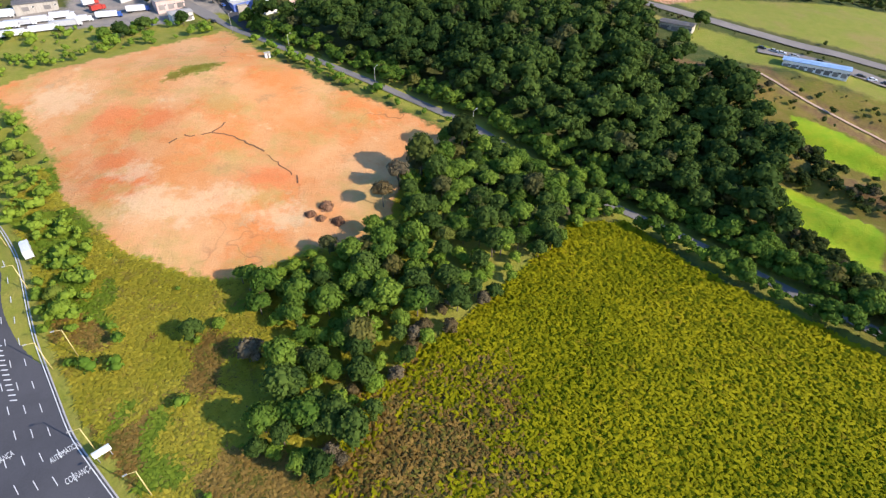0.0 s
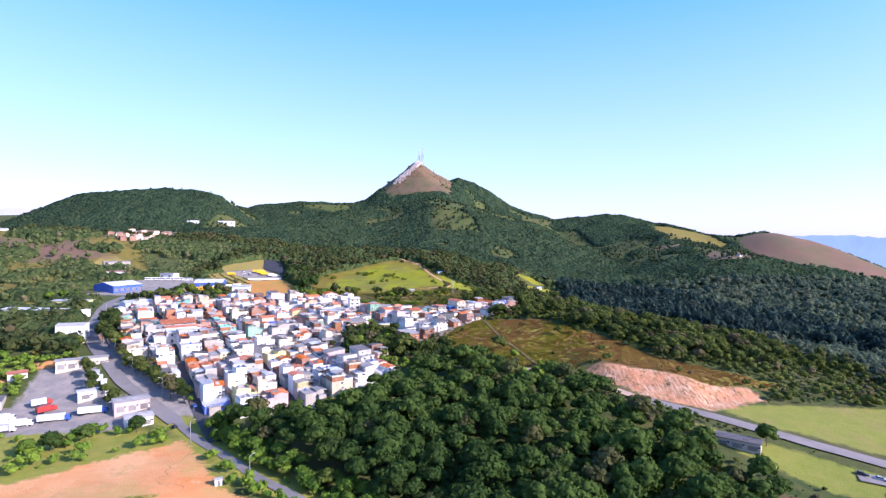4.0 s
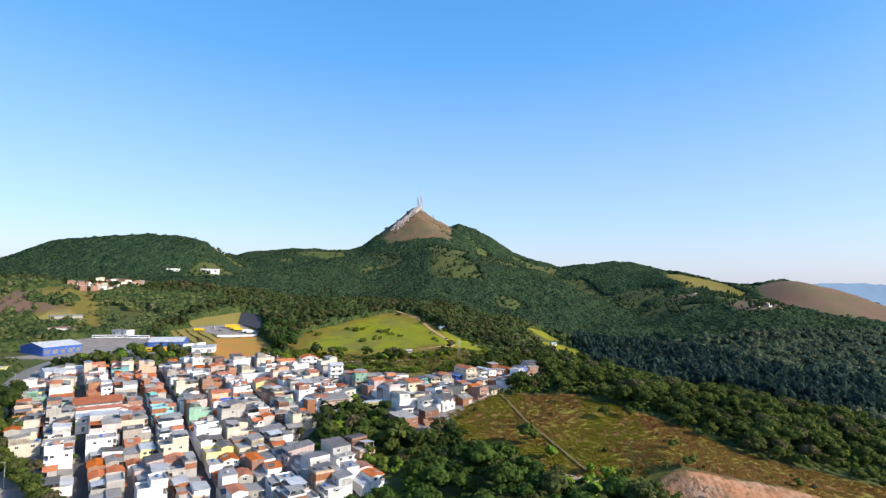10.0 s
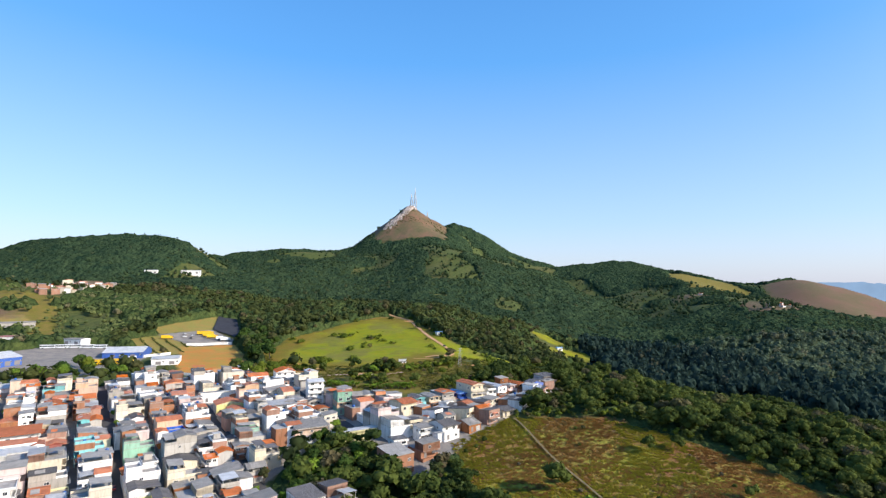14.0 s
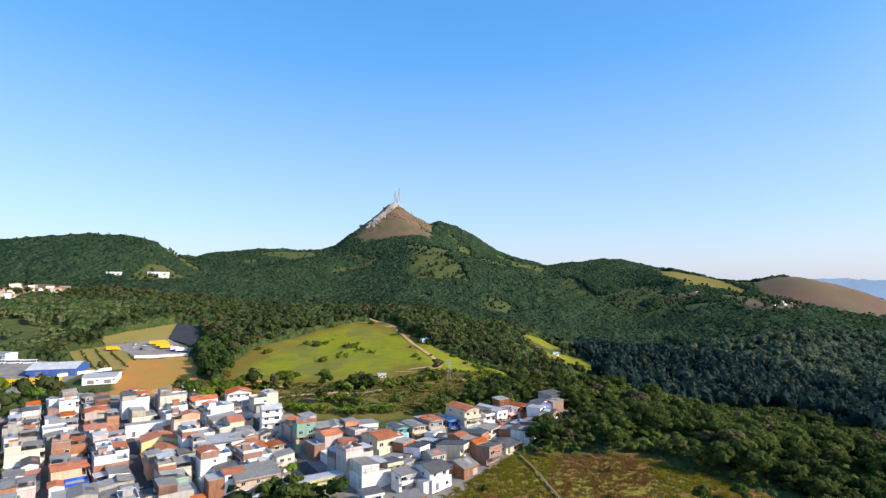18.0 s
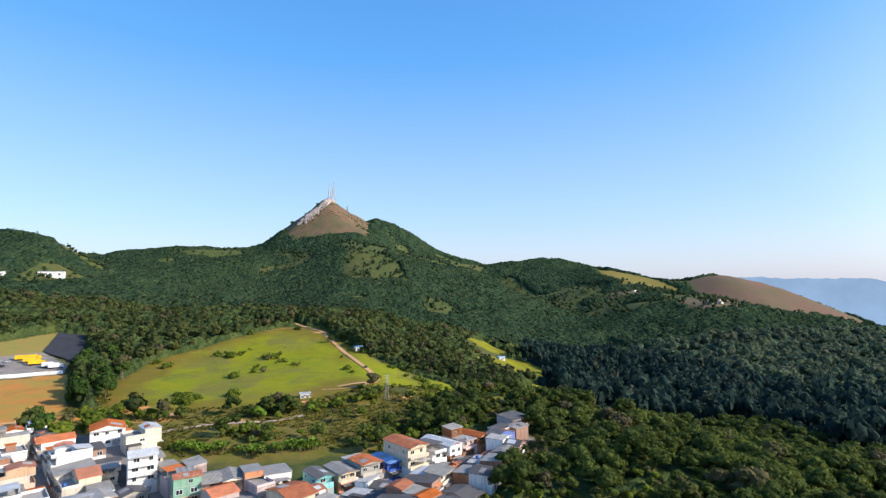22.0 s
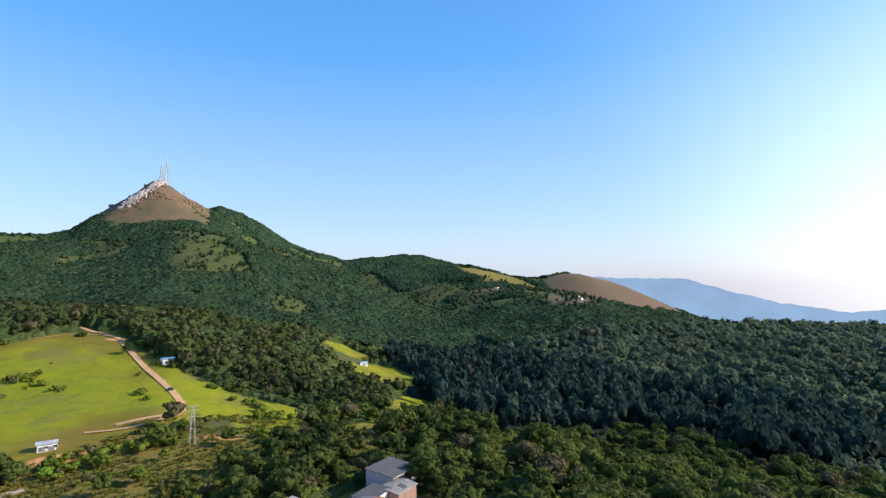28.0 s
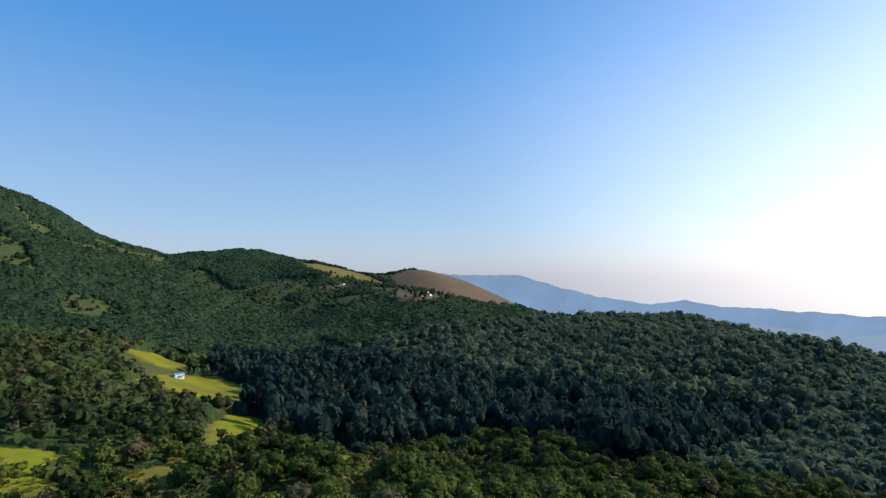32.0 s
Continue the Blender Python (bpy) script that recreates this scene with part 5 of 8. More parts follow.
def trunk_shape(rng, limbs=4):
    """A tapered trunk from the ground to height 1, with limbs."""
    vs, fs, base = [], [], 0

    def tube(p0, p1, r0, r1, bend):
        nonlocal base
        p0, p1 = np.array(p0), np.array(p1)
        rings = []
        for t in (0, 0.5, 1):
            c = p0 + (p1 - p0) * t + bend * math.sin(math.pi * t)
            r = r0 + (r1 - r0) * t
            rings.append([c + np.array([r * math.cos(a), r * math.sin(a), 0]) for a in np.arange(6) * math.pi / 3])
        vs.append(np.array(rings).reshape(-1, 3))
        for k in range(2):
            for a in range(6):
                b = (a + 1) % 6
                fs.append((base + k * 6 + a, base + k * 6 + b, base + k * 6 + 6 + b, base + k * 6 + 6 + a))
        base += 18
    tube((0, 0, -0.05), (0, 0, 1), 0.055, 0.02, rng.normal(size=3) * 0.02)
    for k in range(limbs):
        a = k * 2.4 + rng.uniform(-0.5, 0.5)
        h = rng.uniform(0.35, 0.7)
        tube((0, 0, h), (0.4 * math.cos(a), 0.4 * math.sin(a), h + rng.uniform(0.2, 0.35)), 0.026, 0.009, np.zeros(3))
    return np.concatenate(vs), np.array(fs)


def woods_mask(x, y):
    """Where trees stand, 0 to 1."""
    d = np.full(x.shape, 1.0)
    for poly in (EARTH_LOT, CROP_FIELD, MOWN_FIELD, LAWN, QUARRY, MEADOW, *STRIPS, EARTH_CUT, YARD, TERRACE_PAD, VILLAGE, DEPOT, *CLEARINGS, *YELLOW_BANKS, NETTED_SLOPE, *FAR_DRY[:1]):
        d = np.where(outline(x, y, poly) > -2, 0, d)
    for poly in CLEARINGS:
        for far_ in (8, 16, 24, 32, 40, 48):
            d = np.where(outline(x + 0.33 * far_, y + 0.94 * far_, poly) > 0, d * 0.45, d)
    for poly in BROWN_BANKS:
        d = np.where(outline(x, y, poly) > 0, d * 0.15, d)
    d = np.where(outline(x, y, [(-520, 730), (-425, 735), (-425, 815), (-450, 900), (-470, 980), (-600, 990), (-590, 880), (-510, 800)]) > 0, d * 0.12, d)
    d = np.where(outline(x, y, [(-345, 470), (-225, 480), (-215, 540), (-262, 545), (-345, 562)]) > 0, d * 0.12, d)
    d = np.where((y > 450) & (y < 562) & (x > -135) & (x < 22), d * 0.06, d)
    d = np.where(outline(x, y, [(-240, 480), (-120, 500), (-125, 545), (-180, 600), (-250, 600)]) > 0, d * 0.1, d)
    d = np.where((x < -330) & (y > 440) & (y < 780), d * (0.3 + 0.35 * (hash_noise(x / 60, y / 40, 29) > 0)), d)
    for line, w in ((LANE, 4.5), (STREET, 9), (HIGHWAY, 17), (FIELD_ROAD, 7), (DIRT_PATH, 5)):
        d = np.where(to_line(x, y, line) < w, 0, d)
    d = np.where(outline(x, y, DRY_HILL) > 0, d * 0.02, d)
    for k, poly in enumerate(FAR_DRY[1:]):
        inside = np.clip((outline(x, y, poly) + 16 * hash_noise(x / 45, y / 45, 53) + 9 * hash_noise(x / 16, y / 16, 54)) / 30, 0, 1)
        d = d * (1 - inside * (0.4 if k in (0, 5) else 0.85 if k in (2, 3) else 1.0 if k == 4 else 0.8))
    d = np.where((y < 130) & (x < -5) & (outline(x, y, TREE_BELT) < 0), d * 0.06, d)
    d = np.where((y < 285) & (y > 130) & (x < -90), d * 0.25, d)
    top = relief(x, y) - 198 - 0.10 * np.abs(x + 40) - 9 * hash_noise(x / 26, y / 26, 24)
    bare = (x > -84 - 1.05 * np.maximum(0, 1757 - y)) & (x < 28 + 20 * hash_noise(x / 30, y / 30, 25))
    d = np.where((y > 1600) & (y < 1868) & (top > -6) & bare, d * np.where(top > 3, 0.0, 0.25), d)
    d = np.where((y > 1600) & (y < 1868) & (top > 16) & ~bare & (x < 0), d * 0.3, d)
    brush = hash_noise(x / 24, y / 24, 55) + 0.6 * hash_noise(x / 9, y / 9, 56)
    d = np.where((x > 5) & (x < 270) & (y > 395) & (y < 640) & (brush > 0.22), d * 0.3, d)
    slopes = hash_noise(x / 160, y / 160, 21) + 0.5 * hash_noise(x / 60, y / 60, 22)
    d = np.where((y > 900) & (slopes > 0.55), d * 0.25, d)
    return d


def scatter(rng, low, high, spacing):
    """Jittered places inside a rectangle."""
    gx, gy = np.meshgrid(np.arange(low[0], high[0], spacing), np.arange(low[1], high[1], spacing))
    p = np.stack([gx.ravel(), gy.ravel()], -1) + rng.uniform(-0.45, 0.45, (gx.size, 2)) * spacing
    return p


def joined(name, shapes, p, radius, tall, rng, material, sink=0.35, drift=(75, 24)):
    """One mesh of many crowns set on the ground."""
    vs, fs, ts, base = [], [], [], 0
    pick = rng.integers(0, len(shapes), len(p))
    z = height(p[:, 0], p[:, 1])
    for k, (v, f) in enumerate(shapes):
        sel = np.where(pick == k)[0]
        if not len(sel):
            continue
        a = rng.uniform(0, 2 * math.pi, len(sel))
        ca, sa_ = np.cos(a)[:, None], np.sin(a)[:, None]
        r, t = radius[sel][:, None], tall[sel][:, None]
        x = (v[None, :, 0] * ca - v[None, :, 1] * sa_) * r + p[sel, 0][:, None]
        y = (v[None, :, 0] * sa_ + v[None, :, 1] * ca) * r + p[sel, 1][:, None]
        zz = v[None, :, 2] * r * 0.95 + z[sel][:, None] + t - r * sink
        vs.append(np.stack([x, y, zz], -1).reshape(-1, 3))
        fs.append((f[None] + (np.arange(len(sel)) * len(v))[:, None, None] + base).reshape(-1, 3))
        patch = 0.5 + 0.42 * hash_noise(p[sel, 0] / drift[0], p[sel, 1] / drift[0], 91) + 0.25 * hash_noise(p[sel, 0] / drift[1], p[sel, 1] / drift[1], 92) + rng.uniform(-0.22, 0.22, len(sel))
        ts.append(np.repeat(np.clip(patch, 0.002, 0.998), len(v)))
        base += len(sel) * len(v)
    return raw_mesh(name, np.concatenate(vs), np.concatenate(fs), material, True, np.concatenate(ts))


rng = np.random.default_rng(5)
FAR_SHAPES = [far_shape(rng, 17, 0.85) for _ in range(7)]
TINY_SHAPES = [far_shape(rng, 8, 1.0) for _ in range(8)]
BUSH_SHAPES = [crown_shape(rng, 2, 13, 0.26, 1) for _ in range(5)]
MID_SHAPES = [crown_shape(rng, 5, 18, 0.17, 1) for _ in range(7)]
WOOD_SHAPES = [crown_shape(rng, 8, 28, 0.14, 1) for _ in range(6)]
NEAR_SHAPES = [crown_shape(rng, 13, 50, 0.1, 1, spread=0.62) for _ in range(6)]
LEAF_BELT = leaves("leaf_belt", (0.042, 0.096, 0.014), (0.18, 0.26, 0.035), dryness=0.06)
LEAF_RED = leaves("leaf_red", (0.19, 0.095, 0.055), (0.34, 0.19, 0.11), dryness=0.1)
LEAF_OLIVE = leaves("leaf_olive", (0.055, 0.085, 0.012), (0.17, 0.20, 0.025), dry=(0.14, 0.11, 0.055), dryness=0.12, through_leaf=0.3)
# far leaf kept muted and bluish: distance haze is put into its colour
LEAF_FAR_HAZY = leaves("leaf_far", (0.020, 0.042, 0.022), (0.070, 0.100, 0.038), dry=(0.10, 0.10, 0.05), dryness=0.08, speckle=0.15)
# valley leaf darkened for the shaded slope and blued for haze
LEAF_VALLEY_SHADE = leaves("leaf_valley", (0.011, 0.027, 0.026), (0.047, 0.077, 0.056), dry=(0.085, 0.085, 0.05), dryness=0.08, speckle=0.15, through_leaf=0.3)
LEAF_HILL = leaves("leaf_hill", (0.020, 0.039, 0.011), (0.122, 0.146, 0.030), dry=(0.120, 0.090, 0.052), dryness=0.15, speckle=0.2, through_leaf=0.3)
LEAF_CROP = leaves("leaf_crop", (0.25, 0.262, 0.007), (0.445, 0.39, 0.012), dry=(0.34, 0.24, 0.02), dryness=0.05, speckle=0.18, through_leaf=0.5)
LEAF_STRAW = leaves("leaf_straw", (0.24, 0.14, 0.035), (0.42, 0.28, 0.075), dry=(0.15, 0.17, 0.03), dryness=0.25, through_leaf=0.5)
LEAF_SCRUB = leaves("leaf_scrub", (0.33, 0.32, 0.025), (0.54, 0.45, 0.06), dry=(0.30, 0.22, 0.06), dryness=0.1, through_leaf=0.5)

LEAF_HILL_STRAW = leaves("leaf_hill_straw", (0.19, 0.085, 0.028), (0.36, 0.20, 0.052), dry=(0.20, 0.19, 0.03), dryness=0.25, through_leaf=0.5)
LEAF_HILL_GRASS = leaves("leaf_hill_grass", (0.165, 0.16, 0.014), (0.325, 0.28, 0.028), dry=(0.30, 0.18, 0.04), dryness=0.12, through_leaf=0.5)
LEAF_WEED = leaves("leaf_weed", (0.13, 0.24, 0.02), (0.29, 0.36, 0.04), dry=(0.22, 0.2, 0.05), dryness=0.1, through_leaf=0.5)


def in_view(p):
    """The sector of the land that the walk can look on."""
    a = np.degrees(np.arctan2(p[:, 0] - 10, p[:, 1] + 130))
    return (a > -56) & (a < 88)


# far woods on the mountain
def canopy(name, xs, ys, lift, wide, dark, light, label, keep):
    """The closed leaf roof between the single crowns, one bumpy sheet."""
    gx, gy = np.meshgrid(xs, ys)
    m = (woods_mask(gx, gy) > 0.5) & keep(gx, gy)
    z = height(gx, gy)
    bump = 0.45 + 0.75 * np.abs(hash_noise(gx / wide, gy / wide, 61)) + 0.4 * np.abs(hash_noise(gx / wide * 1.9 + 7, gy / wide * 1.9, 62)) + 0.25 * hash_noise(gx / wide / 3, gy / wide / 3, 63)
    fore = np.clip((np.hypot(gx - 90, gy - 450) - 170) / 90, 0, 1)
    z = np.where(m, z + lift * bump * (0.25 + 0.75 * fore), z - 1.5)
    i = np.arange(gx.size).reshape(gx.shape)
    f = np.stack([i[:-1, :-1], i[:-1, 1:], i[1:, 1:], i[1:, :-1]], -1).reshape(-1, 4)
    f = f[m.ravel()[f].any(axis=1)]
    used, f = np.unique(f, return_inverse=True)
    n = Nodes(name)
    c = n.mix(n.ramp(n.noise(0.05, 5, 0.65), 0.35, 0.68), dark, light)
    c = n.mix(n.ramp(n.noise(0.5, 4, 0.7), 0.4, 0.7, 0, 0.5), c, shade(dark, 0.6))
    cells = n.node("TexVoronoi", Scale=1.7 / wide)
    n.put(cells.inputs["Vector"], n.position())
    domes = n.math("SUBTRACT", n.math("MULTIPLY", n.noise(0.45, 4, 0.7), 0.5), cells.outputs["Distance"])
    n.bump(domes, 1.0, wide * 0.45)
    me = raw_mesh(name, np.stack([gx.ravel(), gy.ravel(), z.ravel()], -1)[used], f.reshape(-1, 4), n.done(c, 0.95, 0, 0.0), True)
    tagged(new(name, me), label, "forest", kind="stuff")


def crown_sizes(p, low, high):
    """Mostly small crowns, a few large, in drifts."""
    u = rng.uniform(0, 1, len(p)) ** 1.8 * 0.8 + 0.25 * (0.5 + 0.5 * hash_noise(p[:, 0] / 30, p[:, 1] / 30, 71))
    return low + (high - low) * u


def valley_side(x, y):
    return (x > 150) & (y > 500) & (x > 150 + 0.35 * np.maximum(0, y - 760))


# mountain leaf roof blued to match, with the haze in its colour
canopy("mountain_canopy", np.arange(-1000, 1300, 5.5), np.arange(900, 1930, 5.5), 6.2, 12, (0.020, 0.042, 0.024), (0.058, 0.086, 0.038), "dense green leaf roof of the mountain woods", lambda x, y: x > -2000)
canopy("slope_canopy", np.arange(-620, 900, 3.2), np.arange(330, 900, 3.2), 7.2, 9, (0.034, 0.058, 0.022), (0.095, 0.118, 0.036), "dense green leaf roof of the hillside woods", lambda x, y: ~valley_side(x, y) & (outline(x, y, DARK_WOOD) < 0) & (y > 345) & ((x < 262) | (y > 500)))
# eastern leaf roof: pale bluish tones painted in for the haze
canopy("eastern_canopy", np.arange(256, 1000, 4.2), np.arange(330, 900, 4.2), 6.0, 10, (0.042, 0.070, 0.048), (0.118, 0.150, 0.080), "light leaf roof of the eastern woods, paled for haze", lambda x, y: (x > 425 - 0.25 * (y - 500)) & valley_side(x, y) | (x > 262) & (y <= 500))
# valley shade and haze are coloured into this leaf roof too
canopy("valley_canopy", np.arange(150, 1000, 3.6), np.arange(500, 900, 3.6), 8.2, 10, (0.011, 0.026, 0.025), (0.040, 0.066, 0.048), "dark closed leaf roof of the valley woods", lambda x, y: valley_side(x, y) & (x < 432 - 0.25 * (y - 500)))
p = scatter(rng, (-1000, 900), (1300, 1950), 13.6)
p = p[(rng.uniform(0, 1, len(p)) < woods_mask(p[:, 0], p[:, 1])) & in_view(p)]
r = crown_sizes(p, 2.8, 7.2)
tagged(new("mountain_forest", joined("mountain_forest", TINY_SHAPES, p, r, r * 0.9 + 1, rng, LEAF_FAR_HAZY, sink=0.5)), "dense dark green woods on the mountain slopes", "forest", kind="stuff")

p = scatter(rng, (-520, 900), (700, 1480), 8.8)
p = p[(rng.uniform(0, 1, len(p)) < woods_mask(p[:, 0], p[:, 1])) & in_view(p)]
r = crown_sizes(p, 2.4, 5.8)
tagged(new("lower_mountain_forest", joined("lower_mountain_forest", TINY_SHAPES, p, r, r * 0.9 + 1.5, rng, LEAF_FAR_HAZY, sink=0.45)), "dense green woods on the lower mountain slopes", "forest", kind="stuff")

# middle distance
p = scatter(rng, (-620, 300), (950, 900), 7.6)
p = p[(rng.uniform(0, 1, len(p)) < woods_mask(p[:, 0], p[:, 1])) & in_view(p)]
near_p = scatter(rng, (-60, 330), (260, 600), 4.6)
near_p = near_p[rng.uniform(0, 1, len(near_p)) < woods_mask(near_p[:, 0], near_p[:, 1])]
p = p[~((outline(p[:, 0], p[:, 1], DARK_WOOD) > 0) | (p[:, 1] < 330) & (p[:, 0] < 130))]
near_edge = (p[:, 0] > -60) & (p[:, 0] < 260) & (p[:, 1] < 600)
q = near_p[outline(near_p[:, 0], near_p[:, 1], DARK_WOOD) < 0]
small = rng.uniform(0, 1, len(q)) < 0.3 + 0.25 * hash_noise(q[:, 0] / 28, q[:, 1] / 28, 28)
b_ = q[small]
r = rng.uniform(1.0, 2.4, len(b_))
tagged(new("hill_bushes", joined("hill_bushes", BUSH_SHAPES, b_, r, r * 1.0 + 0.3, rng, LEAF_OLIVE)), "olive green undergrowth on the hill by the houses", "bush", kind="stuff")
q = q[~small]
close = (q[:, 1] < 520) & (q[:, 0] > 5)
r = crown_sizes(q, 1.1, 6.2) * (1 + 0.25 * hash_noise(q[:, 0] / 18, q[:, 1] / 18, 45))
FINE_SHAPES = [crown_shape(rng, 7, 36, 0.115, 1, spread=0.6) for _ in range(7)]
for pick, shapes in ((close, FINE_SHAPES), (~close, MID_SHAPES)):
    tagged(new("hill_forest", joined("hill_forest", shapes, q[pick], r[pick], r[pick] * 1.2 + 0.8, rng, LEAF_HILL, drift=(38, 13))), "mixed green and brownish trees on the hill by the houses", "forest", kind="stuff")
q = p[~near_edge]
deep = valley_side(q[:, 0], q[:, 1])
v_ = q[deep]
r = crown_sizes(v_, 1.9, 8.6)
east = v_[:, 0] > 430 - 0.25 * (v_[:, 1] - 500) + 30 * hash_noise(v_[:, 0] / 60, v_[:, 1] / 60, 26)
# light olive leaf, paled and blued further to stand for sunward haze
LEAF_EAST_HAZY = leaves("leaf_east", (0.046, 0.076, 0.054), (0.145, 0.182, 0.100), dry=(0.16, 0.15, 0.09), dryness=0.08, speckle=0.15, through_leaf=0.4)
e_, re_ = v_[east], r[east]
tagged(new("eastern_forest", joined("eastern_forest", FAR_SHAPES, e_, re_, re_ * 1.5 + rng.uniform(0, 4, len(e_)), rng, LEAF_EAST_HAZY)), "light green woods on the eastern valley side, paled for haze", "forest", kind="stuff")
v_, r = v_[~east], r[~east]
tagged(new("valley_forest", joined("valley_forest", [(v * np.array([1, 1, 1.5]), f) for v, f in FAR_SHAPES], v_, r, r * 1.6 + rng.uniform(0, 6, len(v_)), rng, LEAF_VALLEY_SHADE)), "tall dark woods, leaf colour darkened for the shaded valley side", "forest", kind="stuff")
q = q[~deep]
east = (q[:, 0] > 262) & (q[:, 1] < 520)
e_ = q[east]
r = crown_sizes(e_, 2.0, 7.0)
tagged(new("eastern_forest", joined("eastern_forest", FAR_SHAPES, e_, r, r * 1.25 + 1, rng, LEAF_EAST_HAZY)), "light olive trees on the eastern slope, paled for haze", "forest", kind="stuff")
q = q[~east]
west = (q[:, 0] < -300) & (q[:, 1] < 800)
LEAF_WEST = leaves("leaf_west", (0.06, 0.088, 0.034), (0.17, 0.19, 0.065), dry=(0.17, 0.14, 0.08), dryness=0.12, speckle=0.15)
w_ = q[west]
r = crown_sizes(w_, 2.0, 6.0)
tagged(new("western_trees", joined("western_trees", FAR_SHAPES, w_, r, r * 1.2 + 1, rng, LEAF_WEST)), "olive green trees on the fields west of the works", "forest", kind="stuff")
q = q[~west]
r = crown_sizes(q, 2.0, 7.0)
LEAF_SLOPE = leaves("leaf_slope", (0.022, 0.036, 0.014), (0.092, 0.104, 0.030), dry=(0.11, 0.088, 0.045), dryness=0.12, speckle=0.15, through_leaf=0.3)
tagged(new("slope_forest", joined("slope_forest", FAR_SHAPES, q, r, r * 1.25 + 2, rng, LEAF_SLOPE, drift=(46, 15))), "green woods on the slope below the mountain", "forest", kind="stuff")




# foreground woods: single trees in front, a closed wood behind
TRUNK_MES = [raw_mesh("trunk", *trunk_shape(rng), BARK, True) for _ in range(3)]
CROWN_MES = {m.name: [raw_mesh("crown", v, f, m, True) for v, f in NEAR_SHAPES] for m in (LEAF_DARK, LEAF_LIGHT, LEAF_DRY, LEAF_HILL, LEAF_BELT, LEAF_RED, LEAF_OLIVE)}


LIGHT_MES = {m.name: [raw_mesh("crown", v, f, m, True) for v, f in WOOD_SHAPES] for m in (LEAF_DARK, LEAF_LIGHT, LEAF_DRY, LEAF_HILL, LEAF_BELT, LEAF_OLIVE)}


def tree(x, y, r, tall, material, label, rng, group="trees", name="tree"):
    crowns = CROWN_MES if group in ("tree belt", "wood edge", "lone trees") else LIGHT_MES
    if name == "bush":
        me = crowns[material.name][rng.integers(6)]
        ob = new("bush", me)
        ob.matrix_basis = stretch(x, y, float(height(x, y)) + tall - r * 0.75, r, r, r * rng.uniform(0.85, 1.1), rng.uniform(0, 360))
        return tagged(ob, label, "bush", group)
    ob = thing(name, x, y, rng.uniform(0, 360), label, "tree", group)
    part("trunk", TRUNK_MES[rng.integers(3)], ob, stretch(0, 0, -0.3, tall * 0.55, tall * 0.55, tall * 0.95))
    part("crown", crowns[material.name][rng.integers(6)], ob, stretch(0, 0, tall - r * 0.55, r, r, r * rng.uniform(0.85, 1.15)))
    return ob


def along_(line, u):
    """The point a share u of the way along a line."""
    pts = np.array(line, float)
    k = np.concatenate([[0], np.cumsum(np.hypot(*np.diff(pts, axis=0).T))])
    return np.interp(u * k[-1], k, pts[:, 0]), np.interp(u * k[-1], k, pts[:, 1])


b_ = scatter(rng, (-60, -5), (75, 142), 4.8)
b_ = b_[(outline(b_[:, 0], b_[:, 1], TREE_BELT) > -1.5) & (outline(b_[:, 0], b_[:, 1], EARTH_LOT) < -1) & (to_line(b_[:, 0], b_[:, 1], LANE) > 4)]
p = scatter(rng, (-140, -20), (150, 335), 6.0)
m = woods_mask(p[:, 0], p[:, 1])
wood = outline(p[:, 0], p[:, 1], DARK_WOOD)
for x, y in b_:
    kind = rng.uniform() + (0.42 if outline(np.array([x]), np.array([y]), CROP_FIELD)[0] > -6 else 0)
    if kind < 0.62:
        r = rng.uniform(2.4, 5.0)
        tree(x, y, r, r * 1.35 + rng.uniform(1, 4), LEAF_BELT if kind < 0.4 else LEAF_DARK, "dark green broadleaf tree in the belt by the field", rng, "tree belt")
    elif kind < 1.2:
        r = rng.uniform(1.5, 3.2)
        tree(x, y, r, r * 1.3 + 1, LEAF_LIGHT, "light green leafy bush at the edge of the field", rng, "tree belt", "bush")
    else:
        r = rng.uniform(1.8, 2.8)
        tree(x, y, r, r * 1.3 + 1, LEAF_DRY, "greyish dry bush in the tree belt", rng, "tree belt", "bush")
q = p[(wood > 0.5) & (m > 0)]
r = crown_sizes(q, 2.8, 7.6)
tagged(new("dark_wood", joined("dark_wood", WOOD_SHAPES, q, r, r * 1.3 + rng.uniform(2, 9, len(q)), rng, LEAF_DARK)), "dense dark green wood between the road and the field", "forest", kind="stuff")
q = scatter(rng, (60, 60), (146, 240), 4.2)
q = q[(outline(q[:, 0], q[:, 1], DARK_WOOD) > -1) & (to_line(q[:, 0], q[:, 1], LANE) > 4)]
r = rng.uniform(1.4, 3.2, len(q))
tagged(new("undergrowth", joined("undergrowth", BUSH_SHAPES, q, r, r * 1.1 + rng.uniform(0, 1.5, len(q)), rng, LEAF_DARK)), "dark green undergrowth at the edge of the wood", "bush", kind="stuff")
# the wood closes up to the narrow road
q = scatter(rng, (-110, 40), (150, 280), 4.4)
near_lane = to_line(q[:, 0], q[:, 1], LANE)
lane_y = np.interp(q[:, 0], [a for a, b in LANE], [b for a, b in LANE])
q = q[(near_lane > 4.6) & (near_lane < 17) & (q[:, 1] > lane_y) & (outline(q[:, 0], q[:, 1], DARK_WOOD) < 2) & (outline(q[:, 0], q[:, 1], STRIPS[1]) < -3) & (q[:, 0] < 135)]
r = rng.uniform(1.8, 4.4, len(q))
tagged(new("roadside_wood", joined("roadside_wood", WOOD_SHAPES, q, r, r * 1.2 + rng.uniform(0, 3, len(q)), rng, LEAF_BELT)), "green trees and bushes crowding the narrow road", "forest", kind="stuff")
q = scatter(rng, (30, 20), (160, 140), 3.6)
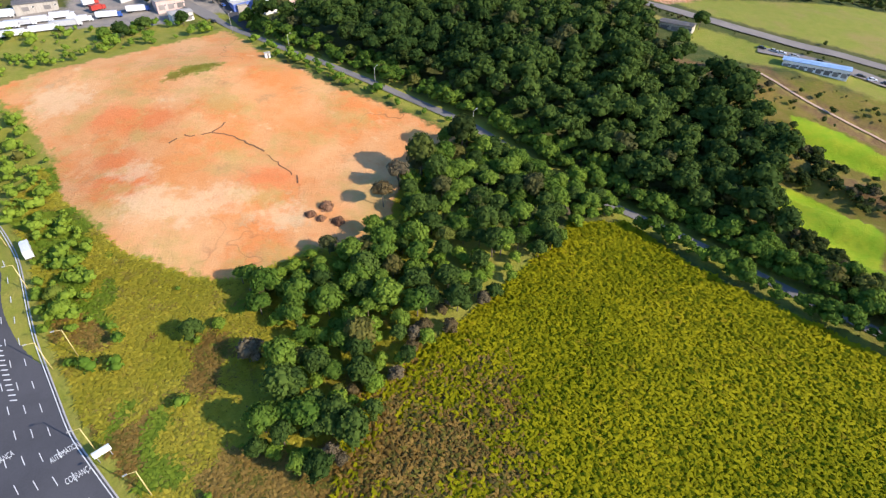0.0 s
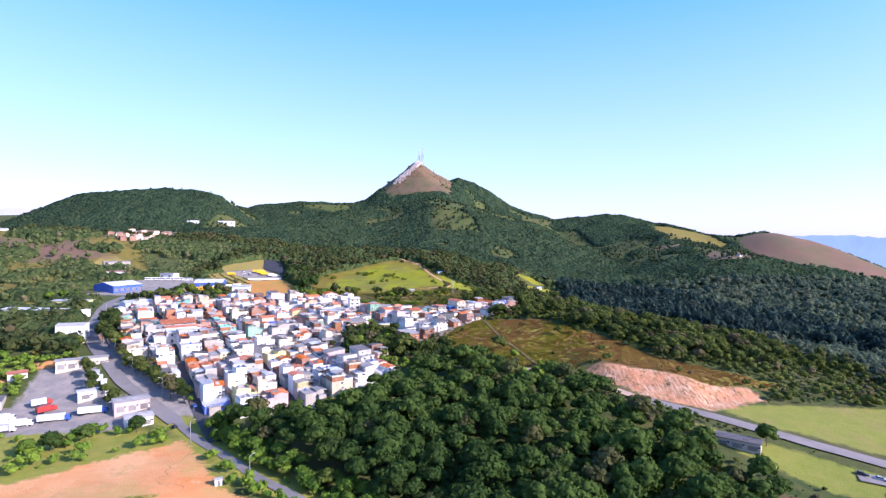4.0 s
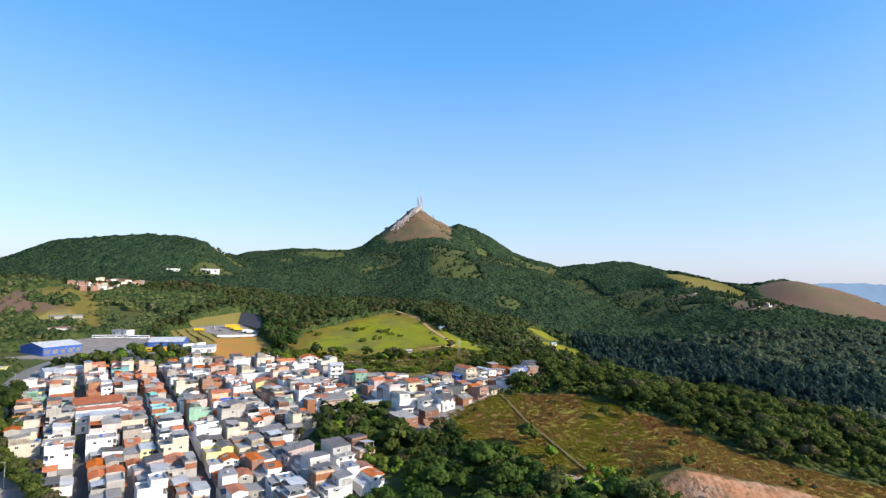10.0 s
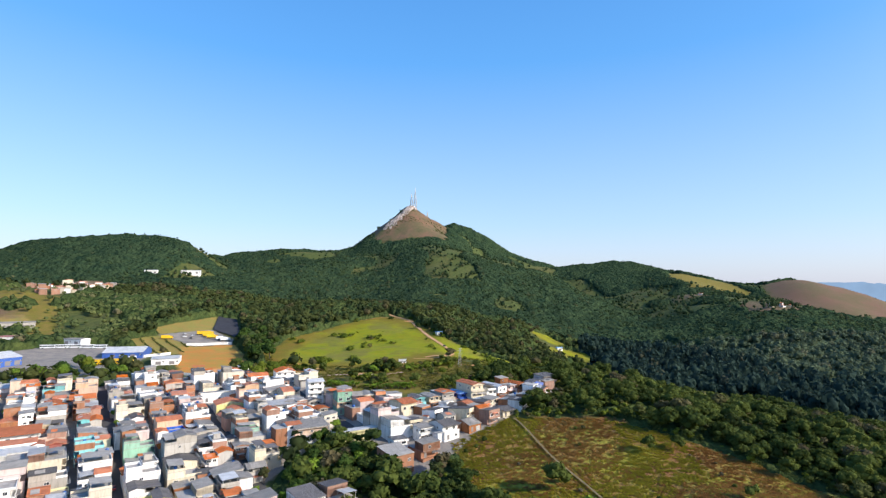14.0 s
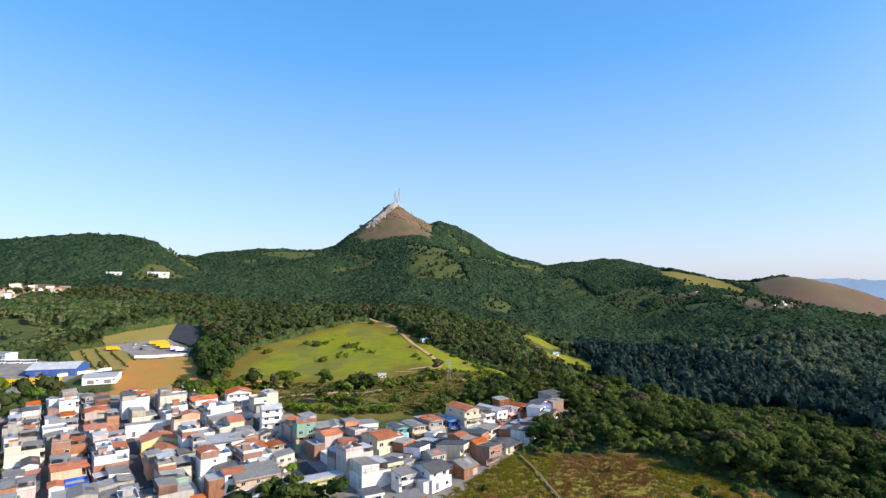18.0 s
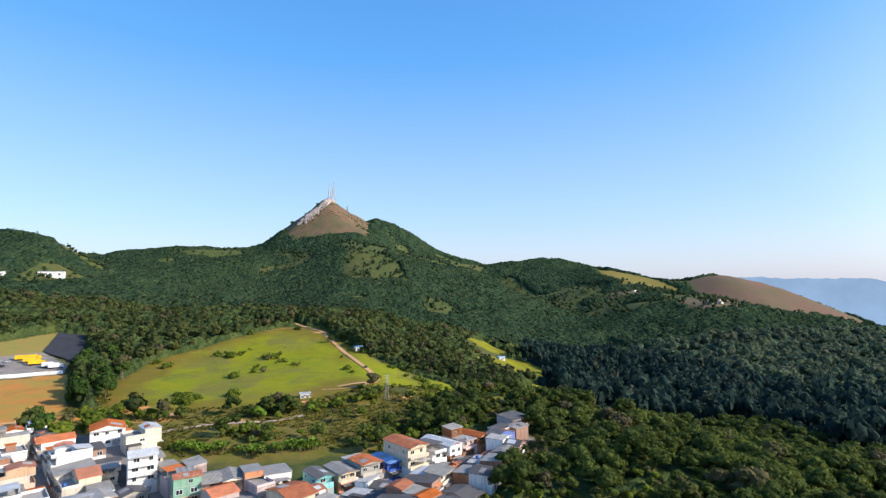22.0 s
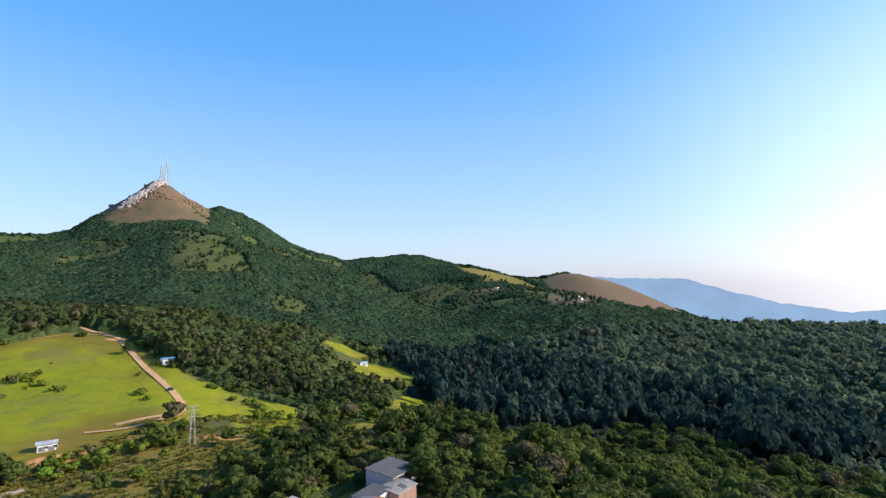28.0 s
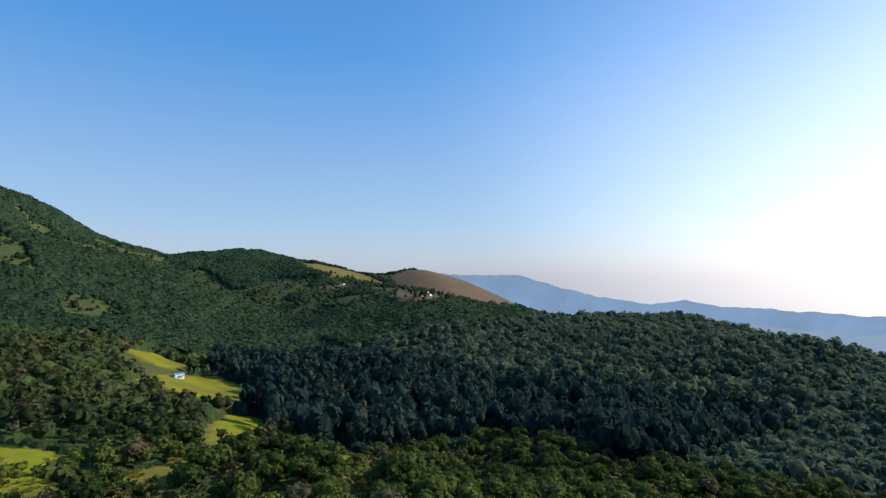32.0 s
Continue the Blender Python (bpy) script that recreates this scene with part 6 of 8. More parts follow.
near_lane = to_line(q[:, 0], q[:, 1], LANE)
q = q[(near_lane > 3.6) & (near_lane < 9) & (outline(q[:, 0], q[:, 1], CROP_FIELD) < -0.3) & (outline(q[:, 0], q[:, 1], DARK_WOOD) < 0) & (outline(q[:, 0], q[:, 1], STRIPS[1]) < -3)]
r = rng.uniform(1.4, 4.2, len(q))
tagged(new("roadside_hedge", joined("roadside_hedge", WOOD_SHAPES, q, r, r * 1.2 + rng.uniform(0, 2.2, len(q)), rng, LEAF_BELT)), "green hedge of bushes between the crop and the road", "hedge", kind="stuff")
# bushes on the banks between the green strips
q = np.concatenate([np.array([along_(line, u) for u in np.linspace(0, 1, n)]) + rng.normal(size=(n, 2)) * wide for line, n, wide in (
    ([(140, 122), (150, 119), (162, 113), (172, 100)], 60, 2.6), ([(152, 146), (153, 138), (160, 131), (162, 126)], 70, 3.4), ([(130, 90), (134, 80), (138, 68), (141, 56), (142, 44)], 95, 3.0), ([(128, 76), (132, 64), (138, 50)], 40, 2.2), ([(150, 170), (146, 182), (136, 192)], 26, 2.5))])
q = q[(outline(q[:, 0], q[:, 1], STRIPS[0]) < -0.5) & (outline(q[:, 0], q[:, 1], STRIPS[1]) < -0.5)]
r = rng.uniform(0.8, 2.7, len(q))
tagged(new("bank_bushes", joined("bank_bushes", WOOD_SHAPES, q, r, r * 1.05 + 0.3, rng, LEAF_HILL)), "olive green bushes on the banks between the grass strips", "bush", kind="stuff")
# lone trees over the bare lot and along the road
LOT_TREES = (
        (-2, 116, 6.2, 15, LEAF_HILL, "tall olive green tree above the bare lot"), (14, 132, 6.0, 14, LEAF_HILL, "tall olive green tree beside the road"),
        (-10, 106, 4.6, 11, LEAF_DRY, "bare greyish tree at the edge of the bare lot"), (4, 106, 5.0, 13, LEAF_DARK, "dark green tree above the bare lot"),
        (-35, 95, 3.2, 1.6, LEAF_RED, "dry reddish bush on the bare lot"), (-40, 91, 2.4, 1.1, LEAF_RED, "dry reddish bush on the bare lot"), (-30, 88, 2.8, 1.4, LEAF_RED, "dry reddish bush on the bare lot"), (-36, 89, 2.0, 1.0, LEAF_RED, "dry reddish bush on the bare lot"), (-15, 96, 4.2, 9, LEAF_DRY, "bare greyish tree at the edge of the bare lot"), (-64, 40, 3.6, 6, LEAF_DARK, "dark green bush in the scrub"), (-46, 34, 4.0, 5.5, LEAF_DRY, "grey-green dry bush in the scrub"), (-58, 44, 2.2, 3, LEAF_LIGHT, "light green bush in the scrub"), (-103, 46, 3.6, 5.5, LEAF_LIGHT, "bright green round tree at the highway verge"), (-108, 52, 3.0, 5, LEAF_LIGHT, "bright green round tree at the highway verge"))
FIELD_TREES = (
        (-168, 236, 5.0, 7, LEAF_DARK, "round dark green tree by the truck yard"), (-160, 247, 4.6, 7, LEAF_DARK, "round dark green tree by the truck yard"), (-174, 230, 4.0, 6, LEAF_BELT, "round green tree by the truck yard"), (-143, 258, 4.2, 6.5, LEAF_DARK, "round dark green tree by the junction"), (142, 231, 4.6, 8, LEAF_DARK, "round dark green tree beside the small house"), (-49, 56, 3.4, 4.5, LEAF_DRY, "grey-green dry bush in the scrub"),
        (52, 108, 3.4, 6, LEAF_LIGHT, "light green bamboo-like tree by the road"), (58, 114, 3.6, 7, LEAF_LIGHT, "light green bamboo-like tree by the road"),
        (66, 104, 3.2, 6, LEAF_LIGHT, "light green bamboo-like tree by the road"), (46, 118, 3.0, 5, LEAF_LIGHT, "light green bamboo-like tree by the road"))
for x, y, r, tall, material, label in LOT_TREES + FIELD_TREES:
    tree(x, y, r, tall, material, label, rng, "lone trees", "bush" if tall < 5 else "tree")

# scrub between the lot and the highway, along the lanes and right of the wood
p = scatter(rng, (-330, -20), (330, 330), 4.6)
wood = (outline(p[:, 0], p[:, 1], DARK_WOOD) > -2) | (outline(p[:, 0], p[:, 1], TREE_BELT) > -2)
m = woods_mask(p[:, 0], p[:, 1])
verge = to_line(p[:, 0], p[:, 1], HIGHWAY)
away = outline(p[:, 0], p[:, 1], EARTH_LOT)
m = np.where((p[:, 1] < 130) & (p[:, 0] < -5), m * 1.6, m)
m = np.where((verge > 14.5) & (verge < 32) & (p[:, 1] > 38) & (p[:, 0] < -95) & (away < -3), 0.95, m)
m = np.where((p[:, 0] < -108) & (p[:, 1] < 205) & (p[:, 1] > 40) & (p[:, 0] > -240) & (away < -3) & (verge > 14.5), 0.92, m)
m = np.where((away < -4) & (away > -20) & (p[:, 0] < -150) & (p[:, 1] > 160), 0.8, m)
m = np.where((p[:, 0] > 120) & (p[:, 1] < 240), m * 0.3, m)
m = np.where((np.hypot(p[:, 0] - 154, p[:, 1] - 132) < 11), 0.7, m)
q = p[(~wood) & (rng.uniform(0, 1, len(p)) < m)]
r = 0.9 + 2.6 * rng.uniform(0, 1, len(q)) ** 1.5
r = np.where((q[:, 0] > 120) & (q[:, 1] < 245) & (np.hypot(q[:, 0] - 154, q[:, 1] - 132) > 11), r * 0.5, r)
dull = (q[:, 0] > 70) & (q[:, 1] > 150) | (q[:, 0] > 120)
tagged(new("bushes", joined("bushes", BUSH_SHAPES, q[~dull], r[~dull], r[~dull] * 1.05 + 0.3, rng, LEAF_LIGHT)), "light green bushes and small trees in the scrub", "bush", kind="stuff")
tagged(new("olive_bushes", joined("olive_bushes", BUSH_SHAPES, q[dull], r[dull], r[dull] * 1.05 + 0.3, rng, LEAF_HILL)), "olive bushes on the banks beside the fields", "bush", kind="stuff")

# bushes on the meadow and along its lower edge
for k in range(100):
    if k % 5 == 0:
        mx, my = rng.uniform(-145, 60), rng.uniform(535, 760)
    x, y = mx + rng.normal() * 6, my + rng.normal() * 5
    d = outline(np.array([x]), np.array([y]), MEADOW)[0]
    if d > 0 and (rng.uniform() < 0.28 or y < 575) or -14 < d <= 0:
        if to_line(np.array([x]), np.array([y]), DIRT_PATH)[0] > 7:
            r = rng.uniform(2.2, 6.5)
            tree(x, y, r * 0.8, r * 0.5 + 0.3, LEAF_OLIVE if rng.uniform() < 0.75 else LEAF_HILL, "olive bush on the green meadow", rng, "meadow bushes", "bush")

for x, y, r in ((-42, 536, 5.2), (-36, 532, 4.6), (-47, 531, 4.4), (-31, 528, 4.0), (-39, 526, 3.6), (-52, 526, 3.4), (-84, 530, 3.2), (-91, 526, 3.0), (-12, 702, 5.0), (-18, 707, 4.0), (-24, 700, 3.4)):
    tree(x, y, r, r * 1.15 + 0.8, LEAF_HILL, "dark olive tree at the foot of the meadow", rng, "meadow trees")

# low scrub drifting over the meadow and the ground below it
q = rng.uniform((-150, 540), (60, 765), (2600, 2))
d = outline(q[:, 0], q[:, 1], MEADOW)
drift_ = hash_noise(q[:, 0] / 34, q[:, 1] / 30, 57) + 0.7 * hash_noise(q[:, 0] / 11, q[:, 1] / 11, 58) + 0.5 * np.clip(1 - np.hypot(q[:, 0] + 36, q[:, 1] - 660) / 32, 0, 1) + 0.35 * np.clip(1 - d / 22, 0, 1)
q = q[(d > -3) & (drift_ > 0.92) & (to_line(q[:, 0], q[:, 1], DIRT_PATH) > 5)]
r = rng.uniform(0.5, 2.3, len(q)) ** 1.15
tagged(new("meadow_scrub", joined("meadow_scrub", BUSH_SHAPES, q, r, r * 0.75, rng, LEAF_OLIVE)), "low olive scrub in drifts on the green meadow", "bush", kind="stuff")
q = rng.uniform((-170, 480), (60, 560), (1500, 2))
clump = hash_noise(q[:, 0] / 20, q[:, 1] / 14, 59) + 0.5 * hash_noise(q[:, 0] / 7, q[:, 1] / 7, 60)
q = q[(clump > 0.42) & (outline(q[:, 0], q[:, 1], VILLAGE) < -6) & (outline(q[:, 0], q[:, 1], EARTH_CUT) < -2) & (outline(q[:, 0], q[:, 1], MEADOW) < 0) & (to_line(q[:, 0], q[:, 1], DIRT_PATH) > 4)]
r = rng.uniform(0.7, 2.8, len(q))
tagged(new("rough_bushes", joined("rough_bushes", BUSH_SHAPES, q, r, r * 1.0 + 0.2, rng, LEAF_OLIVE)), "olive bushes in the rough ground behind the houses", "bush", kind="stuff")
q = rng.uniform((5, 395), (270, 640), (5200, 2))
m = woods_mask(q[:, 0], q[:, 1])
q = q[(m > 0.05) & (m < 0.5)]
r = rng.uniform(0.5, 2.2, len(q))
LEAF_BRUSH = leaves("leaf_brush", (0.032, 0.045, 0.012), (0.135, 0.142, 0.028), dry=(0.15, 0.105, 0.06), dryness=0.25, through_leaf=0.3)
tagged(new("hill_brush", joined("hill_brush", BUSH_SHAPES, q, r, r * 0.9 + 0.2, rng, LEAF_BRUSH, drift=(22, 8))), "low green and brownish brush in gaps of the hill woods", "bush", kind="stuff")
# tall trees round the houses on the far spur
q = np.array([(a + rng.normal() * 9, b + rng.normal() * 9) for a, b in ((655, 1335), (668, 1330), (632, 1328), (700, 1380), (560, 1040), (578, 1052), (612, 1062)) for k in range(9)])
r = rng.uniform(2.0, 4.2, len(q))
tagged(new("spur_trees", joined("spur_trees", [(v * np.array([0.8, 0.8, 1.9]), f) for v, f in FAR_SHAPES], q, r, r * 1.9 + 1, rng, LEAF_FAR_HAZY)), "tall dark trees round the houses on the far spur", "forest", kind="stuff")

# low shrubs on the dry hilltop
for k in range(34):
    x, y = rng.uniform(5, 175), rng.uniform(295, 415)
    if outline(np.array([x]), np.array([y]), DRY_HILL)[0] > 2 and outline(np.array([x]), np.array([y]), QUARRY)[0] < -6:
        r = rng.uniform(0.6, 1.6)
        tree(x, y, r, r * 1.1 + 0.2, LEAF_HILL if rng.uniform() < 0.6 else LEAF_DRY, "low olive shrub on the dry hilltop", rng, "hilltop shrubs", "bush")

# scrub on the bare summit face
q = rng.uniform((-150, 1660), (30, 1790), (700, 2))
q = q[(hash_noise(q[:, 0] / 25, q[:, 1] / 25, 27) > -0.1)]
r = rng.uniform(0.8, 2.6, len(q))
tagged(new("summit_scrub", joined("summit_scrub", TINY_SHAPES, q, r, r * 0.7, rng, LEAF_HILL)), "low dark scrub on the summit face", "bush", kind="stuff")
# village gardens and street trees
for k in range(26):
    u_, v_g = rng.uniform(265, 470), (56, 62, 99.5, 105.5, 144, 150)[rng.integers(6)]
    x, y = -0.57 * u_ + 0.82 * v_g, 0.82 * u_ + 0.57 * v_g
    if outline(np.array([x]), np.array([y]), VILLAGE)[0] > 4:
        r = rng.uniform(1.3, 2.4)
        tree(x, y, r, r * 1.3 + 2.2, LEAF_BELT, "small green tree at the kerb of a village street", rng, "village trees")
for k in range(40):
    s_ = k / 40
    x, y = np.interp(s_, [0, 0.5, 1], [-140, -190, -243]), np.interp(s_, [0, 0.5, 1], [292, 328, 400])
    r = rng.uniform(3.2, 5.4)
    tree(x + rng.uniform(-2, 5), y + rng.uniform(-3, 3), r, r * 1.1 + rng.uniform(1, 3.5), LEAF_HILL, "tall green street tree along the road", rng, "street trees")
for x, y, r in ((-228, 364, 5.6), (-222, 360, 5.0), (-226, 374, 6.2), (-233, 384, 5.6), (-242, 388, 5.0), (-238, 394, 5.4), (-247, 404, 4.6), (-216, 352, 4.6), (-208, 345, 4.8)):
    tree(x, y, r, r * 1.2 + 5.5, LEAF_HILL, "tall green street tree along the road", rng, "street trees")
for x, y, r in ((-264, 486, 4.4), (-256, 490, 5.0), (-248, 486, 4.6), (-240, 492, 4.8), (-232, 490, 3.8), (-226, 496, 4.2), (-216, 494, 3.8), (-207, 499, 4.4), (-199, 500, 3.6), (-270, 494, 3.6), (-282, 412, 4.4), (-330, 470, 5.0), (-322, 474, 4.6), (-340, 466, 5.2)):
    tree(x, y, r, r * 1.2 + 2, LEAF_BELT if r > 4.2 else LEAF_HILL, "round green tree between the works yard and the houses", rng, "yard trees")
for k in range(14):
    s_ = k / 14
    x, y = np.interp(s_, [0, 0.5, 1], [-172, -222, -275]), np.interp(s_, [0, 0.5, 1], [282, 330, 400])
    r = rng.uniform(2.4, 4.4)
    tree(x + rng.uniform(-3, 3), y + rng.uniform(-3, 3), r, r * 1.3 + rng.uniform(1, 4), LEAF_HILL, "brownish green tree beside the village street", rng, "street trees")
for k in range(40):
    x, y = rng.uniform(-76, -26), rng.uniform(343, 412)
    if outline(np.array([x]), np.array([y]), [(-75, 360), (-60, 345), (-30, 350), (-28, 385), (-55, 412), (-72, 385)])[0] > 0:
        r = rng.uniform(2.2, 4.2)
        tree(x, y, r, r * 1.3 + 2, LEAF_DARK if rng.uniform() < 0.6 else LEAF_LIGHT, "leafy garden tree among the houses", rng, "garden trees")
for k in range(36):
    x, y = rng.uniform(-120, 10), rng.uniform(478, 535)
    if y > 500 + (8 if x > -60 else 0):
        r = rng.uniform(1.8, 3.6)
        tree(x, y, r, r * 1.3 + 0.8, LEAF_LIGHT if rng.uniform() < 0.5 else LEAF_OLIVE, "banana-like green shrub behind the houses", rng, "shrubs behind the houses", "bush")


def tuft_shape(rng, blades, spread, low=1.0):
    vs, fs = [], []
    for k in range(blades):
        a = k * 2.4 + rng.uniform(-0.5, 0.5)
        d = np.array([math.cos(a), math.sin(a), 0])
        s = np.array([-d[1], d[0], 0]) * rng.uniform(0.10, 0.2)
        lean, up = spread * rng.uniform(0.4, 1.3), rng.uniform(0.3, 0.75) * low
        p0, p1, p2 = d * 0.08, d * lean * 0.5 + np.array([0, 0, up]), d * lean * 1.15 + np.array([0, 0, up * 0.75])
        b = len(vs)
        vs += [p0 - s, p0 + s, p1 + s * 1.3, p1 - s * 1.3, p2]
        fs += [(b, b + 1, b + 2), (b, b + 2, b + 3), (b + 3, b + 2, b + 4)]
    return np.array(vs), np.array(fs)


TUFTS = [tuft_shape(rng, 10, 1.0, 0.85) for _ in range(6)]
LOW_TUFTS = [tuft_shape(rng, 10, 1.2, 0.5) for _ in range(6)]


def grass(name, p, low, high, material, label, shapes=TUFTS):
    r = rng.uniform(low, high, len(p))
    tagged(new(name, joined(name, shapes, p, r, r * 0.0, rng, material, sink=0.03, drift=(17, 5))), label, "grass", kind="stuff")


p = scatter(rng, (-35, -12), (175, 96), 1.2)
p = p[outline(p[:, 0], p[:, 1], CROP_FIELD) > 0.5]
brown = outline(p[:, 0], p[:, 1], BROWN_BANKS[3]) + 7 * hash_noise(p[:, 0] / 11, p[:, 1] / 11, 31) + rng.uniform(-11, 11, len(p)) > 4
grass("crop", p[~brown], 1.2, 2.3, LEAF_CROP, "tall yellow-green crop of broad grass in a field")
grass("dry_grass", p[brown], 1.0, 2.0, LEAF_STRAW, "brown dry tall grass at the edge of the crop")
p = scatter(rng, (-150, -12), (0, 120), 1.15)
bare = (outline(p[:, 0], p[:, 1], EARTH_LOT) < -0.5) & (to_line(p[:, 0], p[:, 1], HIGHWAY) > 15.5) & (outline(p[:, 0], p[:, 1], CROP_FIELD) < 0)
p = p[bare]
brown = hash_noise(p[:, 0] / 14, p[:, 1] / 14, 35) + 0.5 * hash_noise(p[:, 0] / 4, p[:, 1] / 4, 36) + 0.014 * (22 - p[:, 1]) > 0.34
green = hash_noise(p[:, 0] / 17, p[:, 1] / 17, 37) + 0.5 * hash_noise(p[:, 0] / 5, p[:, 1] / 5, 38) > 0.36
grass("scrub_grass", p[~brown & ~green], 0.9, 1.8, LEAF_SCRUB, "rough yellow-green tall grass beside the highway", LOW_TUFTS)
grass("scrub_straw", p[brown], 0.8, 1.6, LEAF_STRAW, "brown dry grass in the scrub beside the highway", LOW_TUFTS)
grass("scrub_weeds", p[green & ~brown], 0.8, 1.8, LEAF_WEED, "bright green tall weeds in the scrub", LOW_TUFTS)
p = rng.uniform((0, 285), (195, 420), (19000, 2))
p = p[(outline(p[:, 0], p[:, 1], DRY_HILL) > 0) & (outline(p[:, 0], p[:, 1], QUARRY) < -1)]
p = p[hash_noise(p[:, 0] / 6, p[:, 1] / 6, 34) > -0.85]
pick = hash_noise(p[:, 0] / 30, p[:, 1] / 30, 33) + rng.uniform(-0.2, 0.2, len(p)) + 0.012 * (p[:, 0] - 60) > 0.1
grass("hill_straw", p[pick], 0.5, 1.3, LEAF_HILL_STRAW, "brown dry grass on the hilltop", LOW_TUFTS)
grass("hill_grass", p[~pick], 0.5, 1.4, LEAF_HILL_GRASS, "yellowish rough grass on the hilltop", LOW_TUFTS)
p = rng.uniform((-175, 478), (75, 585), (9000, 2))
rough = (outline(p[:, 0], p[:, 1], VILLAGE) < -3) & (outline(p[:, 0], p[:, 1], EARTH_CUT) < -1) & (outline(p[:, 0], p[:, 1], MEADOW) < 6) & (to_line(p[:, 0], p[:, 1], DIRT_PATH) > 3)
p = p[rough & (hash_noise(p[:, 0] / 9, p[:, 1] / 9, 39) > -0.45)]
LEAF_ROUGH = leaves("leaf_rough", (0.10, 0.115, 0.018), (0.24, 0.215, 0.04), dry=(0.17, 0.12, 0.055), dryness=0.15, through_leaf=0.4)
grass("rough_grass", p, 0.7, 1.5, LEAF_ROUGH, "olive rough grass between the houses and the meadow")
# banana plants behind the houses
def banana_leaves(rng):
    """A rosette of broad arching leaves."""
    vs, fs = [], []
    for k in range(9):
        a, up, out = k * 2.4 + rng.uniform(-0.3, 0.3), rng.uniform(0.7, 1.3), rng.uniform(0.5, 0.95)
        d, s_ = np.array([math.cos(a), math.sin(a), 0]), np.array([-math.sin(a), math.cos(a), 0])
        b = len(vs)
        for t, wide in ((0.0, 0.03), (0.35, 0.15), (0.65, 0.17), (0.9, 0.1), (1.05, 0.01)):
            c = d * out * t + np.array([0, 0, 0.35 + up * math.sin(min(t, 1) * 2.2) * 0.8])
            vs += [c - s_ * wide + np.array([0, 0, 0.04]), c - np.array([0, 0, 0.03]), c + s_ * wide + np.array([0, 0, 0.04])]
        for j in range(4):
            for i in (0, 1):
                q = b + j * 3 + i
                fs += [(q, q + 1, q + 4), (q, q + 4, q + 3)]
    return np.array(vs), np.array(fs)


BANANA_MES = [raw_mesh("leaves", *banana_leaves(rng), LEAF_LIGHT, True) for _ in range(4)]
BANANA_STEM = Solid().tube((0, 0, -0.3), (0, 0, 0.45), 0.09, 0.06, 7).mesh("stem", BARK, True)
for k in range(70):
    t = k / 70
    x, y = np.interp(t, [0, 0.35, 0.4, 1], [-72, -56, -45, -16]) + rng.normal() * 1.6, np.interp(t, [0, 0.35, 0.4, 1], [486, 481, 478, 479]) + rng.normal() * 1.8
    if outline(np.array([x]), np.array([y]), VILLAGE)[0] < -2:
        ob = thing("banana_plant", x, y, rng.uniform(0, 360), "bright green banana plant with broad arching leaves", "plant", "banana plants")
        size = rng.uniform(1.8, 3.0)
        part("leaves", BANANA_MES[rng.integers(4)], ob, stretch(0, 0, 0, size, size, size))
        part("stem", BANANA_STEM, ob, stretch(0, 0, 0, size, size, size))
# planted rows on the yellow bank by the works yard
rows = []
for k in range(6):
    t = k / 5
    for u in np.linspace(0, 1, 34):
        rows.append((-290 + 44 * t + 46 * u + rng.normal() * 0.4, 650 + 4 * t - (62 - 8 * t) * u + 14 * t + rng.normal() * 0.4))
p = np.array(rows)
p = p[outline(p[:, 0], p[:, 1], YELLOW_BANKS[0]) > 0.5]
r = rng.uniform(0.6, 1.1, len(p))
tagged(new("planted_rows", joined("planted_rows", BUSH_SHAPES, p, r, r * 0.8, rng, LEAF_HILL)), "rows of low green plants on the yellow bank", "bush", kind="stuff")

# ---------------------------------------------------------------- village
rng = np.random.default_rng(9)
U, V = np.array([-0.57, 0.82]), np.array([0.82, 0.57])
STREET_YAW = math.degrees(math.atan2(V[1], V[0]))
TAKEN = []


def free(x, y, r):
    for a, b, s in TAKEN:
        if math.hypot(x - a, y - b) < r + s:
            return False
    return True


def landmark(x, y, yaw, w, d, storeys, wall, roof, upper=0.0, high=3.1, label="", bands=None):
    """A house told apart by its looks, set by the middle of its front."""
    x, y = x - math.sin(radians(yaw)) * d / 2, y + math.cos(radians(yaw)) * d / 2
    for k in (-0.3, 0, 0.3):
        TAKEN.append((x - math.sin(radians(yaw)) * d * k, y + math.cos(radians(yaw)) * d * k, 0.42 * min(w, d)))
    return house(x, y, yaw, w, d, storeys, wall, roof, rng, label or words(wall, roof, storeys), upper, high=high, bands=bands)


landmark(-71, 451, 24, 8.4, 9, 4, "white", "metal", 0, 3.0, "four-storey white rendered house with wide windows", ("white",) * 4)
landmark(-52, 433, 22, 7.6, 12, 3, "green", "tile", 0.45, 2.9, "three-storey green house with a garage and an orange roof", ("green", "peach", "green"))
landmark(-45.2, 434, 22, 5.4, 11, 3, "grey", "grey", 0, 2.9, "narrow three-storey grey house with deep balconies", ("grey", "cream", "pink"))
landmark(-39.4, 435, 20, 5.8, 11, 3, "white", "grey", 0, 2.9, "narrow three-storey white house with balconies", ("white", "white", "cream"))
landmark(-33.6, 436, 18, 5.4, 12, 3, "orange", "grey", 0, 2.9, "three-storey house with a blue garage and orange walls", ("blue", "orange", "cream"))
landmark(-26.5, 437, 18, 8.4, 13, 2, "white", "grey", 0, 3.6, "white house with a long balcony and grey sheet roof", ("grey", "white"))
landmark(-17, 420, 38, 9, 13, 2, "cream", "tile", 0, 4.2, "tall cream house with a steep orange tile roof")
landmark(-40, 396, 32, 20, 13, 1, "yellow", "metal", 0, 4.5, "long pale yellow hall with a pale metal roof")
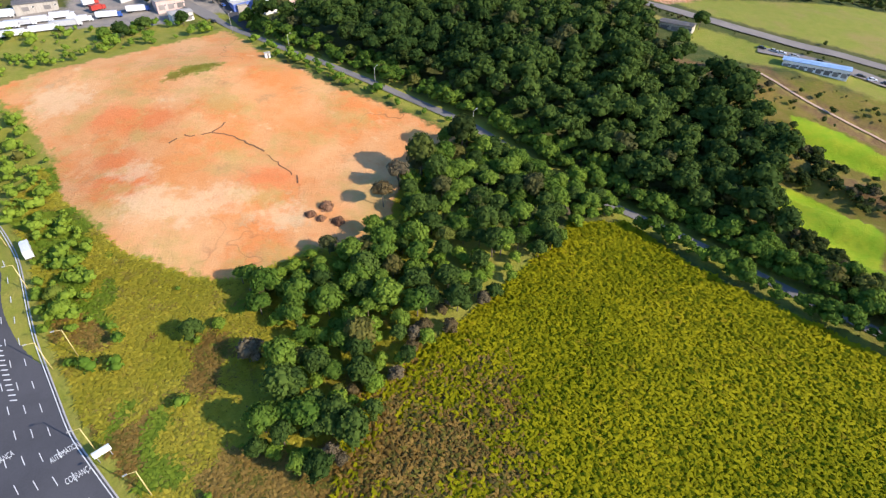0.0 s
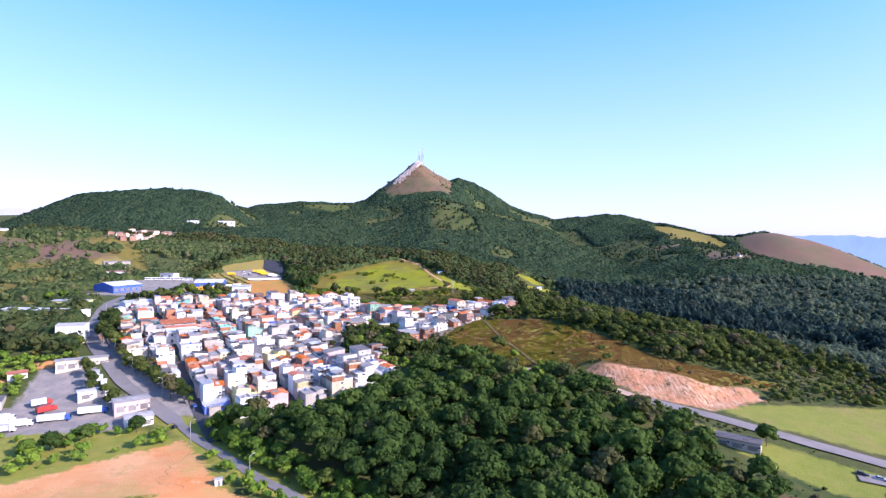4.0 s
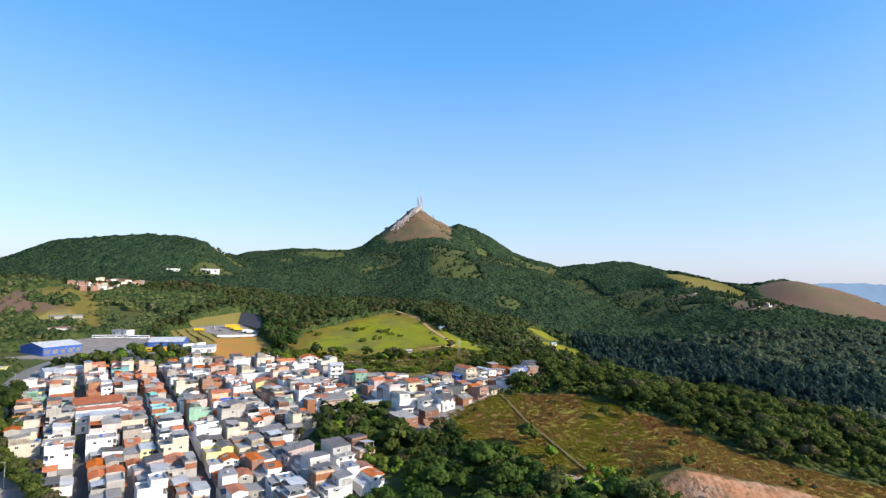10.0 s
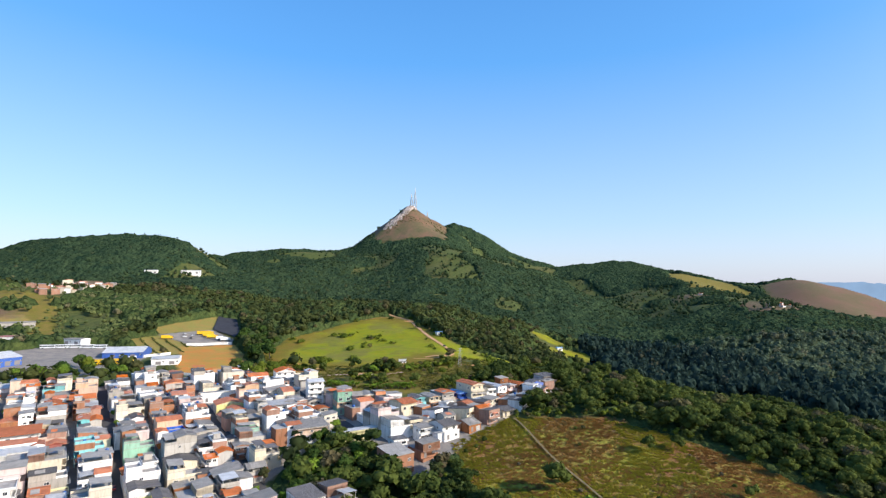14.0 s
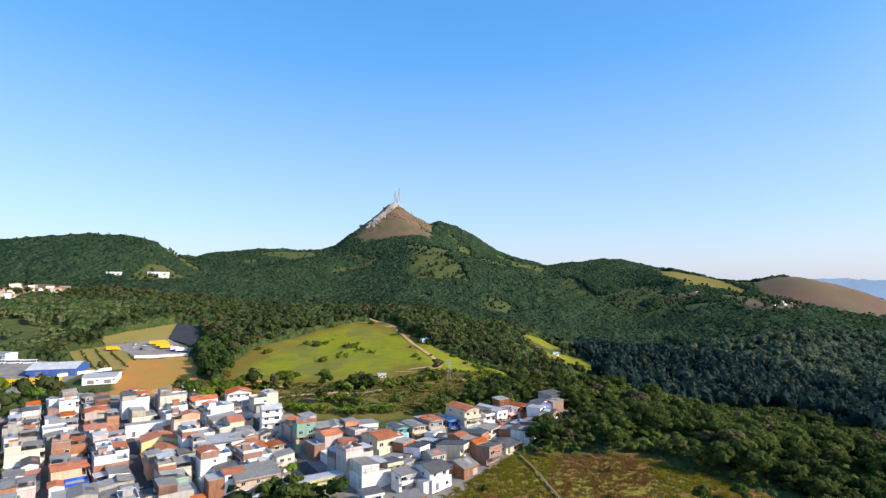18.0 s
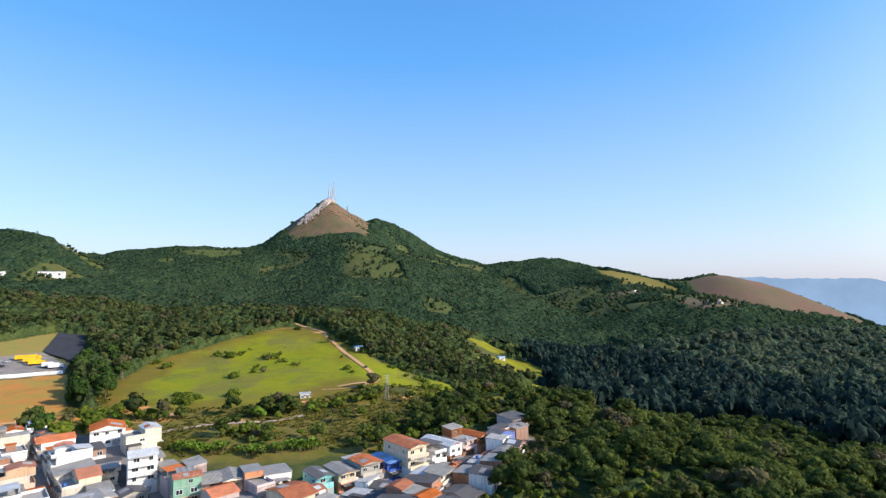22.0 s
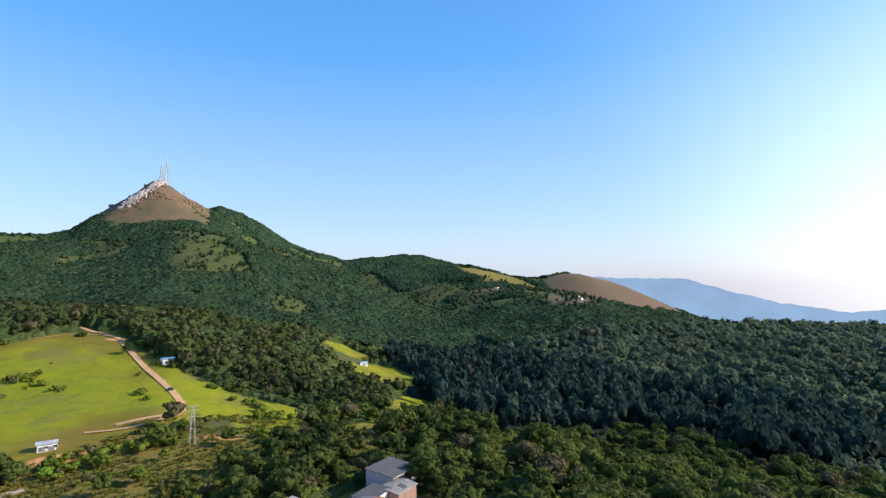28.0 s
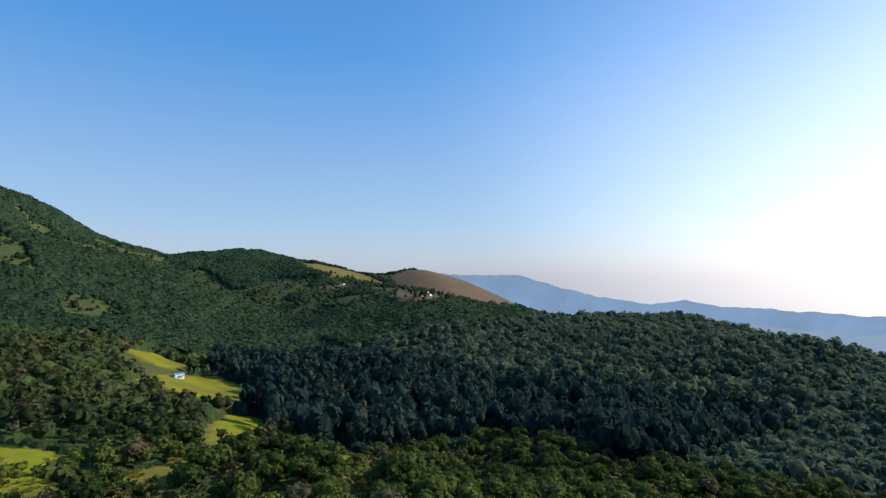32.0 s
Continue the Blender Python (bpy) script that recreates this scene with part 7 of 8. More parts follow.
landmark(-60, 396, 30, 15, 11, 2, "white", "grey", 0, 3.4, "long white house with a row of upper windows", ("white", "peach"))
landmark(-12, 438, 30, 5.6, 11, 2, "cyan", "dark", 0, 2.9, "narrow turquoise house with a dark sheet roof", ("cyan", "cyan"))
landmark(-4.5, 440, 30, 6.4, 12, 2, "orange", "grey", 0, 2.9, "small house with orange and cream storeys", ("orange", "cream"))
landmark(3, 443, 30, 7.4, 15, 2, "grey", "tile", 0, 3.6)
landmark(11, 446, 30, 5.4, 12, 2, "blue", "blue", 0, 2.8, "low house with a rounded blue sheet roof", ("grey", "blue"))
landmark(19, 445, 32, 8.0, 16, 3, "cream", "tile", 0, 3.5, "tall cream house with two orange roofs", ("white", "cream", "cream"))
landmark(27, 450, 34, 5.6, 13, 2, "white", "slab", 0, 3.0, "white house with deep open balconies", ("white", "white"))
landmark(33, 453, 36, 6.4, 15, 2, "red", "metal", 0, 3.4, "dark red house with a white sheet roof", ("brick", "white"))
landmark(40, 459, 38, 6.4, 12, 2, "brick", "grey", 0.4, 3.0, "bare brick house with an unfinished upper floor", ("brick", "pink"))
landmark(46, 463, 40, 6.0, 11, 2, "brick", "tile", 0, 3.0, "bare brick house with orange tarpaulins", ("orange", "brick"))
landmark(66, 480, 35, 11, 9, 2, "grey", "dark", 0, 3.2, "grey house with a wide dark roof above the trees", ("grey", "pink"))
landmark(54, 462, 35, 11, 6, 2, "blue", "dark")
landmark(-17, 366, 38, 10, 12, 2, "brick", "grey", 0, 3.6)
landmark(-6, 378, 38, 9, 12, 1, "brick", "grey", 0.5)
landmark(3, 395, 36, 8.5, 12, 2, "white", "dark", 0, 3.0, "white house with a dark sheet roof above the dry hill", ("white", "white"))
landmark(14, 403, 40, 7.5, 11, 1, "brick", "grey", 0, 3.2)
landmark(24, 411, 42, 7.5, 12, 2, "brick", "dark", 0, 2.9)
landmark(33, 420, 42, 8, 11, 1, "cream", "dark", 0, 3.2)
landmark(-126, 455, 30, 20, 12, 1, "white", "metal", 0, 4.4, "long white hall with a white metal roof")
landmark(-113, 436, 30, 13, 12, 1, "yellow", "tile", 0, 4.8, "yellow hall with an orange clay tile roof")
landmark(-100, 494, 25, 12, 13, 2, "white", "tile", 0, 3.2, "white gabled house with an orange tiled edge")
landmark(-82, 428, 28, 22, 13, 2, "grey", "metal", 0, 3.6, "long grey two-storey building with a pale sheet roof", ("grey", "white"))
landmark(-42, 330, 40, 9, 16, 2, "white", "dark", 0.7)
landmark(-34, 336, 40, 8, 14, 2, "peach", "dark", 0.5)
landmark(-52, 322, 40, 9, 15, 2, "white", "grey", 0.6)
landmark(-62, 314, 40, 10, 14, 1, "white", "dark", 0.6)
landmark(-184, 380, STREET_YAW, 22, 16, 2, "white", "tile", 0, 3.6)
landmark(-174, 366, STREET_YAW, 20, 15, 2, "white", "metal", 0, 3.6)

WALL_PICK = ["white"] * 25 + ["cream"] * 8 + ["grey"] * 9 + ["brick"] * 4 + ["peach"] * 4 + ["pink"] * 4 + ["green", "blue", "yellow", "red", "cyan", "orange"]
ROOF_PICK = ["tile"] * 12 + ["grey"] * 11 + ["metal"] * 4 + ["slab"] * 14 + ["dark"] * 4
GARDENS = [[(-75, 360), (-60, 345), (-30, 350), (-28, 385), (-55, 412), (-72, 385)]]


def plot(x, y, yaw, w, d, room, most=3):
    """Builds a house where the plot is free, and takes the place."""
    if outline(np.array([x]), np.array([y]), VILLAGE)[0] < 3:
        return
    if max(outline(np.array([x]), np.array([y]), g)[0] for g in GARDENS) > -3 or not free(x, y, room - 3.2 if most > 2 else room) or to_line(np.array([x]), np.array([y]), STREET)[0] < 15:
        return
    wall, roof = WALL_PICK[rng.integers(len(WALL_PICK))], ROOF_PICK[rng.integers(len(ROOF_PICK))]
    storeys = min(most, int(rng.choice([1, 2, 2, 2, 3])))
    if most < 3:
        wall, roof = ("white", "grey", "brick", "cream")[rng.integers(4)], ("grey", "dark", "dark", "grey", "tile")[rng.integers(5)]
    upper = 0.0 if most < 3 or roof == "tile" and rng.uniform() < 0.6 or rng.uniform() < 0.4 else rng.uniform(0.4, 0.7)
    TAKEN.append((x, y, 3.2))
    house(x, y, yaw + rng.uniform(-2, 2), w, d, storeys, wall, roof, rng, words(wall, roof, storeys), upper)


# rows along the parallel streets
for v_row, depth, facing in ((36, 11.6, 0), (49.5, 11.6, 180), (67, 12, 0), (81.5, 11.6, 0), (94.5, 11.2, 180), (110.5, 11.6, 0), (124.5, 11.6, 0), (138.5, 11.6, 180), (155, 11.6, 0), (169, 11.6, 0), (184, 11.6, 180), (210.5, 12, 0), (224, 11.6, 0)):
    u = 225.0
    while u < 520:
        w = rng.uniform(6.4, 11.5)
        c = U * (u + w / 2) + V * (v_row + rng.uniform(-1.5, 1.5))
        if c[0] < -20:
            plot(c[0], c[1], math.degrees(math.atan2(U[1], U[0])) + facing, w, depth * rng.uniform(0.86, 1.06), 3.3)
        u += w + (rng.uniform(0.02, 0.3) if rng.uniform() < 0.88 else 2.5)
# rows that climb to the eastern end
E, N_ = np.array([0.57, 0.82]), np.array([0.82, -0.57])
for off in (-15, 0, 14):
    s_ = 0.0
    while s_ < 118:
        w = rng.uniform(6.5, 9)
        c = np.array([-22, 374]) + E * (s_ + w / 2) + N_ * off
        if c[0] > -30:
            plot(c[0], c[1], math.degrees(math.atan2(E[1], E[0])), w, rng.uniform(11, 14), 3.8, 2)
        s_ += w + rng.uniform(0.3, 1.2)
# low houses squeezed in between
for k in range(420):
    x, y = rng.uniform(-105, 62), rng.uniform(352, 482)
    plot(x, y, 30 + rng.uniform(-6, 8) + (90 if rng.uniform() < 0.3 else 0), rng.uniform(5.5, 7.5), rng.uniform(6.5, 8.4), 3.9, 2)

# asphalt tone lowered so its colour carries part of the street's deep shade
STREET_ASPHALT = surface("street_asphalt", (0.085, 0.08, 0.078), (0.045, 0.043, 0.042), grain=0.5, stain=0.1, rough=0.95)
road("side_street", [tuple(U * a + V * 59) for a in (262, 330, 400, 490)], 6, "narrow asphalt street between rows of houses", 0.25, STREET_ASPHALT)
road("side_street", [tuple(U * a + V * 102.5) for a in (262, 330, 400, 500)], 6, "narrow asphalt street between rows of houses", 0.25, STREET_ASPHALT)
road("side_street", [tuple(U * a + V * 147) for a in (270, 330, 400, 480)], 6, "narrow asphalt street between rows of houses", 0.25, STREET_ASPHALT)
road("side_street", [tuple(U * a + V * 198) for a in (360, 400, 440)], 5, "narrow asphalt street between rows of houses", 0.25, STREET_ASPHALT)

# ---------------------------------------------------------------- works and depot west of the village
rng = np.random.default_rng(21)
shed("warehouse", -318, 527, 68, 30, 28, 5.6, PAINT_BLUE, ROOFS["metal"], "large blue warehouse with a white sheet roof", doors=5, pitch=0.22)
shed("warehouse", -376, 598, 18, 38, 12, 6, WALLS["white"], WALLS["red"], "long white and red hall behind the blue warehouse", doors=3)
shed("warehouse", -250, 580, 14, 28, 26, 3.6, PAINT_BLUE, ROOFS["metal"], "blue shed with a wide pale grey roof at the yard", doors=2, pitch=0.24)
shed("warehouse", -207, 556, 20, 18, 20, 4, WALLS["white"], ROOFS["metal"], "white flat hall beside the earth cut", doors=2)
shed("warehouse", -334, 614, -15, 70, 9, 4.5, WALLS["white"], ROOFS["grey"], "long pale hall at the back of the yard", doors=7)
shed("warehouse", -402, 660, 40, 28, 14, 6, WALLS["grey"], ROOFS["grey"], "grey hall among trees", doors=2)
shed("warehouse", -258, 456, 45, 22, 20, 5, WALLS["white"], ROOFS["metal"], "white hall with a grey metal roof by the street", doors=3)
shed("warehouse", -310, 453, 5, 28, 12, 5.5, WALLS["yellow"], ROOFS["metal"], "yellow hall with a pale roof", doors=4)
shed("warehouse", -308, 419, -5, 64, 13, 6, WALLS["white"], ROOFS["metal"], "long white factory hall with a metal roof", doors=8)
shed("warehouse", -249, 365, 20, 16, 14, 11, WALLS["white"], ROOFS["slab"], "tall white building beside the street", "building", doors=3)
shed("warehouse", -302, 384, 20, 22, 12, 5, WALLS["grey"], ROOFS["grey"], "grey low hall by the factory", doors=2)
shed("garage", -213, 322, 35, 26, 7, 5, WALLS["cream"], ROOFS["grey"], "cream garage row at the truck yard", "garage", doors=5)
shed("house", -240, 307, 40, 9, 7, 3, WALLS["white"], ROOFS["tile"], "small white house with an orange tile roof", "house", doors=1, pitch=0.3)
shed("shed", -236, 276, 30, 22, 12, 4, WALLS["grey"], ROOFS["dark"], "low shed with a dark blue-grey roof", "shed", doors=2)
shed("garage", -160, 282, 38, 16, 10, 5, WALLS["pink"], ROOFS["slab"], "pink and white building at the street corner", "building", doors=3)
shed("garage", -148, 268, 38, 12, 9, 4, WALLS["white"], ROOFS["slab"], "white flat-roofed garage at the junction", "garage", doors=2)
shed("shed", -186, 291, 38, 14, 6, 4, WALLS["white"], ROOFS["metal"], "white lean-to shed with a metal roof", "shed", doors=2)
for x, y, yaw, paint, box, n in ((-214, 244, 28, PAINT_WHITE, PAINT_WHITE, 15), (-208, 254, 26, PAINT_WHITE, PAINT_SILVER, 16), (-190, 268, 20, PAINT_BLUE, PAINT_WHITE, 14), (-176, 276, 22, PAINT_BLUE, PAINT_WHITE, 13), (-200, 276, 60, PAINT_RED, PAINT_RED, 9), (-207, 282, 50, PAINT_RED, PAINT_WHITE, 9), (-192, 306, 118, PAINT_WHITE, PAINT_WHITE, 8), (-187, 302, 118, PAINT_WHITE, PAINT_WHITE, 8), (-197, 311, 118, PAINT_WHITE, PAINT_SILVER, 8), (-225, 235, 30, PAINT_WHITE, PAINT_WHITE, 15), (-238, 246, 28, PAINT_WHITE, PAINT_WHITE, 15), (-232, 252, 28, PAINT_WHITE, PAINT_SILVER, 15), (-226, 258, 28, PAINT_WHITE, PAINT_WHITE, 15), (-250, 262, 30, PAINT_WHITE, PAINT_WHITE, 14), (-244, 267, 30, PAINT_WHITE, PAINT_WHITE, 14), (-216, 266, 24, PAINT_WHITE, PAINT_WHITE, 13), (-204, 262, 24, PAINT_WHITE, PAINT_WHITE, 13), (-252, 240, 30, PAINT_WHITE, PAINT_WHITE, 14)):
    colour = {"vehicle_white": "white", "vehicle_blue": "blue", "vehicle_red": "red"}[paint.name]
    truck(x, y, yaw, paint, box, f"{colour} box truck parked in the truck yard", n)
for k in range(9):
    truck(-257 + k * 3.4, 541 + k * 0.9, -78, PAINT_YELLOW, PAINT_YELLOW, "yellow truck in a row at the works yard", 7, "yellow trucks")
for x, y, yaw in ((-259, 659, 20), (-236, 682, 20), (-231, 684, 20), (-228, 677, 25), (-222, 672, 25)):
    truck(x, y, yaw, PAINT_YELLOW, PAINT_YELLOW, "yellow truck parked on the upper terrace", 10, "yellow trucks")
for k in range(5):
    bus(-322 + k * 9, 592 + k * 2.5, 12, PAINT_WHITE, "white bus parked in the works yard")
for x, y in ((-212, 668), (-207, 666)):
    truck(x, y, 30, PAINT_WHITE, PAINT_WHITE, "white truck parked on the upper terrace", 9)
for k, (x, y) in enumerate(((-248, 670), (-243, 676), (-240, 666), (-252, 678))):
    car(x, y, 20 + 40 * k, (PAINT_WHITE, PAINT_SILVER, PAINT_DARK)[k % 3], "car parked on the upper terrace", "terrace cars")
for k in range(22):
    u = 255 + k * 10.5
    for v_, yaw in ((57.6, 125), (101.2, 125), (145.5, 125)):
        if rng.uniform() < 0.3:
            c = np.array([-0.57, 0.82]) * u + np.array([0.82, 0.57]) * v_
            if outline(c[0:1], c[1:2], VILLAGE)[0] > 2:
                paint = (PAINT_WHITE, PAINT_SILVER, PAINT_DARK, PAINT_RED, PAINT_BLUE)[rng.integers(5)]
                car(c[0], c[1], yaw, paint, "small " + paint.name.split("_")[1] + " car parked in a village street", "village cars", float(height(c[0], c[1])) + 0.3)
car(-128, 264, 135, PAINT_DARK, "dark car driving at the junction", "road cars", float(height(-128, 264)) + 0.35)
car(2.5, 617, 105, PAINT_DARK, "dark car on the dirt path", "road cars")
# yard wall under the upper terrace
def long_wall(a, b, tall, label, material, n):
    """A wall of panels between two points, stepping with the ground."""
    ob = thing("retaining_wall", a[0], a[1], math.degrees(math.atan2(b[1] - a[1], b[0] - a[0])), label, "wall")
    z0, run = float(height(*a)), math.hypot(b[0] - a[0], b[1] - a[1])
    for k in range(n):
        t = (k + 0.5) / n
        z = float(height(a[0] + (b[0] - a[0]) * t, a[1] + (b[1] - a[1]) * t)) - z0
        part("panel", Solid().box(run * k / n, -0.2, z - 2.5, run * (k + 1) / n - 0.06, 0.2, z + tall).mesh("panel", material), ob)


long_wall((-231, 638), (-195, 651), 2.2, "white wall along the edge of the upper terrace", WALLS["white"], 9)
long_wall((-241, 565), (-222, 592), 2.0, "white wall between the yard and the yellow bank", WALLS["white"], 7)
long_wall((-318, 662), (-292, 650), 3.0, "pale wall at the back of the yard", CONCRETE, 6)
long_wall((-210, 520), (-150, 503), 1.8, "white wall behind the last houses", WALLS["white"], 10)
# dark netting over the steep slope behind the terrace
gx, gy = np.meshgrid(np.linspace(0, 1, 16), np.linspace(0, 1, 16))
nx_ = (-250 * (1 - gx) - 228 * gx) * (1 - gy) + (-234 * (1 - gx) - 194 * gx) * gy
ny_ = (754 * (1 - gx) + 750 * gx) * (1 - gy) + (702 * (1 - gx) + 672 * gx) * gy
nz_ = height(nx_, ny_) + 1.0 + 0.3 * hash_noise(nx_ / 4, ny_ / 4, 81)
i_ = np.arange(256).reshape(16, 16)
NETTING = surface("netting", (0.045, 0.045, 0.05), (0.02, 0.02, 0.025), grain=0.4, stain=0.1, rough=0.95)
tagged(new("slope_netting", raw_mesh("slope_netting", np.stack([nx_.ravel(), ny_.ravel(), nz_.ravel()], -1), np.stack([i_[:-1, :-1], i_[:-1, 1:], i_[1:, 1:], i_[1:, :-1]], -1).reshape(-1, 4), NETTING, True)), "dark netting laid over a steep slope", "netting", kind="structure")
for x, y in ((-246, 500), (-253, 528), (-240, 516), (-213, 500), (-203, 508), (-222, 512), (-232, 505), (-139, 502), (-120, 500), (-130, 506), (-143, 524), (-113, 512)):
    r = rng.uniform(3.6, 6.4)
    tree(x, y, r, r * 1.15 + 2, LEAF_DARK if rng.uniform() < 0.4 else LEAF_OLIVE, "green tree between the houses and the works yard", rng, "yard trees")
for k in range(26):
    t, o = rng.uniform(0, 1), rng.uniform(-9, 9)
    x, y = np.interp(t, [0, 0.35, 1], [-142, -150, -196]) + o, np.interp(t, [0, 0.35, 1], [560, 610, 690]) + o * 0.6
    if outline(np.array([x]), np.array([y]), EARTH_CUT)[0] < -1 and outline(np.array([x]), np.array([y]), TERRACE_PAD)[0] < -2:
        r = rng.uniform(4, 6.5)
        tree(x, y, r, r * 1.3 + rng.uniform(2, 5), LEAF_DARK, "tall dark tree beside the earth cut", rng, "cut trees")

# ---------------------------------------------------------------- small house, blue-roofed stand and cars by the mown field
ob = shed("house", 130, 231, -35, 17, 7, 3.2, WALLS["grey"], ROOFS["dark"], "low grey house with a dark sheet roof by the lawn", "house", doors=3)
ob = shed("stand", 184, 190, -33, 28, 6, 3.6, WALLS["white"], ROOFS["blue"], "long low building with a pale blue roof", "building", doors=8)
for k, (x, y) in enumerate(((168, 212), (176, 207), (181, 204), (191, 198), (203, 184), (207, 181), (173, 209), (212, 178))):
    paint = (PAINT_DARK, PAINT_WHITE, PAINT_SILVER, PAINT_DARK)[k % 4]
    car(x, y, -33 + (k % 3) * 8, paint, paint.name.split("_")[1] + " car parked beside the long building", "cars at the field")

# ---------------------------------------------------------------- highway: markings, lamps, sign
def along(line, s):
    """Point and heading at a distance along a line."""
    pts = np.array(line, float)
    seg = np.hypot(*np.diff(pts, axis=0).T)
    k = np.concatenate([[0], np.cumsum(seg)])
    x, y = np.interp(s, k, pts[:, 0]), np.interp(s, k, pts[:, 1])
    x2, y2 = np.interp(s + 2, k, pts[:, 0]), np.interp(s + 2, k, pts[:, 1])
    return x, y, math.atan2(y2 - y, x2 - x)


def smooth_line(line, step=3.0):
    pts = np.array(line, float)
    seg = np.hypot(*np.diff(pts, axis=0).T)
    s = np.concatenate([[0], np.cumsum(seg)])
    q = np.linspace(0, s[-1], int(s[-1] / step) + 1)
    c = np.stack([np.interp(q, s, pts[:, 0]), np.interp(q, s, pts[:, 1])], -1)
    for _ in range(6):
        c[1:-1] = (c[:-2] + 2 * c[1:-1] + c[2:]) / 4
    return [tuple(v) for v in c]


HW = smooth_line(HIGHWAY)
DASH_ME = Solid().box(-1.6, -0.09, 0, 1.6, 0.09, 0.02).mesh("lane_dash", WHITE_LINE)
dashes = tagged(new("lane_markings"), "white dashed lane markings on the highway", "road marking", kind="structure")
for lane, off in enumerate((8.0, 4.8, 1.6, -1.6, -4.8, -8.0)):
    for k in range(26):
        x, y, a = along(HW, 40 + k * 9 + lane * 2.2)
        px_, py_ = x + math.sin(a) * off, y - math.cos(a) * off
        part("dash", DASH_ME, dashes, pose(px_, py_, float(height(px_, py_)) + 0.42, 0, 0, math.degrees(a)))
for off, name in ((11.4, "edge_line"), (-11.4, "edge_line")):
    v, f = ribbon(HIGHWAY, 0.22, 0.42, cols=1, offset=off)
    tagged(new(name, raw_mesh(name, v, f, WHITE_LINE)), "solid white edge line of the highway", "road marking", kind="structure")
v, f = ribbon(HIGHWAY, 0.35, 0.5, cols=1, offset=12.1)
tagged(new("kerb", raw_mesh("kerb", v, f, CONCRETE)), "pale concrete kerb along the highway", "kerb", kind="structure")
hatch = tagged(new("hatching"), "white painted hatching between the lanes", "road marking", kind="structure")
for k in range(12):
    x, y, a = along(HW, 128 + k * 2.0)
    px_, py_ = x + math.sin(a) * 3.2, y - math.cos(a) * 3.2
    part("bar", DASH_ME, hatch, stretch(px_, py_, float(height(px_, py_)) + 0.42, 0.55, 2.0, 1, math.degrees(a) + 55))


def road_words(text, at, yaw, size):
    cu = bpy.data.curves.new("road_words", "FONT")
    cu.body, cu.size, cu.align_x, cu.align_y, cu.extrude = text, size, "CENTER", "CENTER", 0.01
    cu.materials.append(WHITE_LINE)
    ob = new("road_words", cu)
    ob.matrix_basis = stretch(at[0], at[1], float(height(*at)) + 0.5, 0.62, 1.7, 1, yaw)
    tagged(ob, "white painted words on the highway lane", "road marking", kind="structure")


road_words("AUTOMÁTICA", (-82.7, 5.9), 48, 1.5)
road_words("COBRANÇA", (-76.5, 0.6), 44, 1.6)
road_words("COBRANÇA", (-96.6, 4.0), 48, 1.6)
arrow = Solid().box(-1.6, -0.1, 0, 0.5, 0.1, 0.02).prism([(0.5, 0.0), (1.6, 0.0), (1.6, 0.02), (0.5, 0.02)], -0.02, 0.02)
arrow.add([(0.5, -0.45, 0.02), (1.7, 0, 0.02), (0.5, 0.45, 0.02), (0.5, -0.45, 0), (1.7, 0, 0), (0.5, 0.45, 0)], [(0, 1, 2), (5, 4, 3), (0, 3, 4, 1), (1, 4, 5, 2), (2, 5, 3, 0)])
ARROW_ME = arrow.mesh("lane_arrow", WHITE_LINE)
for s_, off in ((52, 9.4), (58, 3.2), (56, -0.2), (86, 6.2), (76, -4)):
    x, y, a = along(HW, s_)
    px_, py_ = x + math.sin(a) * off, y - math.cos(a) * off
    tagged(new("lane_arrow", ARROW_ME), "white painted arrow on the highway lane", "road marking", kind="structure").matrix_basis = stretch(px_, py_, float(height(px_, py_)) + 0.43, 1.3, 1.2, 1, math.degrees(a))

POLE_ME = Solid().tube((0, 0, -0.5), (0, 0, 10.6), 0.16, 0.1).mesh("pole", POLE_YELLOW, True)
ARM_ME = Solid().tube((0, 0, 10.5), (1.8, 0, 11.0), 0.07, 0.05).mesh("arm", POLE_YELLOW, True)
HEAD_ME = Solid().box(1.5, -0.16, 10.92, 2.4, 0.16, 11.1).mesh("lamp_head", STEEL)


GREY_POLE_ME = Solid().tube((0, 0, -0.5), (0, 0, 10.6), 0.13, 0.08).mesh("pole", CONCRETE, True)
GREY_ARM_ME = Solid().tube((0, 0, 10.5), (1.8, 0, 11.0), 0.06, 0.04).mesh("arm", STEEL, True)


def street_lamp(x, y, yaw, label="tall yellowish street lamp beside the highway"):
    ob = thing("street_lamp", x, y, yaw, label, "street lamp", "street lamps")
    part("pole", POLE_ME if "yellow" in label else GREY_POLE_ME, ob)
    part("arm", ARM_ME if "yellow" in label else GREY_ARM_ME, ob)
    part("lamp_head", HEAD_ME, ob)


for x, y in ((-99, 30), (-75, 6), (-94, 34), (-58, -4), (-119, 56), (-138, 76), (-163, 90)):
    street_lamp(x, y, 215)
for k in range(4):
    x, y, a = along(LANE, 40 + k * 55)
    street_lamp(x + math.sin(a) * 4.2, y - math.cos(a) * 4.2, math.degrees(a) + 90, "grey street lamp beside the narrow road")
for k in range(6):
    x, y, a = along(STREET, 30 + k * 35)
    street_lamp(x + math.sin(a) * 6, y - math.cos(a) * 6, math.degrees(a) + 90, "grey street lamp along the village street")
sign = thing("road_sign", -72.3, 4.7, 46, "blank white road sign panel on two posts", "road sign")
part("panel", Solid().box(-1.9, -0.35, 2.6, 1.9, 0.35, 4.2).mesh("panel", PAINT_WHITE), sign)
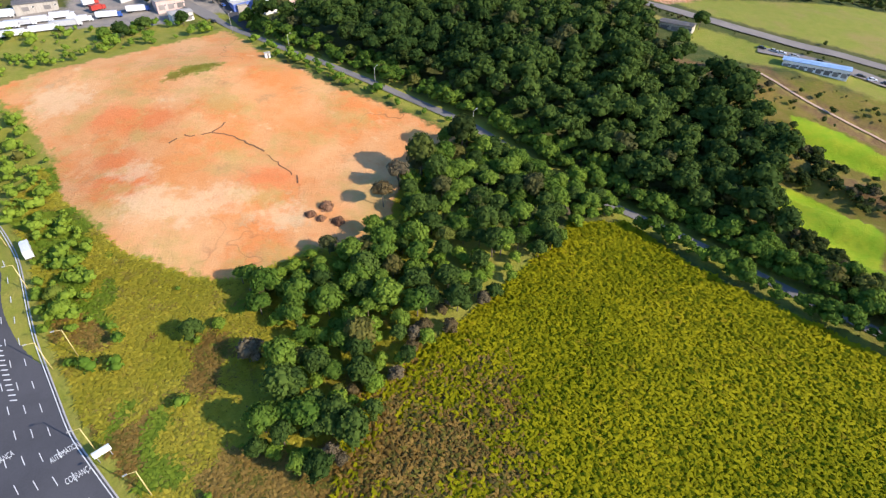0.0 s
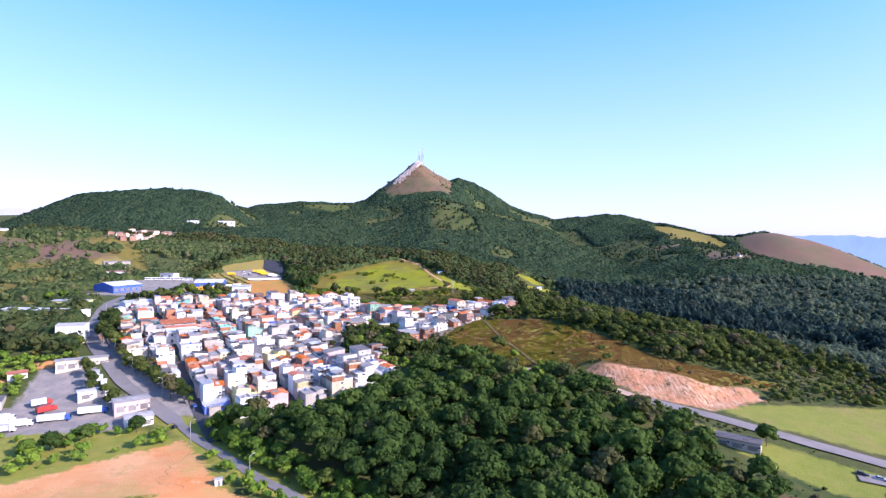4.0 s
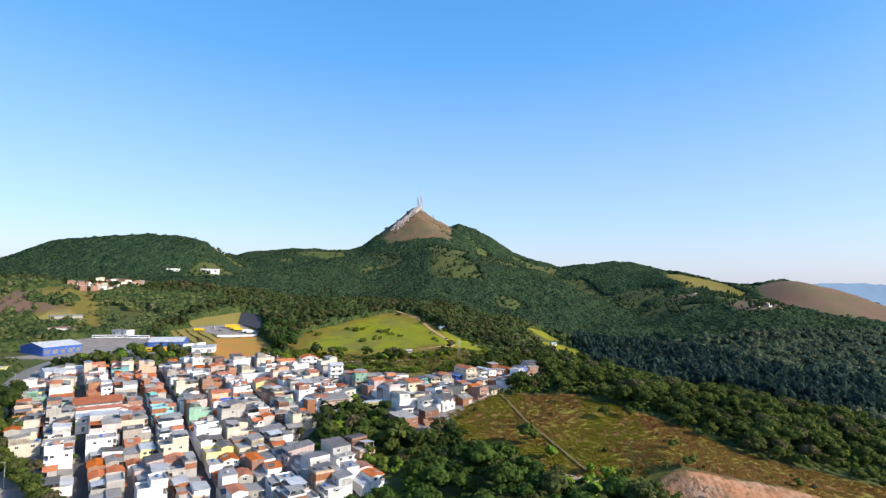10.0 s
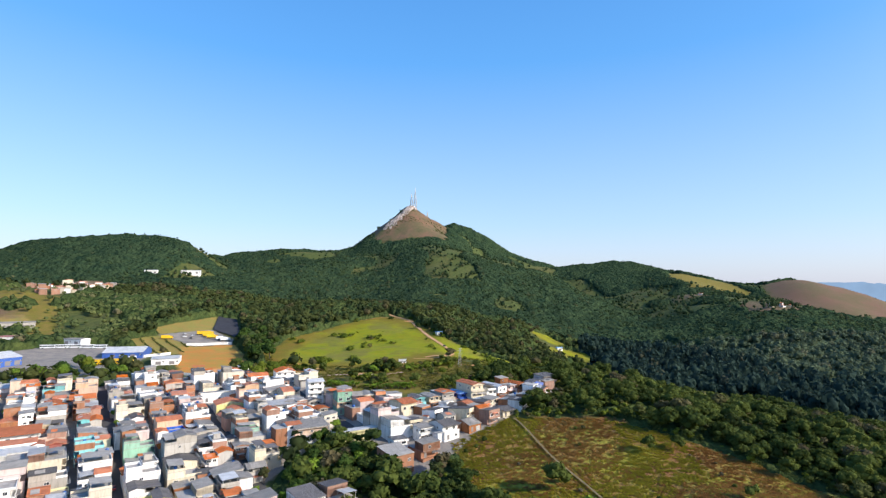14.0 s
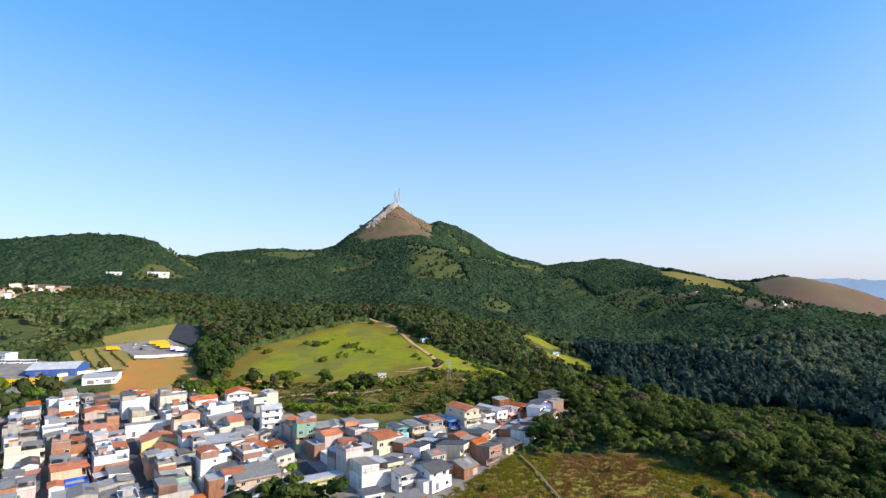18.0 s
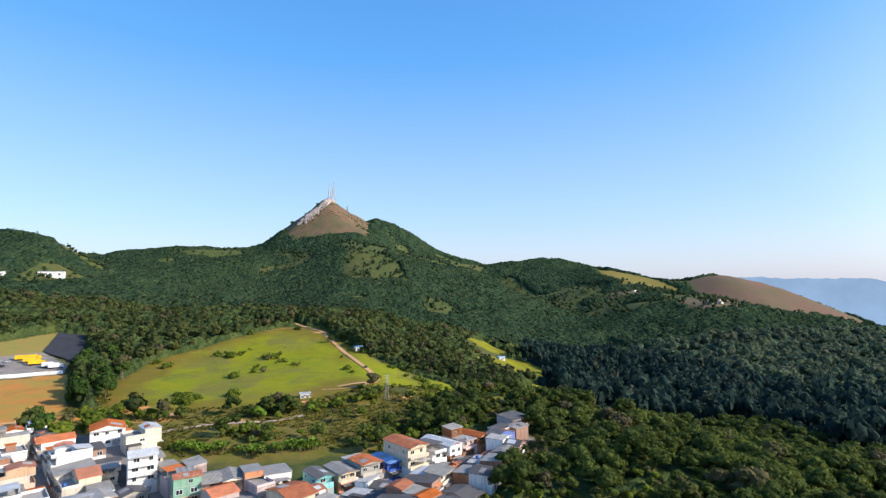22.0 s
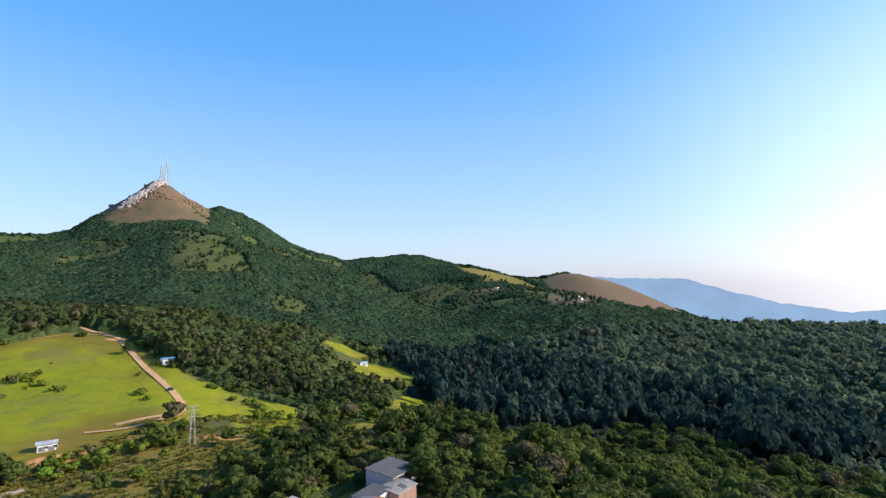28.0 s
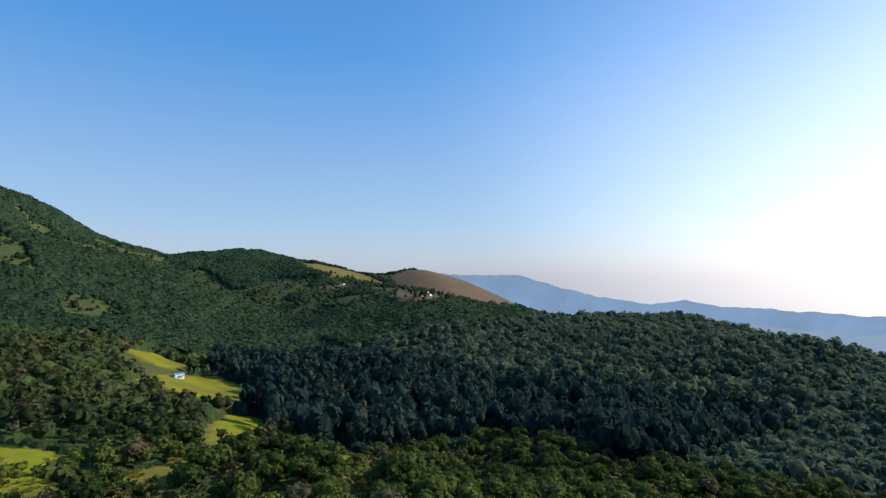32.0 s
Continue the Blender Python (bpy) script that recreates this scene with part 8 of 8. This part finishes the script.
for xx in (-1.4, 1.4):
    part("post", Solid().tube((xx, 0, -0.5), (xx, 0, 2.7), 0.09).mesh("post", STEEL, True), sign)
truck(-128, 72, 130, PAINT_WHITE, PAINT_WHITE, "white truck on the highway slip road", 9, "road trucks")
hut = thing("hut", -81, 204.5, 30, "small white hut at the corner of the bare lot", "hut")
part("wall", Solid().box(-1.3, -1.1, -0.4, 1.3, 1.1, 2.4).mesh("wall", WALLS["white"]), hut)
part("roof", gable(2.6, 2.2, 0.25, 2.4, "x", 0.25, 0.1).mesh("roof", ROOFS["grey"]), hut)
part("door", DOOR_ME, hut, stretch(0, -1.1, 0, 0.8, 1, 2.0))

# ---------------------------------------------------------------- masts on the summit
def mast(x, y, tall, half, label):
    z = float(height(x, y))
    ob = thing("antenna_mast", x, y, 20, label, "antenna mast", "summit masts", z - 1)
    legs = [(-half, -half), (half, -half), (half, half), (-half, half)]
    for a, b in legs:
        part("leg", Solid().tube((a, b, 0), (a * 0.18, b * 0.18, tall), 0.7, 0.5, 6).mesh("leg", STEEL), ob)
    n = 9
    for k in range(n):
        t0, t1 = k / n, (k + 1) / n
        brace = Solid()
        for i in range(4):
            (a, b), (c, d) = legs[i], legs[(i + 1) % 4]
            s0, s1 = 1 - 0.82 * t0, 1 - 0.82 * t1
            brace.tube((a * s0, b * s0, tall * t0), (c * s1, d * s1, tall * t1), 0.2, 0.2, 4)
        part("brace", brace.mesh("brace", STEEL), ob)
    part("antenna", Solid().tube((0, 0, tall), (0, 0, tall * 1.22), 0.7, 0.4, 6).mesh("antenna", STEEL), ob)


mast(-72, 1757, 56, 4.5, "tall grey lattice mast on the summit")
mast(-83, 1755, 40, 4.0, "grey lattice mast on the rocky summit")
mast(-35, 1785, 18, 2.0, "small lattice mast below the summit")
ROCK = surface("summit_rock", (0.48, 0.41, 0.36), (0.22, 0.17, 0.14), grain=0.1, stain=0.06, rough=0.95)
vs, fs, base = [], [], 0
for k in range(420):
    t = rng.uniform(0, 1) ** 1.2
    cx, cy = -76 - 78 * t + rng.normal() * (3 + 5 * t), 1756 - 72 * t + rng.normal() * (3 + 4 * t)
    v, f = ball(rng, 1)
    v = v * rng.uniform(1.2, 5.0, 3) * (1.15 - 0.5 * t) * np.array([1, 1, 1.25]) + np.array([cx, cy, float(height(cx, cy)) - 0.5])
    vs.append(v), fs.append(f + base)
    base += len(v)
tagged(new("summit_rocks", raw_mesh("summit_rocks", np.concatenate(vs), np.concatenate(fs), ROCK)), "pale jagged rocks along the summit ridge", "rock", kind="stuff")
# broken rock of the quarry face
QROCK = surface("quarry_rock", (0.50, 0.25, 0.13), (0.34, 0.16, 0.08), grain=0.5, stain=0.2, rough=0.95)
vs, fs, base = [], [], 0
for k in range(240):
    cx, u_ = 88 + 84 * rng.uniform(0, 1), rng.uniform(0.02, 0.97) ** 1.5
    lower, upper = np.interp(cx, QUARRY_X, QUARRY_FOOT), np.interp(cx, QUARRY_X, QUARRY_CREST)
    cy = lower + (upper - lower) * u_
    v, f = ball(rng, 1)
    v = v * rng.uniform(0.7, 1.3, v.shape) * rng.uniform(0.3, 1.0) ** 1.8 * np.array([0.7, 1.7, 1.0]) * (0.8 if u_ > 0.2 else 0.5) + np.array([cx, cy, float(height(cx, cy)) - 0.45])
    vs.append(v), fs.append(f + base)
    base += len(v)
tagged(new("quarry_rocks", raw_mesh("quarry_rocks", np.concatenate(vs), np.concatenate(fs), QROCK)), "pinkish broken rock at the quarry face", "rock", kind="stuff")

# ---------------------------------------------------------------- far houses
for k in range(62):
    t = rng.uniform(0, 1)
    y = 775 + 175 * t ** 0.8
    x = -440 - 0.25 * (y - 775) - rng.uniform(0, 1) * (55 + 20 * t)
    wall, roof = ("white", "brick", "peach", "cream", "brick", "white", "grey")[rng.integers(7)], ("tile", "grey", "slab", "tile")[rng.integers(4)]
    n = int(rng.integers(1, 4))
    house(x, y, rng.uniform(20, 50), rng.uniform(5.5, 8.5), rng.uniform(6, 9), min(n, 2), wall, roof, rng, f"{WORDS_WALL[wall]} house with {WORDS_ROOF[roof]} on the hillside", 0, "hillside houses", windows=False)
for x, y, w, d in ((-484, 1190, 34, 14), (-540, 1150, 22, 10), (-640, 840, 30, 14), (-690, 820, 24, 12), (-730, 870, 30, 14)):
    shed("hall", x, y, 15, w, d, 6, WALLS["white"], ROOFS["metal"], "long white building far on the wooded slope", "building", doors=3)
for x, y in ((588, 1335), (640, 1330), (655, 1320), (668, 1312), (600, 1080), (578, 1068), (590, 1060), (566, 1052), (610, 1070), (630, 1300)):
    n = int(rng.integers(1, 3))
    house(x, y, rng.uniform(0, 60), 8, 8, 1, "white" if n > 1 else "cream", "tile" if rng.uniform() < 0.4 else "grey", rng, "white house on the far wooded spur", 0, "spur houses", windows=False)
shed("shed", 150, 822, 10, 7, 5, 3, WALLS["white"], ROOFS["blue"], "small shed with a blue roof at a clearing", "shed", doors=1)
shed("shed", -2, 672, 20, 6, 5, 3, WALLS["white"], ROOFS["blue"], "small blue and white shack beside the path", "shed", doors=1)
shed("shed", -30, 556, 10, 5, 3.5, 2.3, WALLS["white"], ROOFS["metal"], "small white shed below the meadow", "shed", doors=2)
shed("shed", 52, 900, 10, 9, 6, 3, WALLS["white"], ROOFS["metal"], "small white house in the woods", "house", doors=1)
# pylon in the scrub under the meadow
ob = thing("power_pylon", 13, 545, 15, "grey steel lattice power pylon in the scrub", "pylon")
for a, b in ((-1, -1), (1, -1), (1, 1), (-1, 1)):
    part("leg", Solid().tube((a, b, -0.5), (a * 0.25, b * 0.25, 13), 0.1, 0.07, 5).mesh("leg", STEEL), ob)
for zz in (9.5, 11.5, 13):
    part("crossarm", Solid().box(-1.8, -0.08, zz, 1.8, 0.08, zz + 0.16).mesh("crossarm", STEEL), ob)


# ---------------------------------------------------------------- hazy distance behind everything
# the haze is painted: pale tones that glow by themselves on plain bands
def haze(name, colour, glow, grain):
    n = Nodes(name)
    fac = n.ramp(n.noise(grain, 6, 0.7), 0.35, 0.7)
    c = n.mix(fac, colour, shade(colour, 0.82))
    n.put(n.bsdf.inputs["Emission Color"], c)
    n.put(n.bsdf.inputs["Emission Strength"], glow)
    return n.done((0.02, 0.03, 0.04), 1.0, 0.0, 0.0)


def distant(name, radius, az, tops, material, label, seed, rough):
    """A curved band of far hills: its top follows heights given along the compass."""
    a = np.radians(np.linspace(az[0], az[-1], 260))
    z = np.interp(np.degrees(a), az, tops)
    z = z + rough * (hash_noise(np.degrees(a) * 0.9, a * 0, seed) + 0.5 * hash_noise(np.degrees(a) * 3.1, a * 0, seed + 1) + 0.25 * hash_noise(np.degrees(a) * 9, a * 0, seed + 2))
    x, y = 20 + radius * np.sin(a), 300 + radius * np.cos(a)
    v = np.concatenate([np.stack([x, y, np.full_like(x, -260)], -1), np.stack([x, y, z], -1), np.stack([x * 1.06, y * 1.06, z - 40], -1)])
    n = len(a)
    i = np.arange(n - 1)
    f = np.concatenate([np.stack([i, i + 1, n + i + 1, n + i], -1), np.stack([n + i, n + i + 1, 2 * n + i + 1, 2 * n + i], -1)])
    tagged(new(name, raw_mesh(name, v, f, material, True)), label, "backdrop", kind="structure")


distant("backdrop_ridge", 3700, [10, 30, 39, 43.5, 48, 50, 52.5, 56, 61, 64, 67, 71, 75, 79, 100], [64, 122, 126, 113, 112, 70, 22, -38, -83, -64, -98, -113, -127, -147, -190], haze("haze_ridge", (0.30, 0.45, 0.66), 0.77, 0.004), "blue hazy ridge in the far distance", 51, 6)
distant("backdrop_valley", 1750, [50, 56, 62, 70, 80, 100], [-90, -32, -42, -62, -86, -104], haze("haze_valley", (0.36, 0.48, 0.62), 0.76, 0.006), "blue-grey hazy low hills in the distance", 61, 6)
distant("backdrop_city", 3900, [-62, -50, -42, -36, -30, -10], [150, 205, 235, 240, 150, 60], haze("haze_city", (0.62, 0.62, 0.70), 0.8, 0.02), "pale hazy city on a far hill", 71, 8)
